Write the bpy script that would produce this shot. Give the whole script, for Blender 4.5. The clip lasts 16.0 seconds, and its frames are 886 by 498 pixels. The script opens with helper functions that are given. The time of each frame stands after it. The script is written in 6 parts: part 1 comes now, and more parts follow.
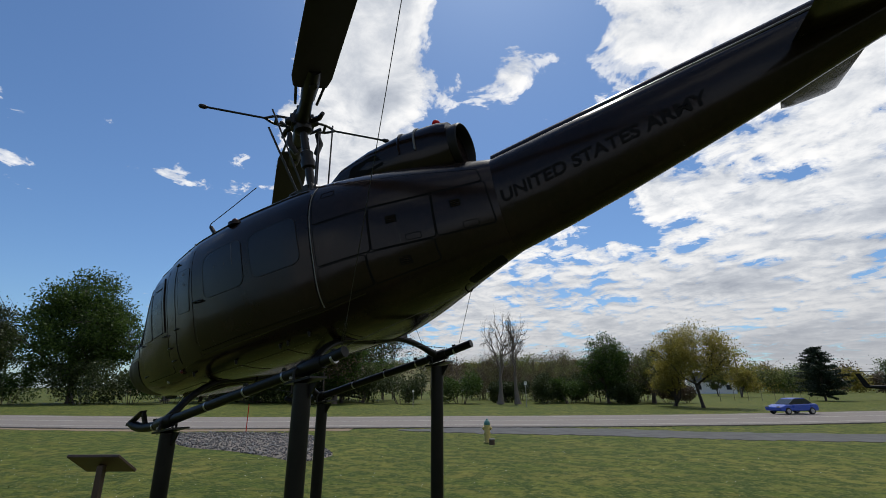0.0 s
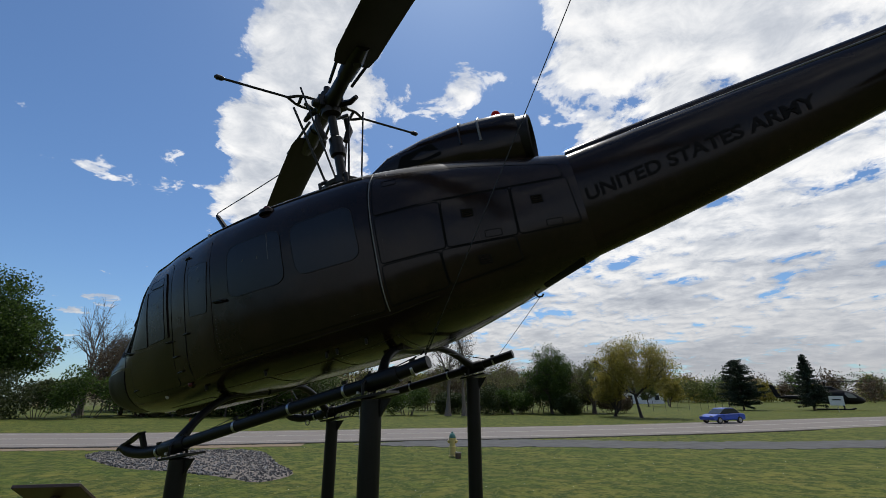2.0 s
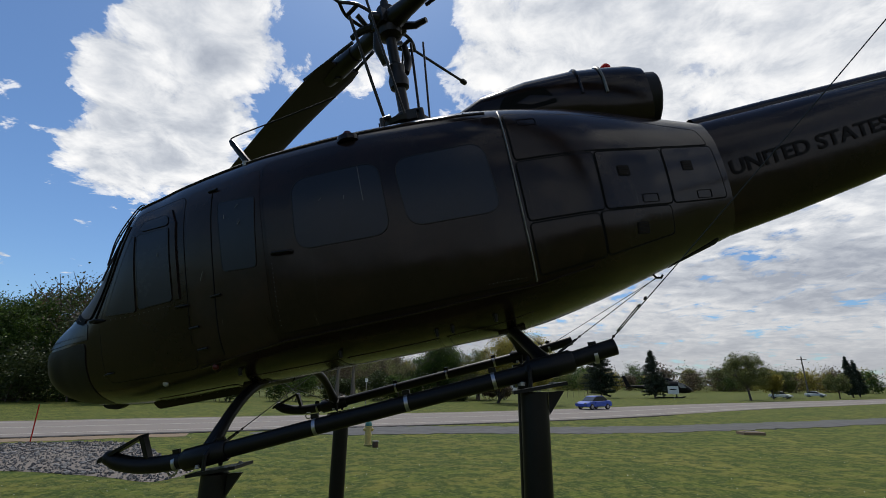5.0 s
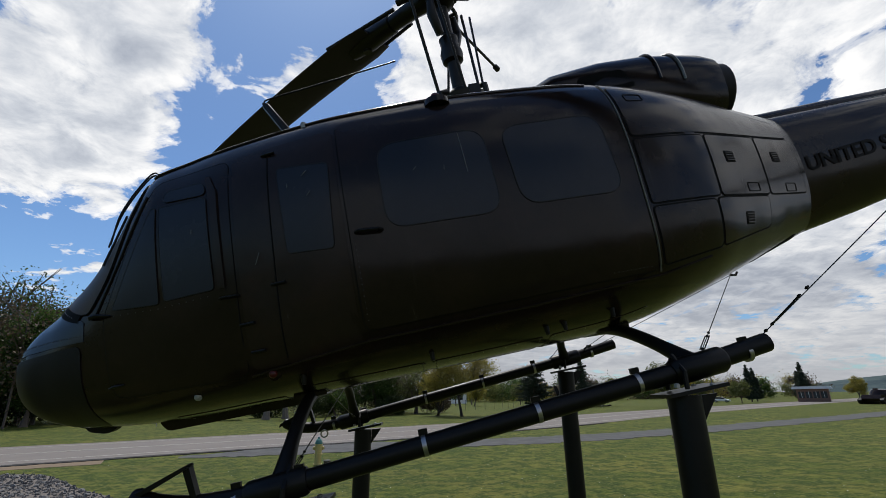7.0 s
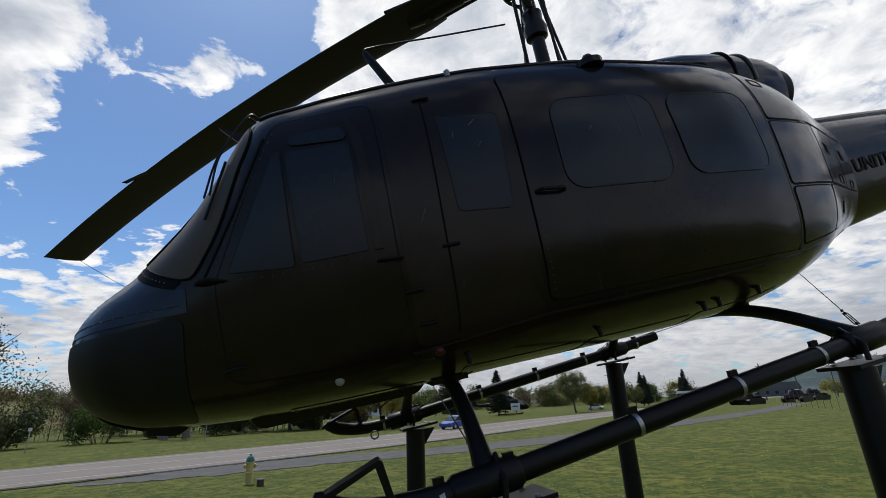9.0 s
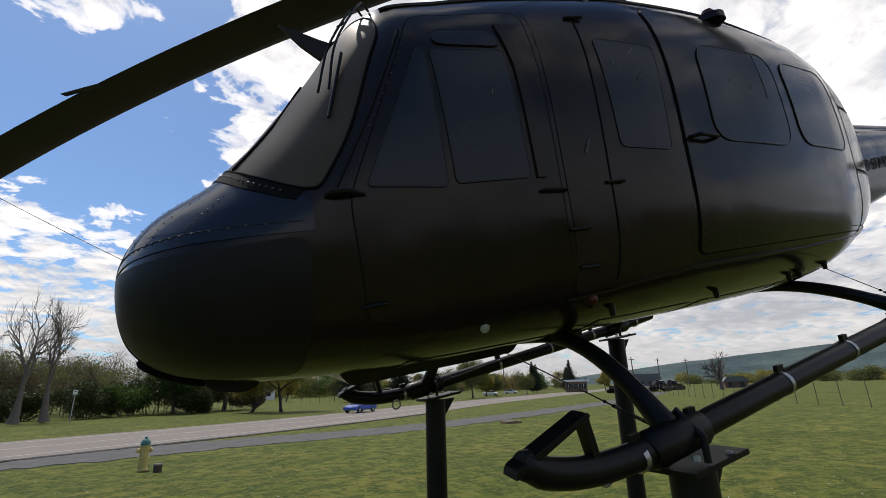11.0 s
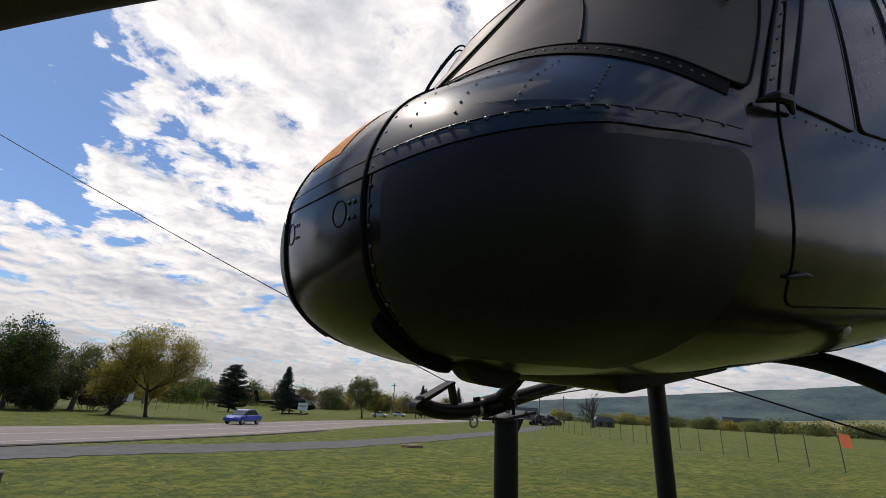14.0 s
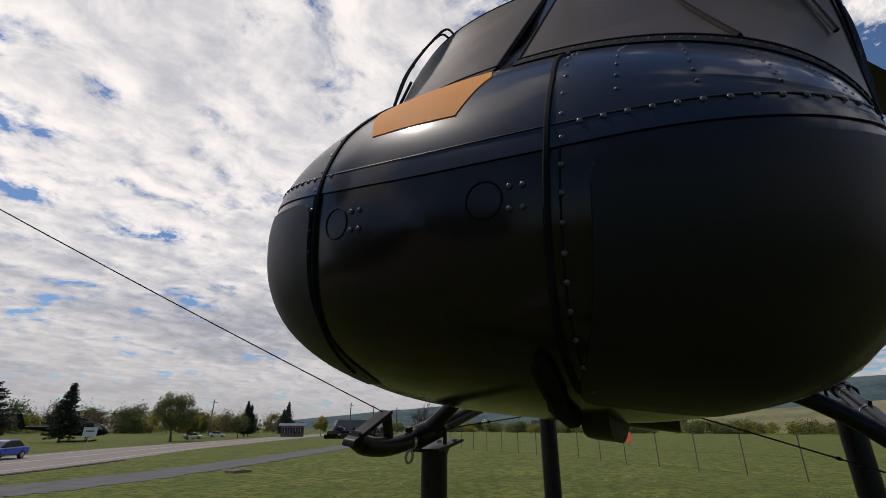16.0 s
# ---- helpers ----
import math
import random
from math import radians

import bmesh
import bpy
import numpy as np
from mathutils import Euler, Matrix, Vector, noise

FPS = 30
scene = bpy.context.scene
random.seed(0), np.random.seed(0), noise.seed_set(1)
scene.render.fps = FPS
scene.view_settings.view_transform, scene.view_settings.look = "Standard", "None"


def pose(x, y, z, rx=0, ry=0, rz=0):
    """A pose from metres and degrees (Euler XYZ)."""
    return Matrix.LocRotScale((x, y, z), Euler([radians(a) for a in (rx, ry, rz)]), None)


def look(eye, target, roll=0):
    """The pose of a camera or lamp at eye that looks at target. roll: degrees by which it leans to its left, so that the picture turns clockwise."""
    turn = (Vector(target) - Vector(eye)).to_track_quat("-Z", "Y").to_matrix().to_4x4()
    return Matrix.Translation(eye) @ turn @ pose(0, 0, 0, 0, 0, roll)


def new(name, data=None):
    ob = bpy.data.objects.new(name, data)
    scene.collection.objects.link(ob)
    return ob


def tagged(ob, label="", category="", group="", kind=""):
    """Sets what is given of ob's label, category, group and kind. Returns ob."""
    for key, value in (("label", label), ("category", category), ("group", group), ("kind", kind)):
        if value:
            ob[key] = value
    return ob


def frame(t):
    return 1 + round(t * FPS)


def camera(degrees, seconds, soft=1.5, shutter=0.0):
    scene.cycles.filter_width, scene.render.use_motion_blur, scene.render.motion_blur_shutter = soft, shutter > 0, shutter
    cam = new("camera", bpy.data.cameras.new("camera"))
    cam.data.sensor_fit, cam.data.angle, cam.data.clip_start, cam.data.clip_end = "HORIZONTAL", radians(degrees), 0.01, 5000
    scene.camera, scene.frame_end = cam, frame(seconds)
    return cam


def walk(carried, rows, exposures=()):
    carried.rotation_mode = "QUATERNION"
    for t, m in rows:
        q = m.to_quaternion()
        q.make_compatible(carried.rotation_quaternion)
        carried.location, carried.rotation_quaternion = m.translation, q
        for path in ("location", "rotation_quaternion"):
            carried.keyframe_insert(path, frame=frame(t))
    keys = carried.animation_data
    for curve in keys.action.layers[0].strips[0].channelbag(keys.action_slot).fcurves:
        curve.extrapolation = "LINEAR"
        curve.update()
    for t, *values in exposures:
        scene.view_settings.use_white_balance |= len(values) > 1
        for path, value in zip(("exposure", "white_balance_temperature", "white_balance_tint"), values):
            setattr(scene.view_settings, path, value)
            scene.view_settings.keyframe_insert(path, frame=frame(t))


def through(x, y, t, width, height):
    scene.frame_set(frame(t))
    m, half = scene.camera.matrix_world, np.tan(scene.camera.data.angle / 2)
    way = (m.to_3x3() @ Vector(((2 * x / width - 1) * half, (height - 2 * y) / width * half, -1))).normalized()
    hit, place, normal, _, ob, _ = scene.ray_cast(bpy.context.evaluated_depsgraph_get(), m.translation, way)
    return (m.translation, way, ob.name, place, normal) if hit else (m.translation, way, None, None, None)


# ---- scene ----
cam = camera(89.0, 16.0, soft=0.85)


def eye(x, y, z, yaw, pitch, roll):
    """Camera pose from place, heading to the left of +y, pitch up and lean."""
    return pose(x, y, z, 90 + pitch, 0, yaw) @ pose(0, 0, 0, 0, 0, roll)


PATH = [
    (0.0, eye(7.651, -4.668, 2.610, 28.08, 16.94, -0.17)),
    (0.5, eye(7.315, -4.703, 2.625, 25.90, 16.81, 0.13)),
    (1.0, eye(6.981, -4.690, 2.620, 24.14, 17.35, 0.37)),
    (1.5, eye(6.590, -4.709, 2.630, 22.65, 18.06, 0.32)),
    (2.0, eye(6.228, -4.754, 2.654, 20.60, 18.19, -0.34)),
    (2.5, eye(5.849, -4.714, 2.663, 18.72, 18.18, -0.24)),
    (3.0, eye(5.460, -4.687, 2.662, 15.60, 16.58, -1.28)),
    (3.5, eye(5.102, -4.575, 2.691, 12.66, 15.16, -0.39)),
    (6.0, eye(3.297, -4.137, 2.692, 1.60, 17.39, 0.16)),
    (6.5, eye(3.022, -3.978, 2.665, -0.74, 16.69, 0.03)),
    (7.0, eye(2.794, -3.835, 2.654, -2.77, 18.11, -0.83)),
    (7.5, eye(2.460, -3.701, 2.627, -5.75, 18.74, 1.91)),
    (8.0, eye(2.082, -3.535, 2.598, -7.93, 18.42, 0.98)),
    (8.5, eye(1.741, -3.397, 2.570, -10.30, 20.35, -1.04)),
    (9.0, eye(1.368, -3.272, 2.530, -14.00, 19.19, -2.46)),
    (11.5, eye(0.221, -2.297, 2.422, -28.82, 17.31, -0.22)),
    (12.0, eye(0.048, -2.091, 2.437, -32.62, 18.93, 0.21)),
    (12.5, eye(-0.142, -1.907, 2.437, -37.38, 18.60, -0.04)),
    (13.0, eye(-0.263, -1.652, 2.419, -38.47, 19.16, 2.00)),
    (13.5, eye(-0.357, -1.380, 2.393, -38.34, 19.68, 2.15)),
    (14.0, eye(-0.506, -1.134, 2.360, -38.54, 19.77, 3.19)),
    (14.5, eye(-0.651, -0.952, 2.331, -39.73, 20.56, 1.27)),
    (15.0, eye(-0.685, -0.760, 2.316, -44.02, 23.82, 0.61)),
    (15.5, eye(-0.682, -0.589, 2.368, -49.02, 25.84, 1.95)),
    (16.0, eye(-0.690, -0.404, 2.459, -59.39, 21.75, 0.25)),
]
walk(cam, PATH, exposures=[(0.0, -0.06, 6400, 10), (9.0, 0.0, 6400, 10), (11.5, 0.24, 6800, 13), (13.0, 0.12, 6750, 14), (14.5, 0.08, 6800, 14), (16.0, -0.18, 6750, 15)])

# ---- light ----
SUN_AZ, SUN_EL = 18.0, 62.0      # degrees left of +y, and above the horizon
sun_dir = Vector((-math.sin(radians(SUN_AZ)) * math.cos(radians(SUN_EL)),
                  math.cos(radians(SUN_AZ)) * math.cos(radians(SUN_EL)), math.sin(radians(SUN_EL))))
sun = new("sun", bpy.data.lights.new("sun", "SUN"))
sun.data.energy, sun.data.angle, sun.data.color = 2.9, radians(0.55), (1.0, 0.95, 0.87)
sun.matrix_world = look(sun_dir * 60, (0, 0, 0))


def node(tree, kind, **values):
    n = tree.nodes.new(kind)
    for key, value in values.items():
        if key in n.inputs:
            n.inputs[key].default_value = value
    return n


def math_node(tree, op, a, b=None, clamp=False):
    n = tree.nodes.new("ShaderNodeMath")
    n.operation, n.use_clamp = op, clamp
    for i, v in enumerate((a, b)):
        if v is None:
            continue
        if isinstance(v, (int, float)):
            n.inputs[i].default_value = v
        else:
            tree.links.new(v, n.inputs[i])
    return n.outputs[0]


def ramp(tree, fac, stops, mode="LINEAR"):
    n = tree.nodes.new("ShaderNodeValToRGB")
    n.color_ramp.interpolation = mode
    while len(n.color_ramp.elements) < len(stops):
        n.color_ramp.elements.new(0.5)
    for el, (pos, col) in zip(n.color_ramp.elements, stops):
        el.position = pos
        el.color = (*col, 1) if len(col) == 3 else col
    tree.links.new(fac, n.inputs[0])
    return n.outputs[0]


def mix_col(tree, fac, a, b):
    n = tree.nodes.new("ShaderNodeMix")
    n.data_type = "RGBA"
    for sock, v in ((n.inputs[0], fac), (n.inputs[6], a), (n.inputs[7], b)):
        if isinstance(v, (int, float)):
            sock.default_value = v
        elif isinstance(v, tuple):
            sock.default_value = (*v, 1) if len(v) == 3 else v
        else:
            tree.links.new(v, sock)
    return n.outputs[2]


def make_sky():
    """Clear sky with broken spring cloud, thickening away from the sun side."""
    world = bpy.data.worlds.new("sky")
    scene.world = world
    world.use_nodes = True
    t = world.node_tree
    t.nodes.clear()
    sky = t.nodes.new("ShaderNodeTexSky")
    sky.sky_type, sky.sun_disc = "NISHITA", False
    sky.sun_elevation, sky.sun_rotation = radians(SUN_EL), radians(-SUN_AZ)
    sky.altitude, sky.air_density, sky.dust_density, sky.ozone_density = 150, 1.0, 0.6, 1.3
    tc = t.nodes.new("ShaderNodeTexCoord")
    sep = t.nodes.new("ShaderNodeSeparateXYZ")
    t.links.new(tc.outputs["Generated"], sep.inputs[0])
    # the cloud deck as a flat sheet seen in perspective
    up = math_node(t, "ADD", math_node(t, "MAXIMUM", sep.outputs[2], 0.0), 0.16)
    comb = t.nodes.new("ShaderNodeCombineXYZ")
    t.links.new(math_node(t, "DIVIDE", sep.outputs[0], up), comb.inputs[0])
    t.links.new(math_node(t, "DIVIDE", sep.outputs[1], up), comb.inputs[1])
    comb.inputs[2].default_value = 3.1

    def cloud_noise(scale, detail, rough, dist=0.0):
        n = node(t, "ShaderNodeTexNoise", Scale=scale, Detail=detail, Roughness=rough, Distortion=dist)
        t.links.new(comb.outputs[0], n.inputs["Vector"])
        return n.outputs["Fac"]
    # one heap of cumulus to port of the sun, a broken sheet to starboard, clear between
    across = Vector((math.cos(radians(41)), math.sin(radians(41)), 0))
    dot = t.nodes.new("ShaderNodeVectorMath")
    dot.operation = "DOT_PRODUCT"
    dot.inputs[1].default_value = across
    t.links.new(tc.outputs["Generated"], dot.inputs[0])
    heap = ramp(t, math_node(t, "ABSOLUTE", dot.outputs["Value"], 0.0), [(0.09, (1, 1, 1)), (0.17, (0, 0, 0))])
    heap = math_node(t, "MULTIPLY", heap, ramp(t, sep.outputs[2], [(0.24, (0, 0, 0)), (0.36, (1, 1, 1))]))
    heap = math_node(t, "MULTIPLY", heap, math_node(t, "GREATER_THAN", sep.outputs[1], 0.0))
    sheet = ramp(t, math_node(t, "ADD", math_node(t, "MULTIPLY", sep.outputs[0], 0.5), 0.5), [(0.445, (0, 0, 0)), (0.495, (0.85, 0.85, 0.85)), (0.6, (1, 1, 1))])
    # the sheet lies on the far side; it opens to blue overhead and behind
    front = ramp(t, math_node(t, "ADD", math_node(t, "MULTIPLY", sep.outputs[1], 0.5), 0.5), [(0.30, (0.45, 0.45, 0.45)), (0.60, (1, 1, 1))])
    sheet = math_node(t, "MULTIPLY", math_node(t, "MULTIPLY", sheet, front), ramp(t, sep.outputs[2], [(0.74, (1, 1, 1)), (0.90, (0, 0, 0))]))
    cover = math_node(t, "MAXIMUM", math_node(t, "MULTIPLY", heap, 0.24), math_node(t, "MULTIPLY", sheet, 0.215))
    low_bank = math_node(t, "MULTIPLY", ramp(t, sep.outputs[2], [(0.16, (1, 1, 1)), (0.40, (0, 0, 0))]), ramp(t, math_node(t, "ADD", math_node(t, "MULTIPLY", sep.outputs[0], 0.5), 0.5), [(0.12, (0, 0, 0)), (0.30, (1, 1, 1))]))
    cover = math_node(t, "MAXIMUM", cover, math_node(t, "MULTIPLY", low_bank, 0.19))
    cover = math_node(t, "SUBTRACT", cover, 0.045)

    def density(shift):
        mv = t.nodes.new("ShaderNodeVectorMath")
        mv.inputs[1].default_value = shift
        t.links.new(comb.outputs[0], mv.inputs[0])

        def layer(scale, detail, rough, dist):
            n = node(t, "ShaderNodeTexNoise", Scale=scale, Detail=detail, Roughness=rough, Distortion=dist)
            t.links.new(mv.outputs[0], n.inputs["Vector"])
            return n.outputs["Fac"]
        return math_node(t, "ADD", math_node(t, "MULTIPLY", layer(1.6, 3, 0.5, 0.2), 0.40),
                         math_node(t, "MULTIPLY", layer(6.5, 12, 0.60, 0.3), 0.60))
    d = math_node(t, "ADD", density((0, 0, 0)), cover)
    toward = math_node(t, "ADD", density((-0.012, 0.055, 0)), cover)
    mask = ramp(t, d, [(0.552, (0, 0, 0)), (0.587, (0.7, 0.7, 0.7)), (0.635, (1, 1, 1))], "EASE")
    # lit edges towards the sun, grey where the cloud is thick
    lit = math_node(t, "ADD", math_node(t, "MULTIPLY", math_node(t, "SUBTRACT", d, toward), 2.4), 0.80)
    large = cloud_noise(1.1, 4, 0.55)
    low_down = ramp(t, sep.outputs[2], [(0.10, (1, 1, 1)), (0.45, (0.12, 0.12, 0.12))])
    deep = math_node(t, "MULTIPLY", math_node(t, "MAXIMUM", math_node(t, "SUBTRACT", d, 0.68), 0.0), 2.6)
    shade = math_node(t, "SUBTRACT", math_node(t, "SUBTRACT", lit, deep), math_node(t, "MULTIPLY", math_node(t, "MULTIPLY", math_node(t, "MAXIMUM", math_node(t, "SUBTRACT", large, 0.44), 0.0), 2.6), low_down))
    thick = ramp(t, shade, [(0.15, (0.36, 0.40, 0.48)), (0.55, (0.66, 0.69, 0.74)), (0.85, (0.97, 0.97, 0.97)), (1.0, (1.1, 1.08, 1.05))])
    # haze close to the horizon
    hazy = ramp(t, sep.outputs[2], [(0.0, (1, 1, 1)), (0.09, (0.6, 0.6, 0.6)), (0.30, (0, 0, 0))])
    thick = mix_col(t, hazy, thick, (0.47, 0.48, 0.50))
    clear = node(t, "ShaderNodeBackground", Strength=0.095)
    tint = t.nodes.new("ShaderNodeMix")
    tint.data_type, tint.blend_type = "RGBA", "MULTIPLY"
    tint.inputs[0].default_value = 1.0
    tint.inputs[7].default_value = (0.72, 0.93, 1.14, 1)
    t.links.new(sky.outputs[0], tint.inputs[6])
    t.links.new(tint.outputs[2], clear.inputs[0])
    cloud = node(t, "ShaderNodeBackground", Strength=0.98)
    t.links.new(thick, cloud.inputs[0])
    both = t.nodes.new("ShaderNodeMixShader")
    t.links.new(mask, both.inputs[0])
    t.links.new(clear.outputs[0], both.inputs[1])
    t.links.new(cloud.outputs[0], both.inputs[2])
    out = t.nodes.new("ShaderNodeOutputWorld")
    t.links.new(both.outputs[0], out.inputs[0])


make_sky()

# ---- materials ----


def material(name, base, other=None, rough=0.5, metal=0.0, scale=6.0, bump=0.0, fine=60.0, coat=0.0, spread=0.5, wear=0.0, emit=None,
             per_object=0.0, spec=0.5):
    """Principled surface with colour varied at two scales, roughness variation and fine relief."""
    m = bpy.data.materials.new(name)
    m.use_nodes = True
    t = m.node_tree
    p = t.nodes["Principled BSDF"]
    tc = t.nodes.new("ShaderNodeTexCoord")
    n1 = node(t, "ShaderNodeTexNoise", Scale=scale, Detail=5, Roughness=0.6)
    n2 = node(t, "ShaderNodeTexNoise", Scale=fine, Detail=4, Roughness=0.65)
    for n in (n1, n2):
        t.links.new(tc.outputs["Object"], n.inputs["Vector"])
    other = other or tuple(min(1, c * 1.5 + 0.004) for c in base)
    blend = math_node(t, "ADD", math_node(t, "MULTIPLY", n1.outputs["Fac"], 0.7), math_node(t, "MULTIPLY", n2.outputs["Fac"], 0.3))
    col = ramp(t, blend, [(0.5 - spread / 2 + 0.0, base), (0.5 + spread / 2, other)])
    if per_object:
        info = t.nodes.new("ShaderNodeObjectInfo")
        hsv = t.nodes.new("ShaderNodeHueSaturation")
        t.links.new(math_node(t, "ADD", math_node(t, "MULTIPLY", info.outputs["Random"], per_object), 1 - per_object / 2), hsv.inputs["Value"])
        t.links.new(col, hsv.inputs["Color"])
        col = hsv.outputs["Color"]
    if wear:
        n3 = node(t, "ShaderNodeTexNoise", Scale=fine * 0.55, Detail=8, Roughness=0.75)
        t.links.new(tc.outputs["Object"], n3.inputs["Vector"])
        spots = ramp(t, n3.outputs["Fac"], [(0.69, (0, 0, 0)), (0.74, (1, 1, 1))])
        col = mix_col(t, math_node(t, "MULTIPLY", spots, wear), col, (0.16, 0.15, 0.12))
    t.links.new(col, p.inputs["Base Color"])
    t.links.new(math_node(t, "ADD", math_node(t, "MULTIPLY", n1.outputs["Fac"], 0.22), rough - 0.11, clamp=True), p.inputs["Roughness"])
    p.inputs["Metallic"].default_value = metal
    p.inputs["Coat Weight"].default_value = coat
    p.inputs["Coat Roughness"].default_value = 0.12
    p.inputs["Specular IOR Level"].default_value = spec
    if bump:
        b = node(t, "ShaderNodeBump", Strength=bump, Distance=0.01)
        t.links.new(blend, b.inputs["Height"])
        t.links.new(b.outputs[0], p.inputs["Normal"])
    if emit:
        p.inputs["Emission Color"].default_value = (*emit[:3], 1)
        p.inputs["Emission Strength"].default_value = emit[3]
    return m


def leaf_material(name, dark, light, through=0.35):
    """Leaves: colour by island, with light coming through them."""
    m = bpy.data.materials.new(name)
    m.use_nodes = True
    t = m.node_tree
    p = t.nodes["Principled BSDF"]
    geo = t.nodes.new("ShaderNodeNewGeometry")
    col = ramp(t, geo.outputs["Random Per Island"], [(0.0, dark), (0.6, tuple((a + b) / 2 for a, b in zip(dark, light))), (1.0, light)])
    t.links.new(col, p.inputs["Base Color"])
    p.inputs["Roughness"].default_value = 0.55
    p.inputs["Specular IOR Level"].default_value = 0.3
    tr = t.nodes.new("ShaderNodeBsdfTranslucent")
    t.links.new(col, tr.inputs[0])
    mx = t.nodes.new("ShaderNodeMixShader")
    mx.inputs[0].default_value = through
    t.links.new(p.outputs[0], mx.inputs[1])
    t.links.new(tr.outputs[0], mx.inputs[2])
    t.links.new(mx.outputs[0], t.nodes["Material Output"].inputs[0])
    return m


def grass_ground():
    m = bpy.data.materials.new("lawn")
    m.use_nodes = True
    t = m.node_tree
    p = t.nodes["Principled BSDF"]
    tc = t.nodes.new("ShaderNodeTexCoord")

    def n(scale, detail=6, rough=0.6):
        q = node(t, "ShaderNodeTexNoise", Scale=scale, Detail=detail, Roughness=rough)
        t.links.new(tc.outputs["Object"], q.inputs["Vector"])
        return q.outputs["Fac"]
    mp = t.nodes.new("ShaderNodeMapping")
    mp.inputs["Rotation"].default_value = (0, 0, radians(28))
    mp.inputs["Scale"].default_value = (0.22, 1.3, 1)
    t.links.new(tc.outputs["Object"], mp.inputs[0])
    rows = node(t, "ShaderNodeTexNoise", Scale=1.0, Detail=4, Roughness=0.6)
    t.links.new(mp.outputs[0], rows.inputs["Vector"])
    base = ramp(t, n(0.30, 8, 0.68), [(0.36, (0.034, 0.062, 0.0070)), (0.5, (0.074, 0.098, 0.0125)), (0.64, (0.158, 0.148, 0.030))])
    base = mix_col(t, math_node(t, "MULTIPLY", ramp(t, rows.outputs["Fac"], [(0.42, (0, 0, 0)), (0.62, (1, 1, 1))]), 0.7), base, (0.122, 0.112, 0.024))
    base = mix_col(t, math_node(t, "MULTIPLY", ramp(t, n(1.7, 10, 0.72), [(0.46, (0, 0, 0)), (0.54, (1, 1, 1))]), 0.9), base, (0.022, 0.044, 0.0058))
    base = mix_col(t, math_node(t, "MULTIPLY", ramp(t, n(7.0, 10, 0.78), [(0.50, (0, 0, 0)), (0.62, (1, 1, 1))]), 0.75), base, (0.172, 0.176, 0.044))
    dirt = ramp(t, math_node(t, "ADD", math_node(t, "MULTIPLY", n(0.5), 0.6), math_node(t, "MULTIPLY", n(5.0), 0.4)), [(0.60, (0, 0, 0)), (0.70, (1, 1, 1))])
    base = mix_col(t, math_node(t, "MULTIPLY", dirt, 0.45), base, (0.17, 0.13, 0.075))
    t.links.new(base, p.inputs["Base Color"])
    p.inputs["Roughness"].default_value = 0.9
    p.inputs["Specular IOR Level"].default_value = 0.12
    b = node(t, "ShaderNodeBump", Strength=0.35, Distance=0.04)
    t.links.new(n(9.0, 8, 0.7), b.inputs["Height"])
    t.links.new(b.outputs[0], p.inputs["Normal"])
    return m


def military_paint(name, dark, light, brown, rough=0.2, spec=0.45, dents=0.25):
    """Old semi-gloss paint: blotched colour, dull patches, runs, scratches and shallow dents."""
    m = bpy.data.materials.new(name)
    m.use_nodes = True
    t = m.node_tree
    p = t.nodes["Principled BSDF"]
    tc = t.nodes.new("ShaderNodeTexCoord")

    def n(scale, detail=5, rough=0.6, stretch=None):
        q = node(t, "ShaderNodeTexNoise", Scale=scale, Detail=detail, Roughness=rough)
        if stretch:
            mp = t.nodes.new("ShaderNodeMapping")
            mp.inputs["Scale"].default_value = stretch
            t.links.new(tc.outputs["Object"], mp.inputs[0])
            t.links.new(mp.outputs[0], q.inputs["Vector"])
        else:
            t.links.new(tc.outputs["Object"], q.inputs["Vector"])
        return q.outputs["Fac"]
    blotch, grain = n(1.3), n(19, 6, 0.7)
    col = ramp(t, math_node(t, "ADD", math_node(t, "MULTIPLY", blotch, 0.65), math_node(t, "MULTIPLY", grain, 0.35)), [(0.36, dark), (0.62, light)])
    col = mix_col(t, math_node(t, "MULTIPLY", ramp(t, n(2.7, 6, 0.7), [(0.50, (0, 0, 0)), (0.66, (1, 1, 1))]), 0.7), col, brown)
    runs = ramp(t, n(1.0, 7, 0.7, (9, 9, 0.9)), [(0.60, (0, 0, 0)), (0.72, (1, 1, 1))])
    col = mix_col(t, math_node(t, "MULTIPLY", runs, 0.30), col, (0.034, 0.030, 0.025))
    chips = ramp(t, n(46, 9, 0.8), [(0.70, (0, 0, 0)), (0.735, (1, 1, 1))])
    col = mix_col(t, math_node(t, "MULTIPLY", chips, 0.35), col, (0.14, 0.13, 0.11))
    t.links.new(col, p.inputs["Base Color"])
    dull = math_node(t, "ADD", math_node(t, "MULTIPLY", n(2.1, 8, 0.68), 0.34), math_node(t, "MULTIPLY", runs, 0.10))
    t.links.new(math_node(t, "ADD", dull, rough - 0.17, clamp=True), p.inputs["Roughness"])
    p.inputs["Specular IOR Level"].default_value = spec
    b = node(t, "ShaderNodeBump", Strength=dents, Distance=0.06)
    t.links.new(n(2.3, 2, 0.4), b.inputs["Height"])
    b2 = node(t, "ShaderNodeBump", Strength=0.018, Distance=0.01)
    t.links.new(grain, b2.inputs["Height"])
    t.links.new(b.outputs[0], b2.inputs["Normal"])
    t.links.new(b2.outputs[0], p.inputs["Normal"])
    return m


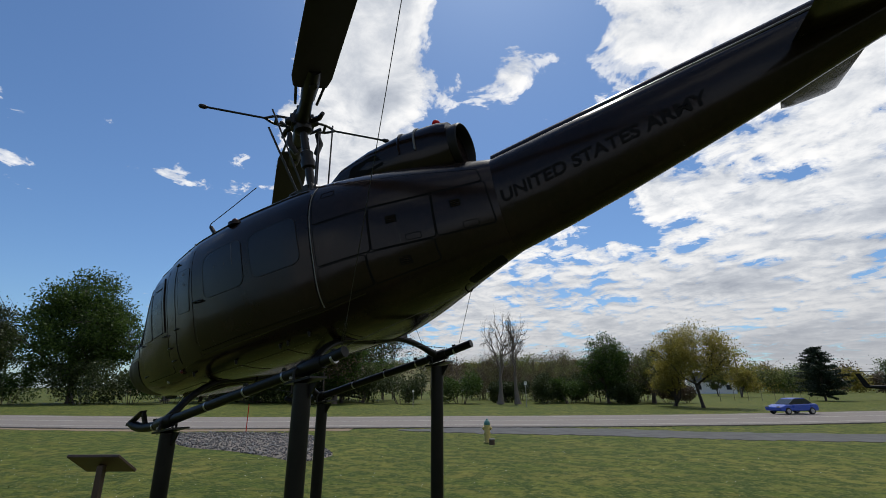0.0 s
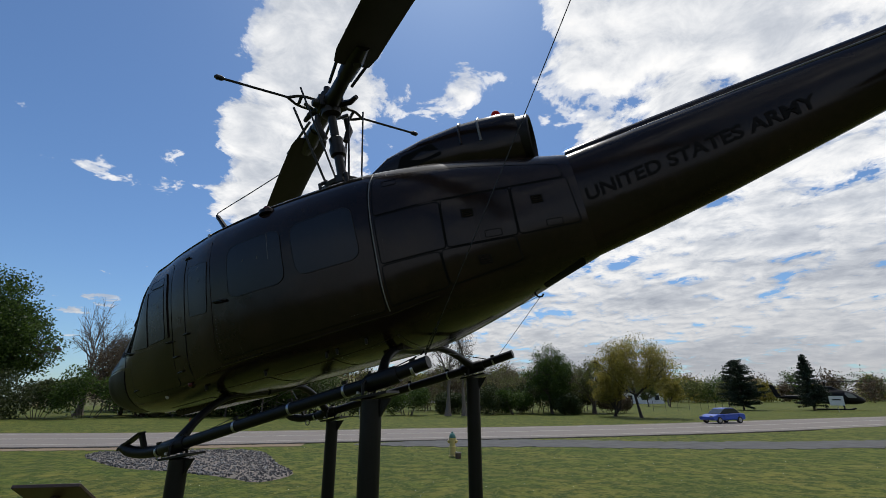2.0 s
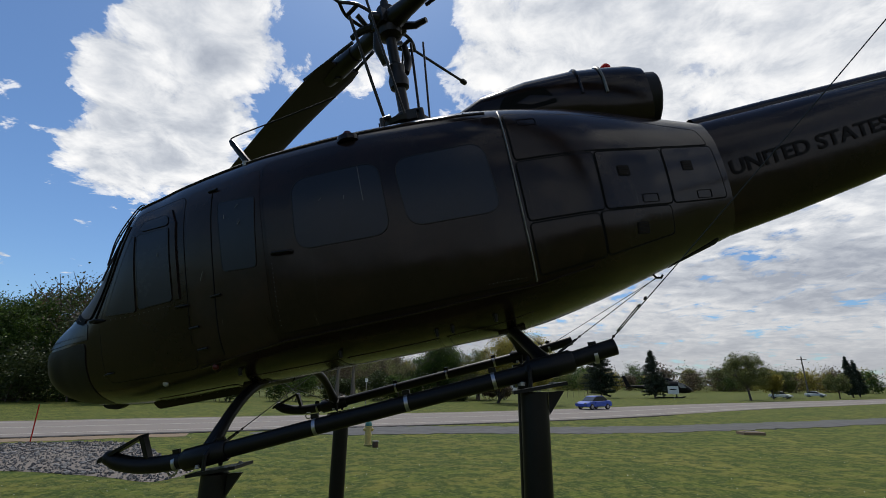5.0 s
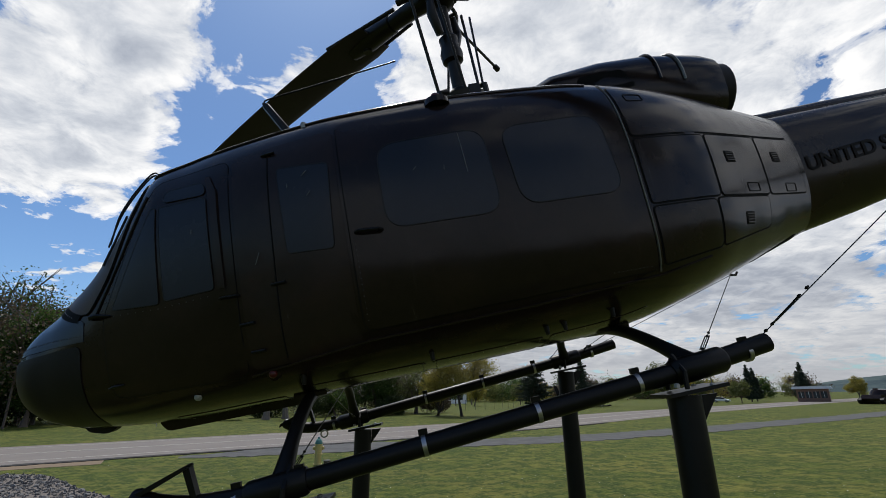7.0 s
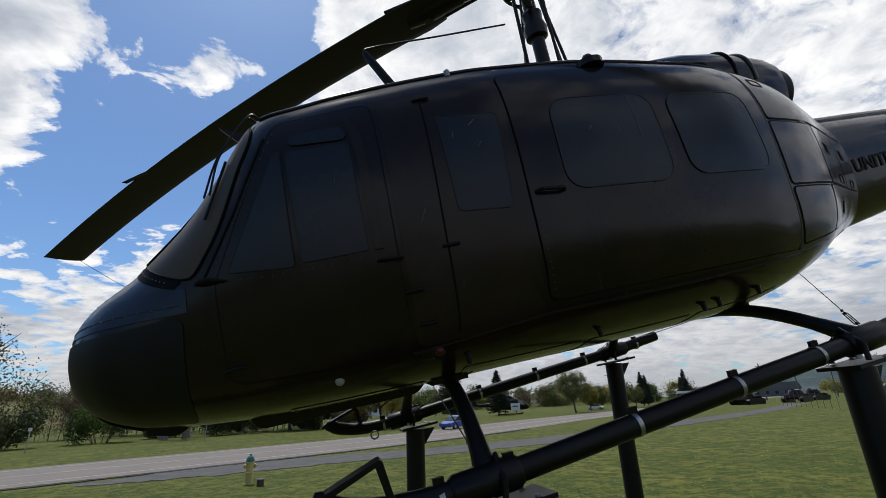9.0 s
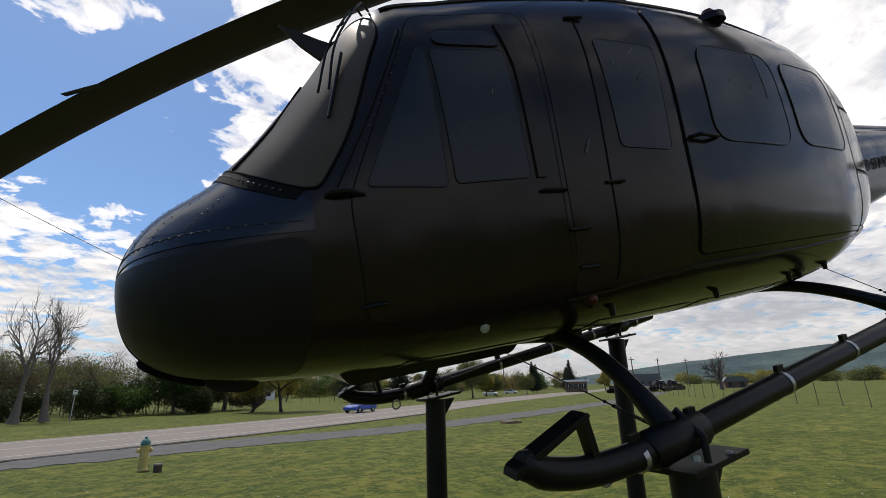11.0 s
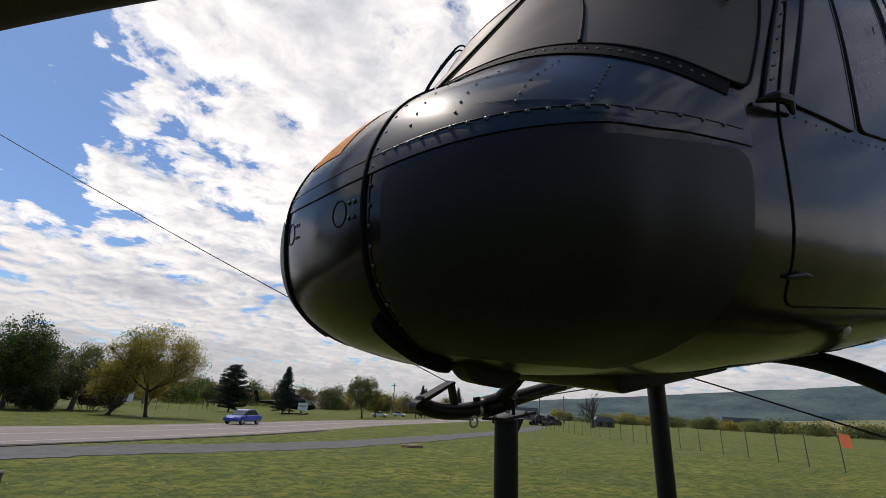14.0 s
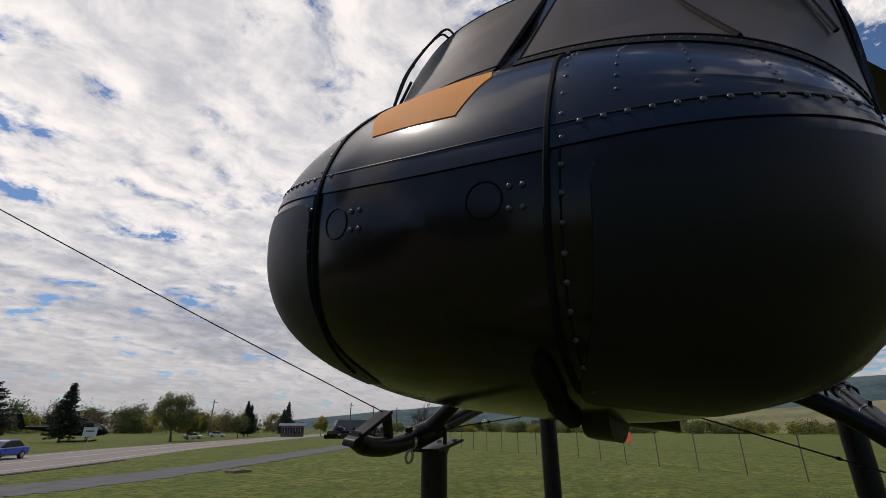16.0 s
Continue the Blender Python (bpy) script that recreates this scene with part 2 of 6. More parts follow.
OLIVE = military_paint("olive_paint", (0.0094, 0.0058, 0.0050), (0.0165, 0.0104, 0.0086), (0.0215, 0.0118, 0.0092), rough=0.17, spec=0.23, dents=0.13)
BROWN_OLIVE = military_paint("paler_olive_paint", (0.0142, 0.0094, 0.0080), (0.0228, 0.0152, 0.0124), (0.0280, 0.0160, 0.0124), rough=0.20, spec=0.21, dents=0.13)
# The base is tinted blue for the sky that the black gloss mirrors.
NOSE_BLACK = material("glossy_black_paint", (0.0045, 0.0075, 0.0170), (0.0095, 0.0140, 0.0260), rough=0.42, scale=5, fine=70, bump=0.006, wear=0.25, coat=0.45, spec=0.12)
PANEL_GREY = material("dull_dark_panel_paint", (0.0095, 0.0088, 0.0092), (0.0150, 0.0138, 0.0142), rough=0.46, spec=0.16, scale=2.5, fine=40, bump=0.05, wear=0.06)
WINDOW = material("blacked_out_glazing", (0.0150, 0.0180, 0.0270), (0.0220, 0.0255, 0.0370), rough=0.24, scale=2.4, fine=25, wear=0.06, spec=0.22, bump=0.01)
WINDSHIELD = material("smoked_windshield", (0.058, 0.044, 0.033), (0.092, 0.072, 0.055), rough=0.42, scale=3, fine=60, wear=0.30, spec=0.10)
SEAL = material("black_rubber_seal", (0.0035, 0.0035, 0.0035), (0.007, 0.007, 0.007), rough=0.75, scale=20, spec=0.1)
SEAM_DARK = material("dark_grey_trim", (0.007, 0.0065, 0.006), (0.020, 0.019, 0.017), rough=0.40, scale=7, spec=0.25)
SEAM = material("worn_edge_metal", (0.10, 0.10, 0.09), (0.17, 0.165, 0.15), rough=0.4, scale=10, metal=0.3)
STEEL_BLACK = material("black_painted_steel", (0.0045, 0.0042, 0.004), (0.009, 0.0085, 0.0078), rough=0.40, scale=5, fine=40, bump=0.05, spec=0.2, wear=0.04)
RIVET = material("rivet_heads", (0.045, 0.045, 0.05), (0.10, 0.10, 0.11), rough=0.3, metal=0.6, scale=30)
ORANGE = material("orange_paint", (0.56, 0.20, 0.035), (0.66, 0.27, 0.06), rough=0.70, scale=6, fine=60, wear=0.3, spec=0.12)
RED_GLASS = leaf_material("red_lens", (0.42, 0.012, 0.010), (0.50, 0.02, 0.014), 0.6)
DIM_RED = material("dull_red_lens", (0.055, 0.006, 0.006), (0.085, 0.010, 0.009), rough=0.35, scale=20, spec=0.3)
WHITE_LENS = material("white_lens", (0.22, 0.22, 0.21), rough=0.3, coat=0.4)
CLAMP = material("bright_band_clamp", (0.30, 0.30, 0.31), rough=0.35, metal=0.9, scale=20)
WIRE = material("steel_cable", (0.03, 0.03, 0.03), rough=0.45, metal=0.6)
LETTER = material("black_lettering", (0.0070, 0.0058, 0.0056), (0.0098, 0.0082, 0.0078), rough=0.55, spec=0.10)
HUB = material("rotor_hub_metal", (0.006, 0.0055, 0.005), (0.014, 0.012, 0.011), rough=0.4, metal=0.0, scale=14, spec=0.3, wear=0.1)
BLADE = material("rotor_blade_paint", (0.030, 0.0255, 0.0340), (0.050, 0.0425, 0.0540), rough=0.55, scale=2, fine=14, wear=0.15, spec=0.12)
ASPHALT = material("grey_road_asphalt", (0.152, 0.134, 0.120), (0.215, 0.192, 0.174), rough=0.85, scale=0.5, fine=14, bump=0.3, spec=0.25)
DRIVE = material("blue_grey_driveway", (0.054, 0.055, 0.057), (0.125, 0.124, 0.122), rough=0.9, scale=1.1, fine=9, bump=0.4, spec=0.2, spread=0.4)
PATCH = material("dark_asphalt_edge", (0.022, 0.021, 0.021), (0.04, 0.038, 0.036), rough=0.9, scale=2.5, bump=0.4, spec=0.2)
LINE = material("worn_road_paint", (0.30, 0.28, 0.24), (0.46, 0.44, 0.40), rough=0.8, scale=3)
GRAVEL = material("pale_gravel", (0.090, 0.075, 0.060), (0.17, 0.145, 0.125), rough=0.9, scale=3, fine=20, bump=0.8)
STONE = material("broken_stone", (0.055, 0.055, 0.057), (0.20, 0.195, 0.19), rough=0.85, scale=5, fine=25, bump=0.4, per_object=0.8)
DIRT = material("bare_soil", (0.14, 0.098, 0.060), (0.22, 0.16, 0.10), rough=0.95, scale=1.5, fine=20, bump=0.6)
LAWN = grass_ground()
BARK = material("grey_brown_bark", (0.055, 0.043, 0.034), (0.11, 0.09, 0.075), rough=0.9, scale=8, fine=40, bump=0.5)
BARK_PALE = material("pale_bark", (0.10, 0.085, 0.07), (0.18, 0.155, 0.13), rough=0.9, scale=8, fine=40, bump=0.5)
LEAF_GREEN = leaf_material("maple_leaves", (0.022, 0.046, 0.009), (0.090, 0.145, 0.026), 0.45)
LEAF_DARK = leaf_material("conifer_needles", (0.012, 0.022, 0.014), (0.045, 0.066, 0.034), 0.15)
LEAF_YELLOW = leaf_material("yellow_spring_leaves", (0.13, 0.120, 0.022), (0.40, 0.345, 0.070), 0.5)
LEAF_LIME = leaf_material("young_green_leaves", (0.070, 0.090, 0.026), (0.19, 0.205, 0.060), 0.4)
LEAF_BUSH = leaf_material("bush_leaves", (0.020, 0.035, 0.010), (0.075, 0.095, 0.028), 0.25)
LEAF_BROWN = leaf_material("brown_twigs_and_buds", (0.050, 0.035, 0.022), (0.14, 0.105, 0.060), 0.3)
BLADES = leaf_material("grass_blades", (0.050, 0.074, 0.010), (0.116, 0.128, 0.026), 0.4)
HYDRANT = material("faded_yellow_paint", (0.42, 0.33, 0.10), (0.55, 0.45, 0.17), rough=0.55, scale=8, fine=50, wear=0.3)
TEAL = material("teal_paint", (0.03, 0.13, 0.12), (0.06, 0.20, 0.18), rough=0.5, scale=8)
BROWN = material("brown_painted_metal", (0.045, 0.026, 0.018), (0.07, 0.04, 0.028), rough=0.5, scale=5)
FENCE_POST = material("weathered_fence_steel", (0.085, 0.072, 0.060), (0.15, 0.13, 0.11), rough=0.7, scale=9, spec=0.3)
BARK_DARK = material("dark_bark", (0.022, 0.017, 0.014), (0.045, 0.036, 0.030), rough=0.9, scale=8, fine=40, bump=0.5)
GALV = material("galvanised_steel", (0.30, 0.29, 0.27), (0.42, 0.41, 0.39), rough=0.5, metal=0.6, scale=9)
WHITE = material("white_paint", (0.62, 0.62, 0.60), (0.78, 0.78, 0.76), rough=0.6, scale=2)
GLASS = material("dark_window_glass", (0.02, 0.025, 0.03), rough=0.12, scale=3)
ROOF = material("grey_roofing", (0.10, 0.10, 0.105), (0.16, 0.16, 0.165), rough=0.8, scale=2)
BRICK = material("brown_brick", (0.15, 0.085, 0.06), (0.22, 0.13, 0.09), rough=0.85, scale=4)
CAR_BLUE = material("blue_car_paint", (0.015, 0.06, 0.36), (0.02, 0.075, 0.42), rough=0.3, coat=0.25, scale=2)
TYRE = material("tyre_rubber", (0.014, 0.014, 0.014), rough=0.8, scale=20)
ORANGE_MESH = material("orange_plastic", (0.75, 0.13, 0.04), (0.85, 0.2, 0.08), rough=0.6)
# The blue of distance haze is put into the ridge's base colour.
HILL = material("hazy_wooded_ridge", (0.020, 0.040, 0.052), (0.085, 0.118, 0.112), rough=0.95, scale=0.007, fine=0.06, spread=0.30, spec=0.1)
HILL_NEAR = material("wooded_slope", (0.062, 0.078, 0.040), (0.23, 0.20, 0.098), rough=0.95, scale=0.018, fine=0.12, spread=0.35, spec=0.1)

# ---- builders ----


def mesh_of(name, verts, faces, smooth=True):
    me = bpy.data.meshes.new(name)
    me.from_pydata([tuple(v) for v in verts], [], faces)
    me.validate()
    me.update()
    if smooth:
        me.shade_smooth()
        me.set_sharp_from_angle(angle=radians(38))
    return me


def part(name, data, mat, parent=None, label=""):
    """One mesh object, linked under its thing. data: a bmesh, or (verts, faces)."""
    if isinstance(data, tuple):
        me = mesh_of(name, *data)
    else:
        me = bpy.data.meshes.new(name)
        data.normal_update()
        data.to_mesh(me)
        data.free()
    me.materials.append(mat)
    ob = new(name, me)
    if parent:
        ob.parent = parent
    if label:
        tagged(ob, label)
    return ob


def soften(ob, width=0.01, segments=2, angle=35):
    m = ob.modifiers.new("bevel", "BEVEL")
    m.width, m.segments, m.limit_method, m.angle_limit = width, segments, "ANGLE", radians(angle)
    return ob


def thing(name, m, label, category, group="", kind=""):
    ob = new(name)
    ob.matrix_world = m
    return tagged(ob, label, category, group, kind)


def join(*pieces):
    verts, faces = [], []
    for v, f in pieces:
        k = len(verts)
        verts += list(v)
        faces += [tuple(i + k for i in q) for q in f]
    return verts, faces


def smooth_path(points, steps=8):
    """Catmull-Rom through the points."""
    p = [Vector(q) for q in points]
    p = [2 * p[0] - p[1]] + p + [2 * p[-1] - p[-2]]
    out = []
    for i in range(1, len(p) - 2):
        a, b, c, d = p[i - 1:i + 3]
        for k in range(steps):
            s = k / steps
            out.append(0.5 * (2 * b + (c - a) * s + (2 * a - 5 * b + 4 * c - d) * s * s + (3 * b - a - 3 * c + d) * s ** 3))
    return out + [p[-2]]


def tube(points, radius, sides=10, caps=True):
    """A round bar along points; radius one number or one for each point."""
    pts = [Vector(p) for p in points]
    rs = radius if isinstance(radius, (list, tuple)) else [radius] * len(pts)
    verts, faces = [], []
    side = None
    for i, p in enumerate(pts):
        way = (pts[min(i + 1, len(pts) - 1)] - pts[max(i - 1, 0)]).normalized()
        if side is None:
            side = way.orthogonal().normalized()
        side = (side - way * side.dot(way)).normalized()
        other = way.cross(side)
        for k in range(sides):
            a = 2 * math.pi * k / sides
            verts.append(p + (side * math.cos(a) + other * math.sin(a)) * rs[i])
    for i in range(len(pts) - 1):
        for k in range(sides):
            a, b = i * sides + k, i * sides + (k + 1) % sides
            faces.append((a, b, b + sides, a + sides))
    if caps:
        faces.append(tuple(range(sides - 1, -1, -1)))
        n = (len(pts) - 1) * sides
        faces.append(tuple(range(n, n + sides)))
    return verts, faces


def box(sx, sy, sz, m=None):
    """A box centred on the origin, or on the pose m."""
    v = [Vector((x * sx / 2, y * sy / 2, z * sz / 2)) for x in (-1, 1) for y in (-1, 1) for z in (-1, 1)]
    if m:
        v = [m @ q for q in v]
    return v, [(0, 1, 3, 2), (4, 6, 7, 5), (0, 4, 5, 1), (2, 3, 7, 6), (0, 2, 6, 4), (1, 5, 7, 3)]


def turned(profile, sides=20, m=None):
    """A turned form about z from (radius, height) pairs."""
    verts, faces = [], []
    for r, h in profile:
        for k in range(sides):
            a = 2 * math.pi * k / sides
            v = Vector((r * math.cos(a), r * math.sin(a), h))
            verts.append(m @ v if m else v)
    for i in range(len(profile) - 1):
        for k in range(sides):
            a, b = i * sides + k, i * sides + (k + 1) % sides
            faces.append((a, b, b + sides, a + sides))
    faces.append(tuple(range(sides - 1, -1, -1)))
    n = (len(profile) - 1) * sides
    faces.append(tuple(range(n, n + sides)))
    return verts, faces


def prism(outline, y0, y1):
    """An outline in x, z made solid between two values of y."""
    n = len(outline)
    v = [Vector((x, y0, z)) for x, z in outline] + [Vector((x, y1, z)) for x, z in outline]
    f = [tuple(range(n)), tuple(range(2 * n - 1, n - 1, -1))]
    f += [(i, i + n, (i + 1) % n + n, (i + 1) % n) for i in range(n)]
    return v, f


def rounded(corners, radius=0.05, steps=4, along=3):
    """A polygon's outline with rounded corners, with extra points on the long sides."""
    c = [Vector(q) for q in corners]
    out = []
    for i, b in enumerate(c):
        a, d = c[i - 1], c[(i + 1) % len(c)]
        ra = min(radius, (a - b).length * 0.45)
        rd = min(radius, (d - b).length * 0.45)
        p, q = b + (a - b).normalized() * ra, b + (d - b).normalized() * rd
        for k in range(steps + 1):
            s = k / steps
            out.append(p * (1 - s) ** 2 + b * 2 * s * (1 - s) + q * s * s)
        end = d + (b - d).normalized() * min(radius, (d - b).length * 0.45)
        for k in range(1, along + 1):
            out.append(q.lerp(end, k / (along + 1)))
    return out


def grown(outline, d):
    """The outline moved outwards by d."""
    n = len(outline)
    area = sum(outline[i - 1].x * outline[i].y - outline[i].x * outline[i - 1].y for i in range(n))
    s = 1 if area > 0 else -1
    out = []
    for i in range(n):
        w = outline[(i + 1) % n] - outline[i - 1]
        nrm = Vector((w.y, -w.x)) * s
        out.append(outline[i] + (nrm.normalized() * d if nrm.length > 1e-9 else nrm))
    return out


# ---- the fuselage as a formula ----
STATIONS = np.array([
    # x, half width, widest z, top, bottom, upper fullness, lower fullness
    (-0.140, 0.020, 0.48, 0.500, 0.460, 2.1, 2.2),
    (-0.125, 0.230, 0.48, 0.620, 0.340, 2.1, 2.2),
    (-0.085, 0.430, 0.48, 0.710, 0.250, 2.1, 2.3),
    (-0.010, 0.592, 0.49, 0.805, 0.175, 2.2, 2.3),
    (0.075, 0.692, 0.50, 0.875, 0.128, 2.2, 2.4),
    (0.200, 0.772, 0.51, 0.950, 0.082, 2.2, 2.5),
    (0.290, 0.790, 0.53, 1.015, 0.056, 2.2, 2.6),
    (0.400, 0.822, 0.54, 1.125, 0.040, 2.2, 2.6),
    (0.560, 0.858, 0.56, 1.290, 0.025, 2.3, 2.8),
    (0.750, 0.895, 0.59, 1.530, 0.012, 2.6, 3.1),
    (0.980, 0.945, 0.62, 1.800, 0.000, 3.4, 3.3),
    (1.100, 0.970, 0.64, 1.865, 0.000, 3.7, 3.4),
    (1.300, 1.012, 0.67, 1.900, 0.000, 3.6, 3.5),
    (1.600, 1.068, 0.70, 1.935, 0.000, 3.8, 3.5),
    (2.000, 1.140, 0.73, 1.965, 0.000, 3.9, 3.4),
    (2.400, 1.195, 0.75, 1.985, 0.000, 4.0, 3.2),
    (3.000, 1.215, 0.75, 2.000, 0.000, 4.0, 3.1),
    (3.900, 1.170, 0.75, 2.000, 0.010, 3.7, 3.0),
    (4.300, 1.105, 0.76, 1.980, 0.040, 3.5, 2.9),
    (4.800, 0.985, 0.81, 1.930, 0.130, 3.1, 2.6),
    (5.300, 0.755, 0.90, 1.850, 0.250, 2.8, 2.4),
    (5.800, 0.500, 1.00, 1.735, 0.390, 2.5, 2.3),
    (6.200, 0.310, 1.06, 1.630, 0.500, 2.3, 2.2)])


def slopes(xs, ys):
    d = np.diff(ys) / np.diff(xs)
    m = np.r_[d[0], [0 if a * b <= 0 else 2 * a * b / (a + b) for a, b in zip(d[:-1], d[1:])], d[-1]]
    return m


SLOPES = [slopes(STATIONS[:, 0], STATIONS[:, k]) for k in range(7)]


def section(x):
    """Half width, widest z, top, bottom and the two fullnesses at x."""
    xs = STATIONS[:, 0]
    x = min(max(x, xs[0]), xs[-1])
    i = min(int(np.searchsorted(xs, x, "right")) - 1, len(xs) - 2)
    h = xs[i + 1] - xs[i]
    s = (x - xs[i]) / h
    out = []
    for k in range(1, 7):
        a, b, m, n = STATIONS[i, k], STATIONS[i + 1, k], SLOPES[k][i] * h, SLOPES[k][i + 1] * h
        out.append(a * (2 * s ** 3 - 3 * s * s + 1) + m * (s ** 3 - 2 * s * s + s) + b * (3 * s * s - 2 * s ** 3) + n * (s ** 3 - s * s))
    return out


def level(x, y, z):
    """Under 1 inside the fuselage, over 1 outside."""
    w, zm, zt, zb, nu, nl = section(x)
    n, h = (nu, zt - zm) if z > zm else (nl, zm - zb)
    return (abs(y) / w) ** n + (abs(z - zm) / h) ** n


def side_y(x, z):
    w, zm, zt, zb, nu, nl = section(x)
    n, h = (nu, zt - zm) if z > zm else (nl, zm - zb)
    return w * max(0.0, 1 - min(1.0, abs(z - zm) / h) ** n) ** (1 / n)


def roof_z(x, y):
    w, zm, zt, zb, nu, nl = section(x)
    return zm + (zt - zm) * max(0.0, 1 - min(1.0, abs(y) / w) ** nu) ** (1 / nu)


def belly_z(x, y):
    w, zm, zt, zb, nu, nl = section(x)
    return zm - (zm - zb) * max(0.0, 1 - min(1.0, abs(y) / w) ** nl) ** (1 / nl)


def front_x(y, z):
    lo, hi = -0.14, 1.6
    for _ in range(34):
        mid = (lo + hi) / 2
        lo, hi = (lo, mid) if level(mid, y, z) < 1 else (mid, hi)
    return hi


def on_side(side):
    return lambda a, b, off: Vector((a, side * (side_y(a, b) + off), b))


def on_front(a, b, off):
    x = front_x(a, b)
    e = 0.01
    g = Vector((level(x + e, a, b) - level(x - e, a, b), level(x, a + e, b) - level(x, a - e, b), level(x, a, b + e) - level(x, a, b - e)))
    return Vector((x, a, b)) + g.normalized() * off


def patch(outline, place, lift=0.004, depth=0.01, rings=(1.0, 0.96, 0.8, 0.55, 0.28)):
    """A panel on a curved surface: lifted off it, with an edge that goes back into it."""
    n = len(outline)
    mid = sum(outline, Vector((0, 0))) / n
    verts, faces = [], []
    for k, (s, off) in enumerate([(1.0, lift - depth)] + [(s, lift) for s in rings]):
        for q in outline:
            v = mid + (q - mid) * s
            verts.append(place(v.x, v.y, off))
        if k:
            a, b = (k - 1) * n, k * n
            faces += [(a + i, a + (i + 1) % n, b + (i + 1) % n, b + i) for i in range(n)]
    verts.append(place(mid.x, mid.y, lift))
    c, b = len(verts) - 1, len(rings) * n
    faces += [(b + i, b + (i + 1) % n, c) for i in range(n)]
    return verts, faces


def border(outline, place, width=0.02, lift=0.01, depth=0.016):
    """A raised strip round an outline."""
    out = grown(outline, width)
    n = len(outline)
    rows = [[place(q.x, q.y, lift - depth) for q in outline], [place(q.x, q.y, lift) for q in outline],
            [place(q.x, q.y, lift) for q in out], [place(q.x, q.y, lift - depth) for q in out]]
    faces = []
    for k in range(3):
        faces += [(k * n + i, k * n + (i + 1) % n, (k + 1) * n + (i + 1) % n, (k + 1) * n + i) for i in range(n)]
    return sum(rows, []), faces


def line_on(points, place, radius=0.004, lift=0.002, steps=10):
    """A thin bead laid along a surface."""
    pts = []
    for a, b in zip(points[:-1], points[1:]):
        for k in range(steps):
            s = k / steps
            pts.append(place(a[0] + (b[0] - a[0]) * s, a[1] + (b[1] - a[1]) * s, lift))
    pts.append(place(points[-1][0], points[-1][1], lift))
    return tube(pts, radius, 6)


def rivets(points, place, radius=0.007, lift=0.002):
    """Domed rivet heads in a row over a surface."""
    pieces = []
    for a, b in points:
        c = place(a, b, lift)
        nrm = (place(a, b, lift + 0.02) - c).normalized()
        u = nrm.orthogonal().normalized()
        w = nrm.cross(u)
        v = [c + (u * math.cos(k * math.pi / 3) + w * math.sin(k * math.pi / 3)) * radius for k in range(6)]
        v += [c + nrm * radius * 0.45 + (u * math.cos(k * math.pi / 3) + w * math.sin(k * math.pi / 3)) * radius * 0.6 for k in range(6)]
        v.append(c + nrm * radius * 0.62)
        f = [(k, (k + 1) % 6, (k + 1) % 6 + 6, k + 6) for k in range(6)] + [(k + 6, (k + 1) % 6 + 6, 12) for k in range(6)]
        pieces.append((v, f))
    return join(*pieces)


def rivet_row(points, place, radius, parent, lift=0.003):
    """Rivet heads as parts of their own, on one shared mesh."""
    prof = [(1.0, 0.0), (0.92, 0.22), (0.6, 0.5), (0.05, 0.62)]
    me = mesh_of("rivet", *turned(prof, 8))
    me.materials.append(RIVET)
    for a, b in points:
        c = place(a, b, lift)
        n = (place(a, b, lift + 0.02) - c).normalized()
        ob = new("rivet", me)
        ob.parent = parent
        ob.matrix_local = Matrix.Translation(c) @ n.to_track_quat("Z", "Y").to_matrix().to_4x4() @ Matrix.Scale(radius, 4)


def spaced(points, step):
    """Points every step along a polyline."""
    out = []
    for a, b in zip(points[:-1], points[1:]):
        n = max(1, int(math.dist(a, b) / step))
        out += [(a[0] + (b[0] - a[0]) * k / n, a[1] + (b[1] - a[1]) * k / n) for k in range(n)]
    return out


def on_round(a, b, off):
    """Round the nose: a is the angle from straight ahead to port, times 0.6 m; b is z."""
    f = a / 0.6
    way = Vector((-math.cos(f), -math.sin(f), 0))
    lo, hi = 0.0, 1.6
    for _ in range(32):
        mid = (lo + hi) / 2
        q = Vector((0.5, 0, b)) + way * mid
        lo, hi = (mid, hi) if level(q.x, q.y, b) < 1 else (lo, mid)
    return Vector((0.5, 0, b)) + way * (hi + off)


# ---- ground, road and drive ----
def ribbon(name, mid, half, mat, z, label, category, step=2.0, rough=0.0):
    """A flat strip along a bent line, with slightly ragged edges."""
    pts = smooth_path([(x, y, 0) for x, y in mid], 14)
    verts, faces = [], []
    rnd = random.Random(7)
    for i, p in enumerate(pts):
        way = (pts[min(i + 1, len(pts) - 1)] - pts[max(i - 1, 0)]).normalized()
        out = Vector((-way.y, way.x, 0))
        h = half if not callable(half) else half(i / (len(pts) - 1))
        e0, e1 = rnd.uniform(-rough, rough), rnd.uniform(-rough, rough)
        verts += [p + out * (h + e0) + Vector((0, 0, -0.05)), p + out * (h + e0) + Vector((0, 0, z)),
                  p - out * (h + e1) + Vector((0, 0, z)), p - out * (h + e1) + Vector((0, 0, -0.05))]
    for i in range(len(pts) - 1):
        for k in range(3):
            a = i * 4 + k
            faces.append((a, a + 1, a + 5, a + 4))
    ob = part(name, (verts, faces), mat)
    return tagged(ob, label, category, kind="structure")


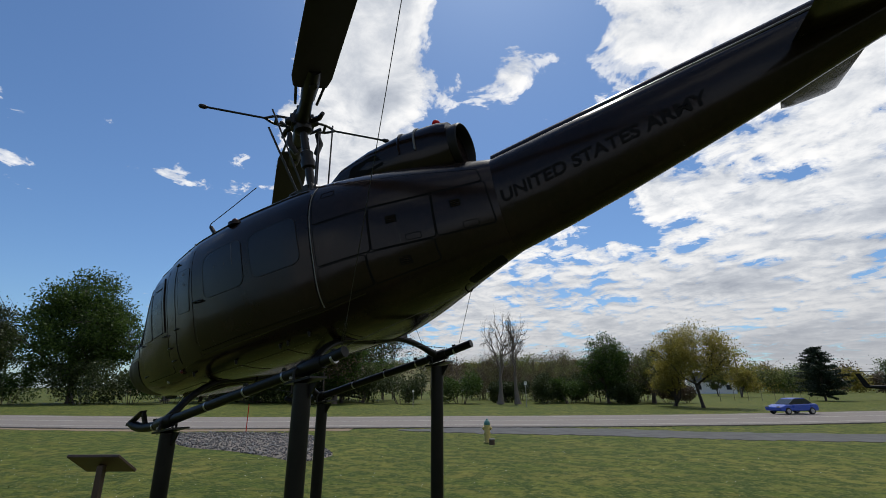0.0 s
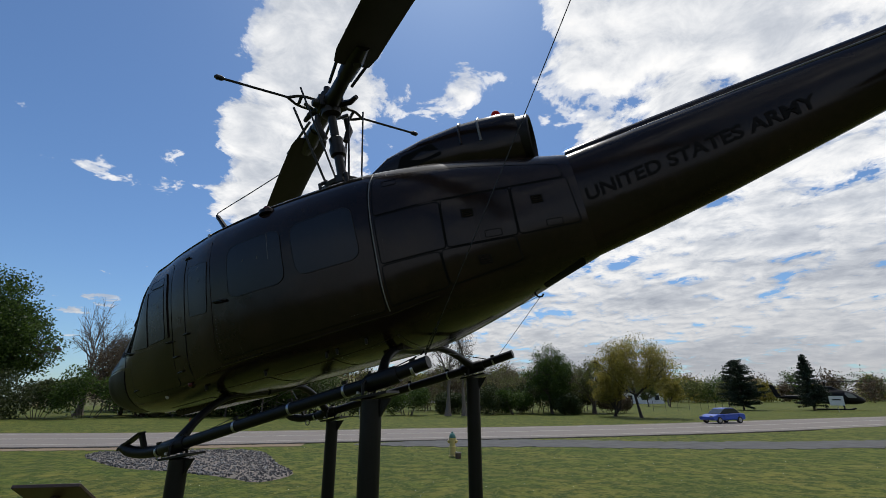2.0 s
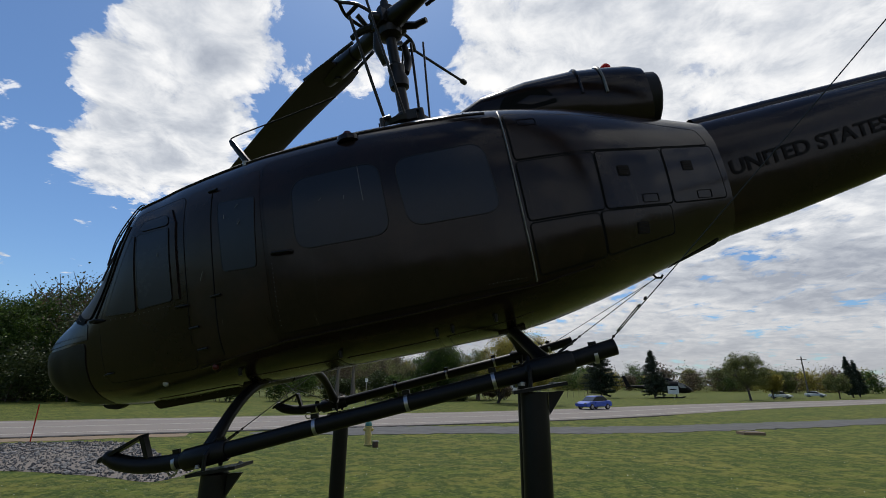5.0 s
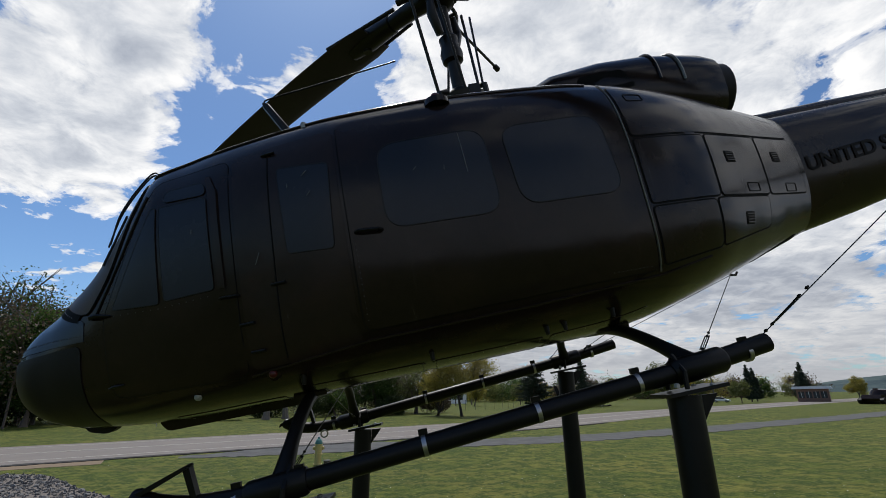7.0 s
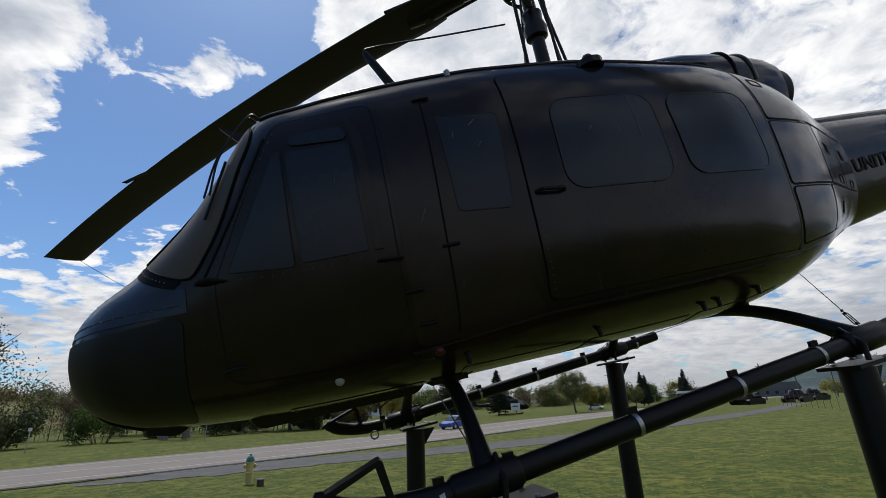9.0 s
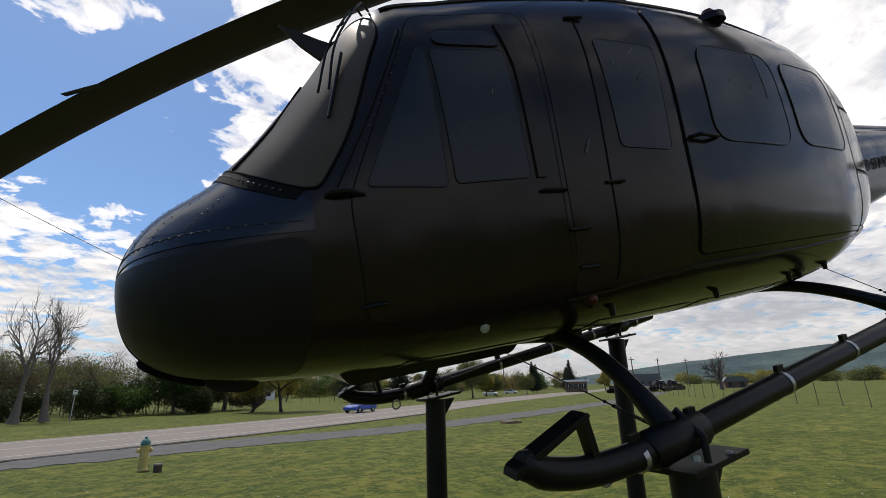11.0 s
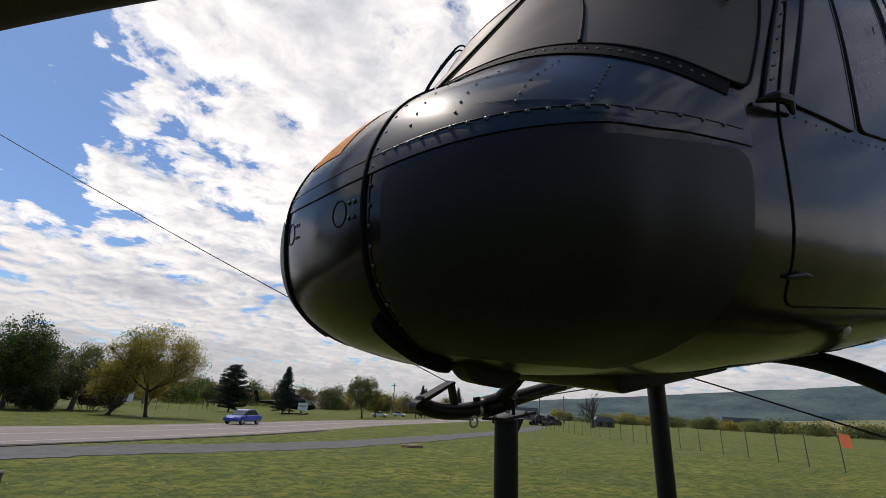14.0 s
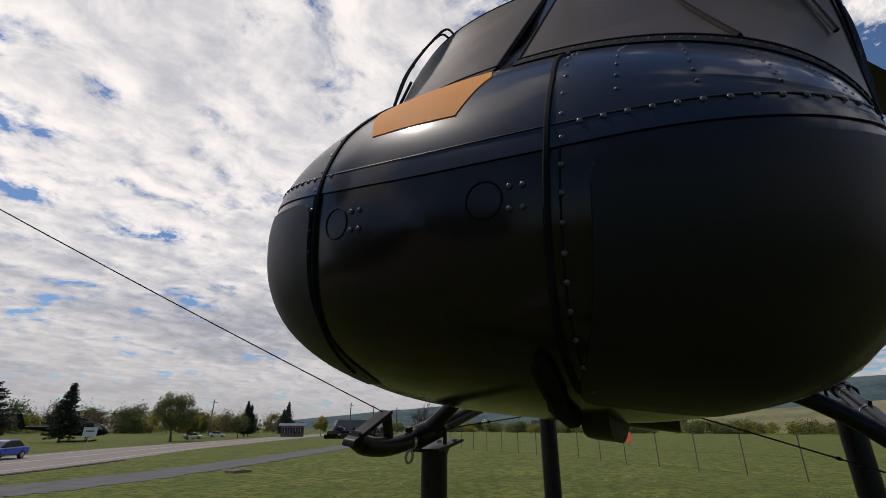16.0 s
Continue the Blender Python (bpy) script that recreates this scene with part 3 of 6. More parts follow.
def make_ground():
    rings, sides = [0, 4, 8, 14, 22, 32, 46, 64, 90, 130, 200, 320, 600, 1200, 2600, 4500], 96
    verts, faces = [Vector((0, 0, 0))], []
    for r in rings[1:]:
        for k in range(sides):
            a = 2 * math.pi * k / sides
            x, y = r * math.cos(a) + 5, r * math.sin(a) + 5
            flat = min(1.0, r / 90)
            verts.append(Vector((x, y, 0.05 * flat * noise.noise(Vector((x * 0.05, y * 0.05, 0))))))
    faces += [(0, 1 + k, 1 + (k + 1) % sides) for k in range(sides)]
    for i in range(len(rings) - 2):
        for k in range(sides):
            a, b = 1 + i * sides + k, 1 + i * sides + (k + 1) % sides
            faces.append((a, a + sides, b + sides, b))
    tagged(part("ground", (verts, faces), LAWN), "mown spring lawn, green with worn straw patches", "lawn", kind="structure")


ROAD_MID = [(-260, -60), (-120, -13), (-60, 8), (-30, 18), (-20, 23), (-10, 28.8), (0, 34.5), (10, 41.2), (20, 49.5), (30, 58.5), (46, 71), (110, 118), (260, 225)]
make_ground()
ribbon("road", ROAD_MID, 5.7, ASPHALT, 0.030, "sun-bleached two-lane asphalt road across the lawn", "road", rough=0.12)


def beside(mid, d):
    """The line d metres to the left of another."""
    pts = smooth_path([(x, y, 0) for x, y in mid], 3)
    out = []
    for i, p in enumerate(pts):
        way = (pts[min(i + 1, len(pts) - 1)] - pts[max(i - 1, 0)]).normalized()
        out.append((p.x - way.y * d, p.y + way.x * d))
    return out


for off, w in ((-4.2, 0.07), (4.2, 0.07), (0.14, 0.055), (-0.14, 0.055)):
    ribbon("road_line", beside(ROAD_MID, off), w, LINE, 0.036, "worn painted line along the road", "road marking")
ribbon("road_edge", beside(ROAD_MID, -5.95)[6:24], 0.30, PATCH, 0.034, "crumbled dark asphalt edge of the road", "road edge", rough=0.1)
ribbon("driveway", [(-9, 20.6), (-4, 22.9), (2, 24.8), (8, 25.7), (13, 27), (19, 29.6), (25, 32.6), (38, 39.6), (52, 47.5), (72, 60), (100, 80)],
       lambda s: 2.3 * (1 - max(0, 0.10 - s) * 8) - 0.5 * min(1, s * 1.4), DRIVE, 0.022, "blue-grey asphalt driveway joining the road", "driveway", rough=0.30)
ribbon("dirt_strip", [(-46, 6.2), (-30, 11.3), (-24, 13.6), (-18, 16.6), (-12, 19.8)], lambda s: 0.7 + 1.1 * s * (1.3 - s), DIRT, 0.012,
       "bare brown soil along the road edge", "soil", rough=0.25)

# ---- the helicopter ----
PITCH, BANK, TURN, LIFT = -10.50, 6.61, -1.51, 3.004
HM = pose(3.524, 0, LIFT, BANK, PITCH, TURN) @ Matrix.Translation((-3.4, 0, 0))
heli = thing("helicopter", HM, "retired olive drab army utility helicopter banked nose-down on four steel posts", "helicopter")
HP = heli


def loft(rings, closed=True, caps=True):
    n = len(rings[0])
    verts = [v for r in rings for v in r]
    faces = []
    for i in range(len(rings) - 1):
        for k in range(n if closed else n - 1):
            a, b = i * n + k, i * n + (k + 1) % n
            faces.append((a, a + n, b + n, b))
    if caps:
        faces.append(tuple(range(n)))
        faces.append(tuple(range(len(verts) - 1, len(verts) - n - 1, -1)))
    return verts, faces


def ring_at(x, w, zm, zt, zb, nu, nl, n=96):
    out = []
    for k in range(n):
        a = 2 * math.pi * k / n
        c, s = math.cos(a), math.sin(a)
        e = nu if s > 0 else nl
        h = zt - zm if s > 0 else zm - zb
        out.append(Vector((x, w * math.copysign(abs(c) ** (2 / e), c), zm + h * math.copysign(abs(s) ** (2 / e), s))))
    return out


xs = [-0.14 + 0.34 * (k / 34) ** 2 for k in range(34)] + [0.2 + 6.0 * k / 120 for k in range(121)]
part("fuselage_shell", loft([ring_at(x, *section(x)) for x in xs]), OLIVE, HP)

EVEN = tuple(1 - k / 14 for k in range(14))
MANY = tuple(1 - k / 22 for k in range(22))


def dense(pts, step=0.03):
    """More points along an outline given as corners."""
    out = []
    for i, a in enumerate(pts):
        b = pts[(i + 1) % len(pts)]
        n = max(1, int(math.dist(a, b) / step))
        out += [Vector(a).lerp(Vector(b), k / n) for k in range(n)]
    return out


def curve2(points, steps=6):
    return [(p.x, p.y) for p in smooth_path([(a, b, 0) for a, b in points], steps)]


# nose: black upper cap, riveted, with its access door and the orange patch
cap_low = curve2([(-0.80, 0.652), (-0.66, 0.640), (-0.45, 0.625), (-0.23, 0.603), (0, 0.595), (0.23, 0.603), (0.45, 0.625), (0.66, 0.640), (0.80, 0.652)])
cap_top = curve2([(0.845, 0.768), (0.80, 0.798), (0.74, 0.838), (0.6, 0.908), (0.42, 0.965), (0.2, 1.005), (0, 1.015), (-0.2, 1.005), (-0.42, 0.965), (-0.6, 0.908), (-0.74, 0.838), (-0.80, 0.798), (-0.845, 0.768)])


def round_a(y, z):
    """Where a point of the nose lies in the round measure of on_round."""
    return math.copysign(0.6 * math.atan2(abs(y), 0.5 - front_x(y, z)), -y)


cap_line = [Vector((round_a(y, z), z - 0.022)) for y, z in cap_low]
cap_line = [Vector((1.012, 0.757)), Vector((1.02, 0.745)), Vector((1.02, 0.628))] + cap_line + [Vector((-1.02, 0.628)), Vector((-1.02, 0.745)), Vector((-1.012, 0.757))]
cap_line += [Vector((round_a(y, z), z)) for y, z in cap_top]
nose_cap = part("nose_cap", patch(dense([tuple(q) for q in cap_line], 0.04), on_round, 0.004, 0.012, MANY), NOSE_BLACK, HP, "glossy black anti-glare panel on the nose")
# A thin paler bead paints the faint highlight along the cap's lower edge.
part("cap_edge", line_on([(y, z + 0.022) for y, z in cap_low], on_front, 0.0016, 0.004, 2), SEAM_DARK, nose_cap, "thin bead painting the highlight along the lower edge")
for s in (-1, 1):
    rivet_row([(y, z + 0.018) for y, z in spaced([q for q in cap_low if q[0] * s > 0.24], 0.05)], on_front, 0.0060, nose_cap, 0.004)
    tail = [(s * 0.6 * math.atan2(0.80, 0.5 - front_x(0.80, 0.674)), 0.674), (s * 1.0, 0.668)]
    part("cap_edge", line_on(tail, on_round, 0.0016, 0.004, 12), SEAM_DARK, nose_cap, "thin bead painting the highlight along the lower edge")
    rivet_row([(a, b - 0.004) for a, b in spaced(tail, 0.045)], on_round, 0.0060, nose_cap, 0.004)
ribs = []
for y0, y1, z1 in ((-0.36, -0.34, 0.95), (-0.48, -0.45, 0.92), (-0.60, -0.57, 0.87), (-0.71, -0.68, 0.82)):
    ribs += [(y0 + (y1 - y0) * k / 7, 0.69 + (z1 - 0.69) * k / 7) for k in range(8)]
rivet_row(ribs, on_front, 0.0040, nose_cap, 0.004)
part("orange_panel", patch(dense([(0.165, 0.705), (-0.06, 0.697), (-0.095, 0.82), (0.0, 1.0), (0.29, 0.975), (0.235, 0.82)], 0.02), on_front, 0.0055, 0.006, EVEN), ORANGE, nose_cap,
     "weathered orange paint patch")
part("nose_side_panel", patch(rounded([(0.290, 0.14), (0.99, 0.07), (1.005, 0.612), (0.290, 0.572)], 0.055, 6, 10), on_round, 0.007, 0.014, EVEN), PANEL_GREY, HP,
     "dull dark panel on the side of the nose")
part("nose_side_panel", patch(rounded([(-0.290, 0.14), (-0.99, 0.07), (-1.005, 0.612), (-0.290, 0.572)], 0.055, 6, 10), on_round, 0.007, 0.014, EVEN), PANEL_GREY, HP,
     "dull dark panel on the side of the nose")
for s in (-1, 1):
    w = 0.252 if s < 0 else 0.30
    edge = [(s * w, 0.17), (s * w, 0.4), (s * w, 0.60), (s * w * 0.97, 0.75), (s * 0.215, 0.93), (s * 0.185, 1.02)]
    part("nose_door_seam", line_on(edge, on_front, 0.0065, 0.003, 12), SEAL, HP)
    seam_strip = part("seam_strip", line_on([(q[0] + s * 0.022, q[1]) for q in edge], on_front, 0.002, 0.0, 12), SEAL, HP)
    rivet_row(spaced([(q[0] + s * 0.024, q[1]) for q in edge], 0.045), on_front, 0.0058, seam_strip, 0.002)
    for zc, yc in ((0.503, -0.14 if s < 0 else 0.225), ):
        c = [(yc + 0.035 * math.cos(a), zc + 0.035 * math.sin(a)) for a in np.linspace(0, 2 * math.pi, 17)]
        part("nose_latch", line_on(c, on_front, 0.0022, 0.0, 2), SEAL, HP)
        rivet_row([(yc - 0.06 + dx, zc + dz) for dx in (-.012, .012) for dz in (-.02, .02)], on_front, 0.006, seam_strip, 0.002)
part("tow_skid_strip", tube([on_front(-0.21, z, 0.012) for z in np.linspace(0.235, 0.165, 6)] + [Vector((x, -0.2, belly_z(x, 0.2) - 0.012)) for x in np.linspace(0.06, 0.18, 5)],
                            [0.010] + [0.020] * 9 + [0.014], 8), SEAL, HP, "black guard strip under the nose")
part("landing_light_box", prism(rounded([(0.16, 0.12), (0.20, 0.05), (0.34, 0.012), (0.42, 0.05)], 0.04), -0.27, -0.21), PANEL_GREY, HP)
part("belly_fairing", prism(rounded([(0.74, 0.03), (0.80, -0.048), (1.74, -0.052), (1.82, 0.02)], 0.035), -0.35, 0.35), OLIVE, HP)

def strip_on(line, drop, place, lift, depth=0.014):
    """A raised band that follows a line on a surface."""
    rows = []
    for a, b in line:
        rows.append([place(a, b, lift - depth), place(a, b, lift), place(a, b + drop * 0.5, lift), place(a, b + drop, lift), place(a, b + drop, lift - depth)])
    v = [q for r in rows for q in r]
    return v, [(i * 5 + k, i * 5 + k + 1, i * 5 + k + 6, i * 5 + k + 5) for i in range(len(rows) - 1) for k in range(4)]


# windshield
for s in (-1, 1):
    low = curve2([(s * 0.035, 1.05), (s * 0.2, 1.04), (s * 0.42, 1.0), (s * 0.60, 0.94), (s * 0.74, 0.87), (s * 0.84, 0.800)])
    high = curve2([(s * 0.856, 0.796), (s * 0.862, 0.84), (s * 0.866, 1.08), (s * 0.850, 1.33), (s * 0.815, 1.53), (s * 0.70, 1.665), (s * 0.45, 1.745), (s * 0.2, 1.765), (s * 0.035, 1.767)])
    pane = [Vector(p) for p in low + high]
    ws = part("windshield", patch(pane, on_front, 0.006, 0.012, MANY), WINDSHIELD, HP, "smoky weathered windshield pane")
    part("windshield_frame", tube([on_front(p.x, p.y, 0.006) for p in pane] + [on_front(pane[0].x, pane[0].y, 0.006)], 0.005, 6), SEAL, ws)
    pillar = [(0.745 + 0.37 * k / 15, 0.80 + 0.72 * k / 15) for k in range(16)]
    rivet_row(pillar, on_side(s), 0.0042, ws, 0.003)
    part("pillar_bead", line_on([(0.700, 0.775), (0.885, 1.12), (1.065, 1.51)], on_side(s), 0.006, 0.005, 12), STEEL_BLACK, ws, "black bead along the door pillar")
    strip = part("base_strip", strip_on(low, -0.045, on_front, 0.007), SEAL, ws, "black riveted strip below the windshield")
    rivet_row(spaced([(p[0], p[1] - 0.022) for p in low if abs(p[0]) < 0.83], 0.047), on_front, 0.0048, strip, 0.007)
    arm = []
    for off in (0.0, 0.04):
        arm.append(tube(smooth_path([on_front(s * (0.62 - off), 1.765, 0.005), on_front(s * (0.64 - off), 1.73, 0.055), on_front(s * (0.71 - off), 1.48, 0.06), on_front(s * (0.765 - off), 1.24, 0.03)], 6), 0.006, 6))
    for y, z in ((0.64, 1.72), (0.67, 1.61), (0.705, 1.49)):
        arm.append(tube([on_front(s * y, z, 0.056), on_front(s * (y - 0.04), z, 0.056)], 0.006, 6))
    arm.append(tube([on_front(s * 0.72, 1.45, 0.02), on_front(s * 0.81, 1.10, 0.018)], 0.008, 6))
    part("wiper", join(*arm), STEEL_BLACK, ws, "black windshield wiper with twin links")
    if s < 0:
        part("pane_wire", line_on([(s * 0.57, 0.955), (s * 0.47, 1.2), (s * 0.35, 1.47)], on_front, 0.007, 0.010, 10), SEAL, ws, "dark wire over the pane")
cutter = [Vector((0.70, 0, 2.05)), Vector((0.82, 0, 1.93)), Vector((1.0, 0, 1.80)), Vector((1.25, 0, 1.86)), Vector((1.15, 0, 1.93)), Vector((0.93, 0, 1.98))]
part("wire_cutter", prism([(v.x, v.z) for v in cutter], -0.015, 0.015), STEEL_BLACK, HP, "black wire-strike cutter above the windshield")


def make_side(s):
    pl = on_side(s)
    # crew door
    out = rounded([(0.78, 0.24), (1.655, 0.22), (1.655, 1.62), (1.13, 1.60), (0.755, 0.74)], 0.07, 5, 8)
    door = part("crew_door", patch(out, pl, 0.003, 0.010, EVEN), OLIVE, HP)
    part("door_seal", border(out, pl, 0.005, 0.003, 0.01), SEAL, door)
    for corners, r in (([(0.825, 0.785), (1.145, 0.757), (1.140, 1.395), (1.112, 1.395)], 0.02), ([(1.185, 0.768), (1.515, 0.772), (1.500, 1.378), (1.170, 1.390)], 0.025),
                       ([(1.190, 1.425), (1.505, 1.405), (1.475, 1.500), (1.215, 1.505)], 0.05)):
        o = rounded(corners, r, 5, 6)
        w = part("door_window", patch(o, pl, 0.009, 0.006, EVEN), WINDOW, door, "blacked-out window")
        part("window_seal", border(o, pl, 0.005, 0.0105, 0.012), SEAM_DARK, w)
    # The paler paint stands for light caught by the door's rear frame.
    post = dense([(1.545, 0.765), (1.590, 0.765), (1.578, 1.40), (1.530, 1.53), (1.500, 1.53), (1.532, 1.38)], 0.03)
    part("door_post", patch(post, pl, 0.016, 0.014, EVEN[::2]), BROWN_OLIVE, door, "scuffed raised post behind the window, painted paler for caught light")
    rivet_row(spaced([(0.83, 0.745), (1.14, 0.728), (1.52, 0.735)], 0.045), pl, 0.0040, door, 0.003)
    handle = [pl(1.55, 0.705, 0.008), pl(1.565, 0.705, 0.030), pl(1.66, 0.70, 0.030), pl(1.675, 0.70, 0.008)]
    part("door_handle", tube(handle, 0.007, 8), STEEL_BLACK, door, "black lever handle")
    # hinged panel behind it
    out = rounded([(1.685, 0.24), (2.365, 0.26), (2.365, 1.66), (1.685, 1.63)], 0.05, 5, 8)
    panel = part("hinged_panel", patch(out, pl, 0.004, 0.014, EVEN), BROWN_OLIVE, HP)
    o = rounded([(2.005, 0.89), (2.29, 0.865), (2.32, 1.415), (1.99, 1.455)], 0.03, 5, 6)
    w = part("panel_window", patch(o, pl, 0.008, 0.006, EVEN), WINDOW, panel, "blacked-out window")
    part("window_seal", border(o, pl, 0.005, 0.0095, 0.010), SEAM_DARK, w)
    part("panel_seam", line_on([(1.905, 0.28), (1.912, 0.77), (1.93, 1.56)], pl, 0.005, 0.004, 14), SEAL, panel)
    for z, x in ((0.35, 1.70), (0.52, 1.66), (0.72, 1.88), (1.585, 1.89)):
        part("hinge", tube([pl(x, z, 0.010), pl(x + 0.09, z, 0.018)], 0.009, 8), STEEL_BLACK, panel)
    # sliding cargo door
    out = rounded([(2.395, 0.34), (4.275, 0.37), (4.285, 1.72), (2.395, 1.70)], 0.06, 5, 14)
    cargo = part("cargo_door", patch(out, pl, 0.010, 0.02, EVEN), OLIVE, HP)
    part("door_seal", border(out, pl, 0.006, 0.005, 0.012), SEAL, cargo)
    for corners in ([(2.625, 0.915), (3.335, 0.895), (3.315, 1.468), (2.635, 1.465)], [(3.475, 0.915), (4.155, 0.905), (4.115, 1.468), (3.435, 1.455)]):
        o = rounded(corners, 0.13, 7, 6)
        w = part("cargo_window", patch(o, pl, 0.014, 0.006, EVEN), WINDOW, cargo, "blacked-out window with rounded corners")
        part("window_seal", border(o, pl, 0.006, 0.0165, 0.014), SEAM_DARK, w)
    part("door_handle", tube([pl(2.43, 0.925, 0.014), pl(2.45, 0.925, 0.05), pl(2.57, 0.915, 0.05), pl(2.59, 0.915, 0.014)], 0.011, 8), STEEL_BLACK, cargo, "black pull handle")
    tagged(part("door_rivets", rivets([(2.42, 0.40 + 0.035 * k) for k in range(14)] + [(3.95 + 0.03 * k, 0.40) for k in range(10)], pl, 0.004, 0.010), RIVET, cargo), kind="stuff")
    tagged(part("window_streaks", join(*[line_on([(a, b), (a + da, b + db)], pl, 0.0022, 0.016, 3) for a, b, da, db in
                                  ((2.84, 1.25, .02, .02), (3.03, 1.22, .004, .03), (3.16, 1.46, .012, -.28), (2.05, 1.30, .004, .03), (2.15, 1.36, .035, .03), (2.17, 1.22, .025, .03), (1.80, 0.86, .03, .07), (1.40, 1.15, .004, .03))]), SEAM, cargo), kind="stuff")
    # roof gutter, lower sill and the cowl seam
    part("roof_rail", line_on([(1.05, 1.70), (1.4, 1.76), (2.0, 1.80), (3.0, 1.82), (4.2, 1.80)], pl, 0.011, 0.004, 14), OLIVE, HP)
    tagged(part("roof_rivets", rivets(spaced([(1.5, 1.80), (2.2, 1.845), (3.2, 1.86), (4.2, 1.84)], 0.028), pl, 0.004, 0.003), RIVET, HP), kind="stuff")
    part("sill_rail", line_on([(1.66, 0.215), (2.4, 0.285), (3.4, 0.30), (4.3, 0.335), (4.75, 0.40)], pl, 0.010, 0.003, 16), OLIVE, HP)
    part("cowl_seam_strip", line_on([(4.295, 0.36), (4.297, 0.9), (4.30, 1.4), (4.305, 1.80)], pl, 0.0065, 0.004, 12), SEAM, HP, "bare worn metal edge strip")
    # engine cowl panels
    for corners in ([(4.335, 1.285), (6.09, 1.315), (6.05, 1.47), (5.3, 1.62), (4.335, 1.74)],
                    [(4.335, 0.80), (4.92, 0.805), (4.94, 1.265), (4.335, 1.255)], [(4.945, 0.805), (5.55, 0.81), (5.57, 1.28), (4.965, 1.27)],
                    [(5.575, 0.81), (6.13, 0.82), (6.11, 1.29), (5.595, 1.285)],
                    [(4.335, 0.40), (4.86, 0.46), (4.86, 0.775), (4.335, 0.77)], [(4.885, 0.465), (5.52, 0.57), (5.52, 0.785), (4.885, 0.78)]):
        o = rounded(corners, 0.03, 4, 8)
        cp = part("cowl_panel", patch(o, pl, 0.006, 0.016, EVEN), BROWN_OLIVE if corners[0][1] > 1 else OLIVE, HP)
        part("panel_seal", border(o, pl, 0.012, 0.002, 0.010), SEAL, cp)
    for x, z in ((5.17, 1.10), (5.80, 1.12), (5.22, 0.63)):
        vent = part("vent", patch(rounded([(x - .055, z - .045), (x + .055, z - .045), (x + .055, z + .045), (x - .055, z + .045)], 0.01, 3, 2), pl, 0.009, 0.008), SEAL, HP, "dark louvred vent")
        for k in range(4):
            part("louvre", line_on([(x - .045, z - .03 + .02 * k), (x + .045, z - .03 + .02 * k)], pl, 0.005, 0.011, 3), BROWN_OLIVE, vent)
    for x, z in ((4.50, 1.62), (5.35, 0.86), (5.9, 0.86)):
        o = rounded([(x - .07, z - .03), (x + .07, z - .03), (x + .07, z + .03), (x - .07, z + .03)], 0.01, 3, 2)
        part("latch_cover", border(o, pl, 0.006, 0.010, 0.01), SEAL, HP)
    # lamps and fittings
    part("side_marker", turned([(0.024, 0), (0.023, 0.006), (0.015, 0.012), (0.003, 0.014)], 14,
                               Matrix.Translation(pl(1.28, 0.155, 0.0)) @ Euler((radians(-s * 110), 0, 0)).to_matrix().to_4x4()), WHITE_LENS, HP, "small round white lens")
    nav = part("nav_light", turned([(0.045, 0), (0.042, 0.01), (0.03, 0.018)], 14, Matrix.Translation(pl(1.79, 0.205, -0.01)) @ Euler((radians(-s * 100), 0, 0)).to_matrix().to_4x4()), OLIVE, HP)
    part("lens", turned([(0.026, 0), (0.024, 0.012), (0.014, 0.022), (0.003, 0.024)], 12, Matrix.Translation(pl(1.79, 0.205, 0.012)) @ Euler((radians(-s * 100), 0, 0)).to_matrix().to_4x4()),
         DIM_RED if s < 0 else TEAL, nav, "red lens" if s < 0 else "green lens")
    top = part("roof_light", turned([(0.09, -0.03), (0.085, 0.012), (0.055, 0.022)], 14, Matrix.Translation((3.09, s * 1.05, roof_z(3.09, 1.05)))), OLIVE, HP)
    part("lens", turned([(0.042, 0.015), (0.040, 0.04), (0.026, 0.06), (0.003, 0.066)], 12, Matrix.Translation((3.09, s * 1.05, roof_z(3.09, 1.05)))), DIM_RED, top, "dark red lens")
    part("roof_vent", turned([(0.022, -0.02), (0.022, 0.012), (0.016, 0.024), (0.003, 0.028)], 12, Matrix.Translation((2.17, s * 0.95, roof_z(2.17, 0.95)))), WHITE_LENS, HP, "small pale roof lens")
    bracket = [pl(0.66, 0.757, 0.008), pl(0.69, 0.765, 0.035), pl(0.74, 0.765, 0.036), pl(0.81, 0.75, 0.01)]
    part("mirror_bracket", tube(bracket, [0.006, 0.015, 0.014, 0.006], 8), STEEL_BLACK, HP, "black door hinge fairing")
    part("lower_hinge", tube([pl(0.75, 0.31, 0.006), pl(0.80, 0.315, 0.018), pl(0.86, 0.315, 0.006)], [0.005, 0.010, 0.005], 8), STEEL_BLACK, HP)
    for x in (1.95, 2.75, 3.5, 3.62, 3.95):
        z = belly_z(x, 0.95)
        part("belly_lug", tube([(x, s * 0.95, z + 0.02), (x, s * 0.955, z - 0.045)], [0.02, 0.013], 8), STEEL_BLACK, HP)


make_side(-1)
make_side(1)

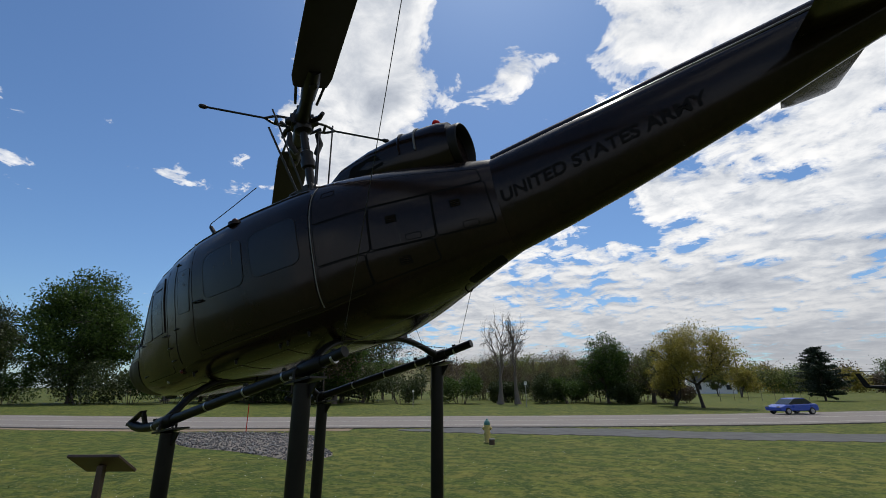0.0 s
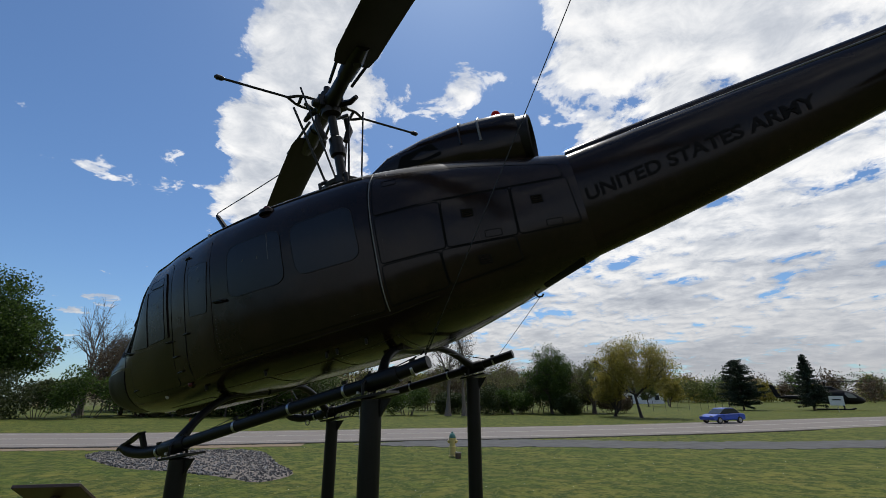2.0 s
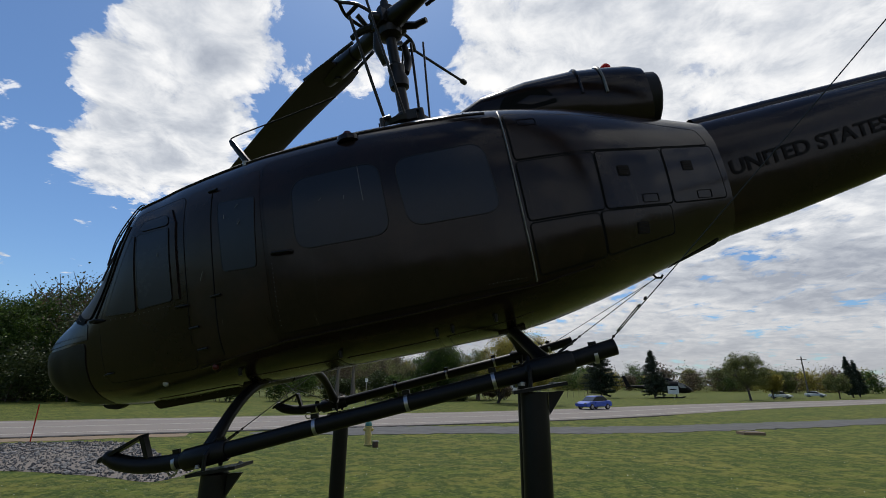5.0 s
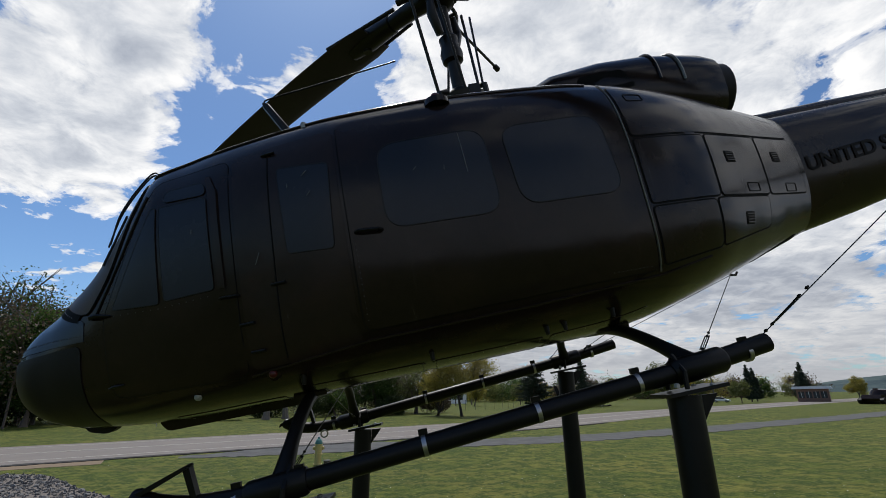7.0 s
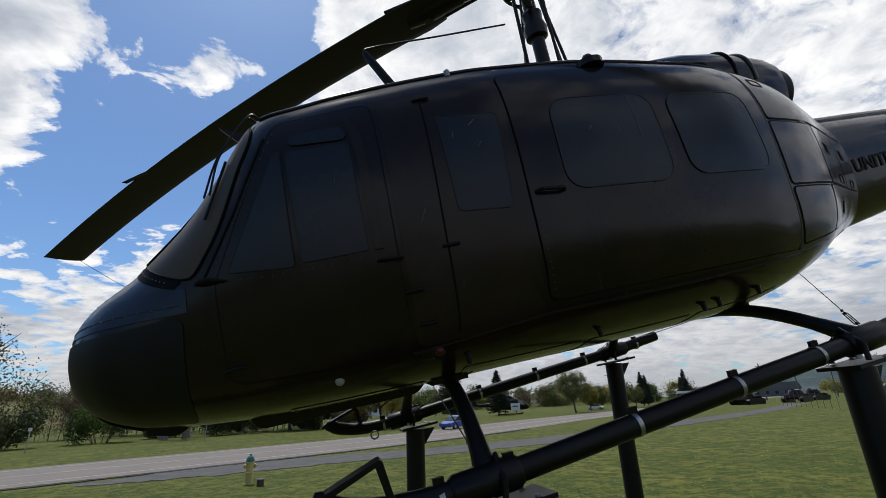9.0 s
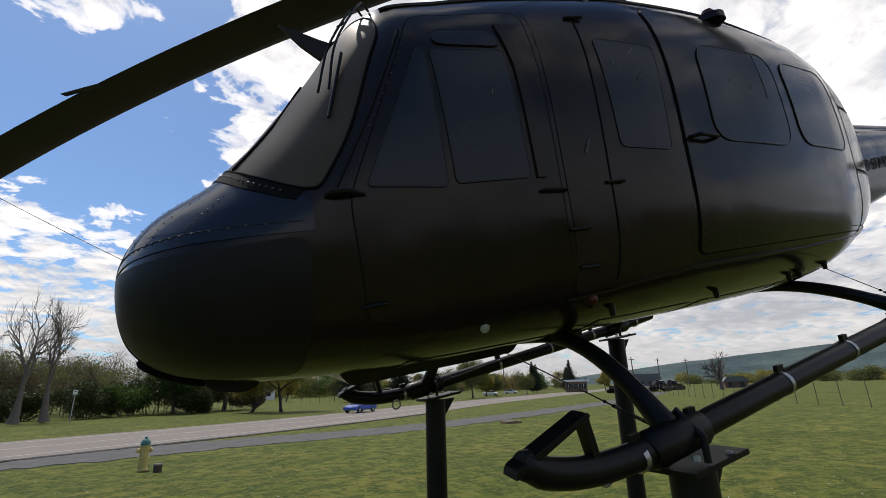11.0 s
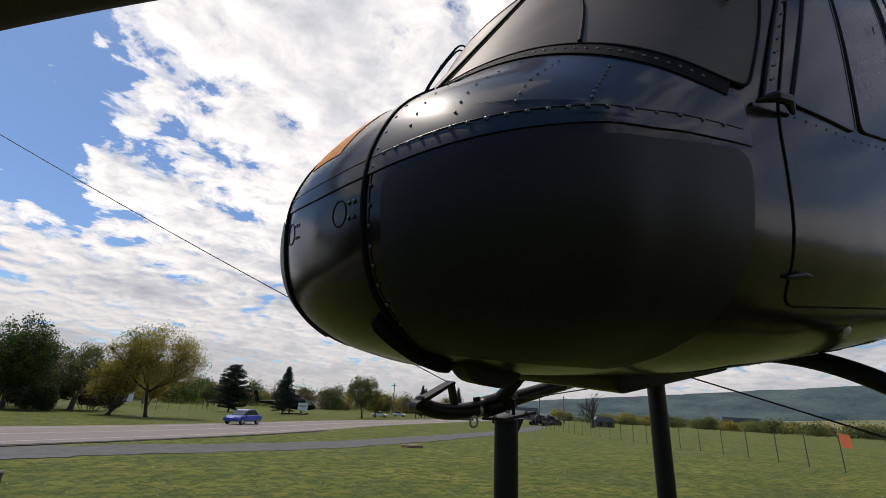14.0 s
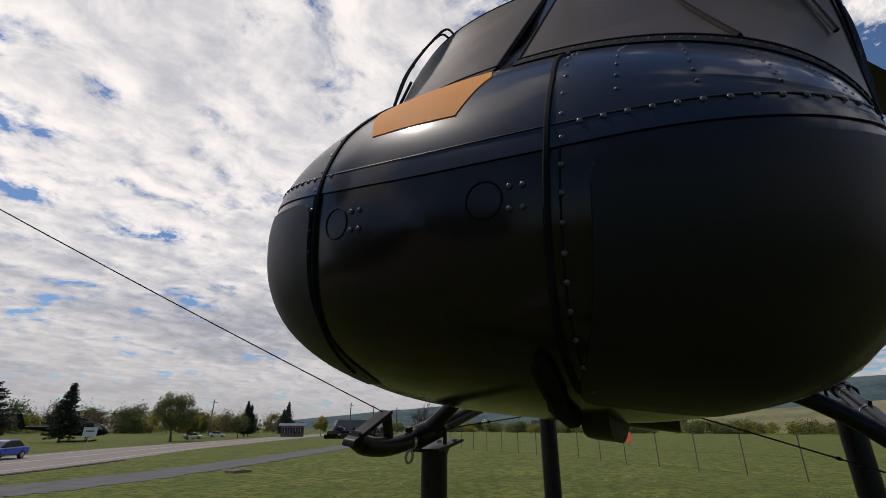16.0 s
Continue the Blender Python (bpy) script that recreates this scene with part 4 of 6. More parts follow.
# belly panels and hook
for k, (x0, x1) in enumerate(((1.0, 1.75), (1.95, 2.7), (2.75, 3.5), (3.55, 4.25))):
    for s in (-1, 1):
        o = rounded([(x0, s * 0.40), (x1, s * 0.40), (x1, s * (0.70 if k == 0 else 0.84)), (x0, s * (0.62 if k == 0 else 0.84))], 0.03, 3, 8)
        bp = part("belly_panel", patch(o, lambda a, b, off: Vector((a, b, belly_z(a, b) - off)), 0.004, 0.012, EVEN[::2]), OLIVE, HP)
        tagged(part("panel_rivets", rivets(spaced([(q.x, q.y) for q in grown(o, -0.02)], 0.06), lambda a, b, off: Vector((a, b, belly_z(a, b) - off)), 0.004, 0.004), RIVET, bp), kind="stuff")
part("tow_hook", join(tube([(5.46, 0, 0.31), (5.49, 0, 0.262), (5.53, 0, 0.255), (5.55, 0, 0.28)], 0.010, 8), tube([(5.44, -0.05, 0.30), (5.44, 0.05, 0.30)], 0.016, 8)), STEEL_BLACK, HP, "steel tie-down hook")
part("belly_vent", patch(rounded([(5.60, -0.02), (6.05, -0.02), (6.05, 0.16), (5.60, 0.16)], 0.04, 4, 6), lambda a, b, off: Vector((a, b - 0.16, belly_z(a, abs(b - 0.16)) - off)), 0.006, 0.012, EVEN[::2]), SEAL, HP, "dark oval belly vent")

# tail boom, driveshaft cover, lettering
BOOM = [(6.18, 0.305, 1.06, 1.625, 0.50), (6.8, 0.275, 1.10, 1.65, 0.60), (7.5, 0.245, 1.17, 1.67, 0.735), (8.2, 0.215, 1.26, 1.69, 0.89),
        (8.9, 0.185, 1.36, 1.71, 1.05), (9.6, 0.16, 1.45, 1.74, 1.235), (10.3, 0.135, 1.55, 1.79, 1.36), (10.9, 0.115, 1.66, 1.86, 1.50)]
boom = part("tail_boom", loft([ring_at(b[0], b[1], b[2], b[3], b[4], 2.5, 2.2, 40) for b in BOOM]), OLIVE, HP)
cover = []
for b in BOOM[:-1]:
    cover.append([Vector((b[0], 0.095 * math.cos(a), b[3] - 0.03 + 0.10 * math.sin(a))) for a in np.linspace(-0.3, math.pi + 0.3, 12)])
part("driveshaft_cover", loft(cover, closed=False, caps=False), OLIVE, boom)
part("cover_rail", tube([(b[0], -0.112, b[3] - 0.038) for b in BOOM[:-1]], 0.012, 6), SEAM, boom, "bright worn edge of the driveshaft cover")
tagged(part("boom_rivets", join(*[rivets([(x, 1.52 + 0.012 * (x - 6.2)) for x in np.arange(6.3, 8.9, 0.05)], lambda a, b, off: Vector((a, -(np.interp(a, [q[0] for q in BOOM], [q[1] for q in BOOM]) * 0.62 + off), b)), 0.0035, 0.0)]), RIVET, boom), kind="stuff")


def boom_side(x, z):
    w, zm, zt, zb = (np.interp(x, [q[0] for q in BOOM], [q[k] for q in BOOM]) for k in (1, 2, 3, 4))
    n, h = (2.5, zt - zm) if z > zm else (2.2, zm - zb)
    return w * max(0.0, 1 - min(1.0, abs(z - zm) / h) ** n) ** (1 / n)


def lettering(text, x0, x1, z0, rise, size):
    """Flat letters wrapped on the port side of the boom; the text runs from nose to tail."""
    cu = bpy.data.curves.new("letters", "FONT")
    cu.body, cu.size, cu.offset = text, size, 0.004
    tmp = new("letters", cu)
    me = bpy.data.meshes.new_from_object(tmp.evaluated_get(bpy.context.evaluated_depsgraph_get()))
    bpy.data.objects.remove(tmp)
    bm = bmesh.new()
    bm.from_mesh(me)
    wide, tall = max(v.co.x for v in bm.verts), max(v.co.y for v in bm.verts)
    for k in range(1, 8):
        bmesh.ops.bisect_plane(bm, geom=bm.verts[:] + bm.edges[:] + bm.faces[:], plane_co=(0, tall * k / 8, 0), plane_no=(0, 1, 0))
    bmesh.ops.triangulate(bm, faces=bm.faces[:])
    for v in bm.verts:
        x = x0 + v.co.x / wide * (x1 - x0)
        z = z0 + v.co.y + rise * (x - x0)
        v.co = Vector((x, -(boom_side(x, z) + 0.007), z))
    bmesh.ops.recalc_face_normals(bm, faces=bm.faces[:])
    return bm


bpy.context.view_layer.update()
part("lettering", lettering("UNITED STATES ARMY", 6.24, 8.31, 1.000, 0.098, 0.185), LETTER, boom, "black letters UNITED STATES ARMY")


def wing(points, thick):
    """A thin rounded aerofoil from an outline in x, y (or x, z) with a raised middle."""
    n = len(points)
    mid = sum((Vector(p) for p in points), Vector((0, 0))) / n
    v = [Vector((p[0], p[1], 0)) for p in points]
    inner = [mid + (Vector(p) - mid) * 0.72 for p in points]
    v += [Vector((p.x, p.y, thick / 2)) for p in inner] + [Vector((p.x, p.y, -thick / 2)) for p in inner]
    f = [(i, (i + 1) % n, n + (i + 1) % n, n + i) for i in range(n)] + [((i + 1) % n, i, 2 * n + i, 2 * n + (i + 1) % n) for i in range(n)]
    f += [tuple(range(n, 2 * n)), tuple(range(3 * n - 1, 2 * n - 1, -1))]
    return v, f


for s in (-1, 1):
    v, f = wing([(9.02, s * 0.12), (9.10, s * 0.9), (9.18, s * 1.36), (9.30, s * 1.42), (9.62, s * 1.42), (9.70, s * 1.36), (9.76, s * 0.12)], 0.07)
    part("elevator", ([Vector((p.x, p.y, p.z + 1.43)) for p in v], f), OLIVE, boom)
v, f = wing([(9.85, 1.70), (10.35, 1.86), (10.75, 2.15), (11.62, 3.72), (11.72, 3.78), (12.15, 3.78), (12.2, 3.72), (11.35, 1.95), (11.1, 1.55), (10.8, 1.45)], 0.16)
fin = part("tail_fin", ([Vector((p.x, p.z, p.y)) for p in v], f), OLIVE, boom)
part("fin_cap", tube([(11.62, 0, 3.77), (12.22, 0, 3.77)], 0.045, 8), SEAM, fin)
part("gearbox", turned([(0.02, -0.12), (0.10, -0.08), (0.12, 0.05), (0.06, 0.14), (0.03, 0.34)], 14, Matrix.Translation((11.95, -0.06, 3.50)) @ Euler((radians(90), 0, 0)).to_matrix().to_4x4()), HUB, fin)
v, f = wing([(-0.09, -1.28), (0.10, -1.28), (0.12, -0.2), (0.05, 0), (0.12, 0.2), (0.10, 1.28), (-0.09, 1.28), (-0.11, 0.2), (-0.05, 0), (-0.11, -0.2)], 0.03)
part("tail_rotor_blade", ([Matrix.Translation((11.95, -0.42, 3.50)) @ Euler((radians(90), radians(24), 0)).to_matrix().to_4x4() @ Vector((p.x, p.y, p.z)) for p in v], f), BLADE, fin)
part("tail_skid", tube([(10.7, 0, 1.5), (11.2, 0, 1.15), (11.6, 0, 1.05)], 0.02, 8), STEEL_BLACK, boom)

# engine housing and exhaust behind the mast
DOG = [(3.72, 0.16, 1.98, 2.03), (3.95, 0.28, 1.9, 2.20), (4.25, 0.34, 1.85, 2.335), (4.7, 0.35, 1.8, 2.40), (5.15, 0.345, 1.7, 2.41), (5.45, 0.335, 1.62, 2.38), (5.68, 0.315, 1.62, 2.345), (5.80, 0.29, 1.66, 2.30)]
dog = part("engine_cowling", loft([ring_at(x, w, (zt + zb) / 2, zt, zb, 2.6, 2.6, 32) for x, w, zb, zt in DOG]), OLIVE, HP)
for x in (5.18, 5.40):
    b = [q for q in DOG if q[0] <= x][-1]
    w, zb, zt = (np.interp(x, [q[0] for q in DOG], [q[k] for q in DOG]) for k in (1, 2, 3))
    part("cowl_band", tube([Vector((x, v.y * 1.02, (v.z - (zt + zb) / 2) * 1.02 + (zt + zb) / 2)) for v in ring_at(x, w, (zt + zb) / 2, zt, zb, 2.6, 2.6, 32)[:17]], 0.014, 6), SEAM if x > 5.3 else OLIVE, dog)
part("intake_grille", patch(rounded([(4.35, 1.99), (4.95, 2.02), (4.85, 2.20), (4.45, 2.18)], 0.04, 4, 4), lambda a, b, off: Vector((a, -0.335 - off, b)), 0.012, 0.03), SEAL, dog, "dark intake screen")
pm = Matrix.Translation((5.57, 0, 2.00)) @ Euler((0, radians(96), 0)).to_matrix().to_4x4()
part("exhaust_pipe", turned([(0.25, -0.1), (0.285, 0.05), (0.29, 0.2), (0.285, 0.33), (0.272, 0.345), (0.26, 0.33), (0.255, 0.1), (0.02, 0.05)], 28, pm), PANEL_GREY, dog, "soot-dark exhaust pipe")
beacon = part("beacon", turned([(0.075, 0), (0.075, 0.02), (0.05, 0.03)], 16, Matrix.Translation((5.58, 0.04, 2.365))), STEEL_BLACK, dog)
part("lens", turned([(0.055, 0.02), (0.058, 0.06), (0.05, 0.10), (0.03, 0.125), (0.003, 0.132)], 16, Matrix.Translation((5.58, 0.04, 2.365))), RED_GLASS, beacon, "red beacon dome")

# rotor mast, hub, stabiliser bar and blades
rotor = part("rotor_mast", turned([(0.30, 1.93), (0.29, 2.04), (0.24, 2.08), (0.23, 2.16), (0.17, 2.20), (0.12, 2.40), (0.062, 2.45), (0.056, 3.38), (0.10, 3.40), (0.10, 3.70), (0.05, 3.72), (0.045, 3.80)], 20, Matrix.Translation((3.47, 0, 0))), HUB, HP)
part("swashplate", join(turned([(0.10, 2.24), (0.24, 2.26), (0.25, 2.31), (0.10, 2.35)], 20, Matrix.Translation((3.47, 0, 0))),
                        *[box(0.1, 0.05, 0.1, Matrix.Translation((3.47 + 0.24 * math.cos(a), 0.24 * math.sin(a), 2.29))) for a in (0.4, 1.9, 3.5, 5.1)]), HUB, rotor)
FLY = Vector((0.80, -0.60, 0))
PERP = Vector((0.60, 0.80, 0))
HUBC = Vector((3.47, 0, 3.52))
BAR_A, BAR_B = Vector((2.52, -0.94, 3.84)), Vector((4.20, 1.12, 3.30))
bar_mid = (BAR_A + BAR_B) / 2
bar_way = (BAR_B - BAR_A).normalized()
fork = FLY * 0.10
bar = [tube([BAR_A, bar_mid - bar_way * 0.50], 0.016, 8), tube([BAR_B, bar_mid + bar_way * 0.50], 0.016, 8)]
for s in (-1, 1):
    for q in (-1, 1):
        bar.append(tube(smooth_path([bar_mid + bar_way * 0.52 * s, bar_mid + bar_way * 0.36 * s + fork * q, bar_mid + bar_way * 0.10 * s + fork * 1.15 * q], 4), 0.02, 6))
stab = part("stabiliser_bar", join(*bar), HUB, rotor)
for e, s in ((BAR_A, -1), (BAR_B, 1)):
    part("tip_weight", tube([e - bar_way * 0.06 * s, e - bar_way * 0.03 * s, e + bar_way * 0.03 * s, e + bar_way * 0.055 * s], [0.018, 0.034, 0.034, 0.012], 10), HUB, stab)
for a, b, r in (((0.16, -0.12, 2.32), (0.20, 0.1, 3.30), 0.014), ((-0.20, -0.06, 2.32), (-0.34, -0.34, 3.45), 0.016), ((-0.12, 0.18, 2.32), (0.1, 0.26, 3.40), 0.013),
                ((0.02, -0.2, 2.32), (-0.14, -0.42, 3.62), 0.013), ((0.24, 0.05, 2.30), (0.33, 0.30, 3.42), 0.012)):
    o = Vector((3.47, 0, 0))
    part("control_rod", tube([o + Vector(a), o + Vector(b)], r, 8), HUB, rotor)
for s in (-1, 1):
    part("pitch_horn", tube([HUBC + PERP * 0.05 * s, HUBC + PERP * 0.22 * s + FLY * 0.2 * s + Vector((0, 0, -0.05)), HUBC + PERP * 0.25 * s + FLY * 0.34 * s + Vector((0, 0, -0.06))], [0.05, 0.04, 0.03], 8), HUB, rotor)
part("hub_block", join(box(0.34, 0.20, 0.16, Matrix.Translation(HUBC) @ Euler((0, 0, math.atan2(PERP.y, PERP.x))).to_matrix().to_4x4()),
                        turned([(0.05, -0.20), (0.13, -0.16), (0.14, -0.08), (0.10, -0.04), (0.12, 0.06), (0.11, 0.16), (0.05, 0.2)], 16, Matrix.Translation(HUBC))), HUB, rotor)
for s in (-1, 1):
    part("trunnion", tube([HUBC + PERP * 0.14 * s, HUBC + PERP * 0.18 * s, HUBC + PERP * 0.24 * s], [0.075, 0.07, 0.045], 12), HUB, rotor)
    part("mixing_lever", join(tube([bar_mid + bar_way * 0.30 * s + Vector((0, 0, -0.02)), bar_mid + bar_way * 0.14 * s + Vector((0, 0, -0.12)), HUBC + PERP * 0.12 * s + Vector((0, 0, 0.05))], [0.03, 0.035, 0.045], 8),
                              tube([bar_mid + bar_way * 0.36 * s + fork, bar_mid + bar_way * 0.36 * s - fork], 0.022, 8)), HUB, rotor)
    part("damper", tube([HUBC + PERP * 0.14 * s + Vector((0, 0, -0.55)), HUBC + PERP * 0.22 * s + Vector((0, 0, -0.38)), HUBC + PERP * 0.20 * s + Vector((0, 0, -0.2))], [0.04, 0.05, 0.035], 10), HUB, rotor)
part("scissors_collar", turned([(0.06, 2.72), (0.10, 2.74), (0.11, 2.82), (0.085, 2.9), (0.095, 2.98), (0.06, 3.02)], 16, Matrix.Translation((3.47, 0, 0))), HUB, rotor)
for a in (0.6, 2.2, 3.9, 5.4):
    o = Vector((3.47, 0, 0))
    d = Vector((math.cos(a), math.sin(a), 0))
    part("bell_crank", tube([o + d * 0.14 + Vector((0, 0, 2.06)), o + d * 0.30 + Vector((0, 0, 2.16)), o + d * 0.30 + Vector((0, 0, 2.32)), o + d * 0.2 + Vector((0, 0, 2.36))], [0.035, 0.03, 0.026, 0.03], 8), HUB, rotor)
part("yoke", tube([HUBC - FLY * 0.95, HUBC - FLY * 0.3, HUBC, HUBC + FLY * 0.3, HUBC + FLY * 0.95], [0.075, 0.095, 0.13, 0.095, 0.075], 12), HUB, rotor)
for s in (-1, 1):
    for q in (-1, 1):
        part("drag_brace", tube([HUBC + FLY * 0.45 * s + PERP * 0.15 * q, HUBC + FLY * 1.35 * s + PERP * 0.24 * q], 0.02, 8), HUB, rotor)


def blade(way, droop):
    across = Vector((-way.y, way.x, 0))
    prof = [(-0.27, 0.0), (-0.24, 0.026), (-0.16, 0.036), (-0.05, 0.035), (0.10, 0.022), (0.26, 0.003), (0.26, -0.003), (0.10, -0.018), (-0.05, -0.028), (-0.16, -0.028), (-0.24, -0.020)]
    rings = []
    for k in range(33):
        s = 0.85 + 6.47 * k / 32
        c = HUBC + way * s + Vector((0, 0, -droop * (s / 7.3) ** 2))
        grow = 1.0 if k > 0 else 0.85
        rings.append([c + across * (a * grow) + Vector((0, 0, b)) for a, b in prof])
    return loft(rings)


for way, droop, nm in ((FLY, 0.75, "rotor_blade"), (-FLY, 1.06, "rotor_blade")):
    bl = part(nm, blade(way, droop), BLADE, rotor, "long dark rotor blade tied down by a cable")
    part("blade_grip", tube([HUBC + way * 0.6, HUBC + way * 0.95, HUBC + way * 1.2 - Vector((0, 0, 0.01))], [0.10, 0.12, 0.09], 10), HUB, bl)
    part("blade_bolt", tube([HUBC + way * 0.98 - Vector((0, 0, 0.13)), HUBC + way * 0.98 + Vector((0, 0, 0.13))], 0.05, 10), HUB, bl)
    across = Vector((-way.y, way.x, 0))
    part("trim_tab", box(0.45, 0.06, 0.006, Matrix.Translation(HUBC + way * 5.2 + across * 0.28 - Vector((0, 0, droop * 0.507))) @ Euler((0, 0, math.atan2(way.y, way.x))).to_matrix().to_4x4()), BLADE, bl)

# whip aerial with its bent mast
aer = part("whip_aerial_mast", tube([(2.01, -0.43, 1.89), (1.98, -0.43, 1.99), (1.80, -0.43, 2.31), (1.78, -0.43, 2.345)], [0.05, 0.036, 0.030, 0.014], 8), STEEL_BLACK, HP, "black bent aerial mast")
part("whip", tube(smooth_path([(1.78, -0.43, 2.345), (1.85, -0.435, 2.375), (2.35, -0.46, 2.435), (2.90, -0.49, 2.505)], 5), 0.007, 6), STEEL_BLACK, aer)
part("roof_dome_aerial", turned([(0.16, -0.04), (0.15, 0.03), (0.10, 0.07), (0.02, 0.09)], 16, Matrix.Translation((2.75, -0.25, 1.985))), OLIVE, HP)

# skids
TREAD = 1.262


def skid(s, drop, end):
    def at(x):
        return -0.375 + 0.066 * (x - 1.8) + drop
    y = s * TREAD
    pts = smooth_path([(1.10, y, at(1.1) + 0.16), (1.22, y, at(1.2) + 0.085), (1.45, y, at(1.45) + 0.022), (1.8, y, at(1.8)), (2.6, y, at(2.6)), (3.4, y, at(3.4)), (4.2, y, at(4.2)), (end, y, at(end) + 0.02)], 6)
    t = part("skid_tube", tube(pts, [0.038] + [0.050] * 3 + [0.054] * (len(pts) - 4), 14), STEEL_BLACK, HP, "black landing skid tube")
    shoe = [prism(rounded(c, 0.012, 3, 1), y - w, y + w) for c, w in (
        ([(1.055, at(1.1) + 0.120), (1.07, at(1.1) + 0.155), (1.39, at(1.39) + 0.240), (1.40, at(1.4) + 0.222)], 0.040),
        ([(1.365, at(1.38) + 0.225), (1.40, at(1.4) + 0.232), (1.435, at(1.43) + 0.03), (1.405, at(1.4) + 0.03)], 0.024))]
    soften(part("tip_bracket", join(*shoe), STEEL_BLACK, t, "flat upturned skid shoe plate"), 0.004)
    for x in (1.62, 1.95, 2.62, 3.26, 3.85, 4.52):
        part("band_clamp", tube([(x - 0.012, y, at(x - 0.012)), (x + 0.012, y, at(x + 0.012))], 0.0570, 14), CLAMP, t, "bright metal band clamp")
        part("clamp_lug", box(0.05, 0.02, 0.03, Matrix.Translation((x, y, at(x) + 0.07))), STEEL_BLACK, t)
    for x in (1.83, 4.22):
        part("saddle", tube([(x - 0.16, y, at(x - 0.16) - 0.002), (x - 0.14, y, at(x - 0.14)), (x + 0.14, y, at(x + 0.14)), (x + 0.16, y, at(x + 0.16))], [0.062, 0.074, 0.074, 0.062], 14), STEEL_BLACK, t)
    part("ring", tube([(1.52 + 0.035 * math.cos(a), y - s * 0.075, at(1.5) - 0.05 + 0.035 * math.sin(a)) for a in np.linspace(0, 2 * math.pi, 15)], 0.008, 6, False), GALV, t, "steel tie-down ring")
    return at


at_near, at_far = skid(-1, 0.0, 4.66), skid(1, -0.06, 4.80)
for x0, x1, top in ((1.90, 1.84, 0.03), (4.06, 4.22, 0.06)):
    for s, at in ((-1, at_near), (1, at_far)):
        pts = [Vector((x0, s * 0.02, top - 0.03))]
        for k in range(26):
            y = 0.45 + (TREAD - 0.45) * k / 25
            u = k / 25
            pts.append(Vector((x0 + (x1 - x0) * u * u, s * y, top - 0.01 - (top - 0.01 - at(x1)) * u ** 2.1)))
        part("cross_tube", tube(pts, [0.042] * (len(pts) - 6) + [0.045, 0.047, 0.05, 0.054, 0.06, 0.066], 12), STEEL_BLACK, HP, "black bowed cross tube")
    part("tube_fairing", box(0.22, 1.3, 0.05, Matrix.Translation((x0, 0, top))), OLIVE, HP)

# ---- posts that carry it ----
for s, at, x in ((-1, at_near, 4.10), (1, at_far, 4.20), (1, at_far, 1.92), (-1, at_near, 1.90)):
    top = HM @ Vector((x, s * TREAD, at(x) - 0.07))
    post = thing("support_post", pose(top.x, top.y, 0), "round black steel post holding up a landing skid", "post", "posts under the helicopter")
    h = top.z
    part("pipe", turned([(0.088, -0.3), (0.088, h - 0.06)], 28), STEEL_BLACK, post)
    part("top_plate", box(0.34, 0.24, 0.02, Matrix.Translation((0.03, 0, h - 0.035)) @ Euler((0, radians(PITCH), 0)).to_matrix().to_4x4()), STEEL_BLACK, post)
    part("saddle_strap", tube([(-0.03, -0.1, h - 0.03), (-0.03, -0.1, h + 0.06), (-0.03, 0, h + 0.155), (-0.03, 0.1, h + 0.06), (-0.03, 0.1, h - 0.03)], 0.014, 8), STEEL_BLACK, post)
    part("gusset", prism([(0.09, h - 0.06), (0.19, h - 0.05), (0.09, h - 0.20)], -0.012, 0.012), STEEL_BLACK, post)
    for dx, dy in ((0.12, 0.09), (0.12, -0.09), (-0.08, 0.09), (-0.08, -0.09)):
        part("bolt", turned([(0.016, 0), (0.016, 0.02), (0.008, 0.024)], 6, Matrix.Translation((dx, dy, h - 0.022))), GALV, post)

# ---- tie-down cables ----
def cable(a, b, sag=0.0, r=0.0032, buckle=None):
    a, b = HM @ Vector(a), HM @ Vector(b)
    pts = [a.lerp(b, k / 16) - Vector((0, 0, sag * 4 * (k / 16) * (1 - k / 16))) for k in range(17)]
    ob = thing("tie_down_cable", Matrix.Identity(4), "thin steel tie-down cable with a turnbuckle", "cable", "tie-down cables")
    part("wire", tube(pts, r, 5), WIRE, ob)
    if buckle is not None:
        p, q = a.lerp(b, buckle), a.lerp(b, buckle + 0.22 / max(0.3, (b - a).length))
        side = (q - p).cross(Vector((0, 0, 1))).normalized() * 0.012
        part("turnbuckle", join(tube([p + side, q + side], 0.0035, 6), tube([p - side, q - side], 0.0035, 6), *[tube([p + (q - p) * e, p + (q - p) * (e + 0.06), p + (q - p) * (e + 0.12)], [0.004, 0.010, 0.004], 6) for e in (-0.25, -0.02, 0.92, 1.2)]), STEEL_BLACK, ob)


tip_f = HUBC - FLY * 7.2 - Vector((0, 0, 1.06 * 0.97))
tip_a = HUBC + FLY * 5.7 - Vector((0, 0, 0.75 * 0.61))
cable(tip_f, (1.38, TREAD, at_far(1.4) + 0.22), 0.05)
cable((4.62, -TREAD, at_near(4.62) + 0.05), tip_a, 0.05, buckle=0.02)
cable((1.85, -TREAD, at_near(1.85)), (1.98, 0.72, belly_z(1.98, 0.72) - 0.005), 0.0, 0.004, 0.06)
cable((1.85, TREAD, at_far(1.85)), (2.02, -0.72, belly_z(2.02, 0.72) - 0.005), 0.0, 0.004, 0.08)
cable((4.25, -TREAD, at_near(4.25) + 0.05), (5.50, 0.02, 0.27), 0.0, 0.0032, 0.05)
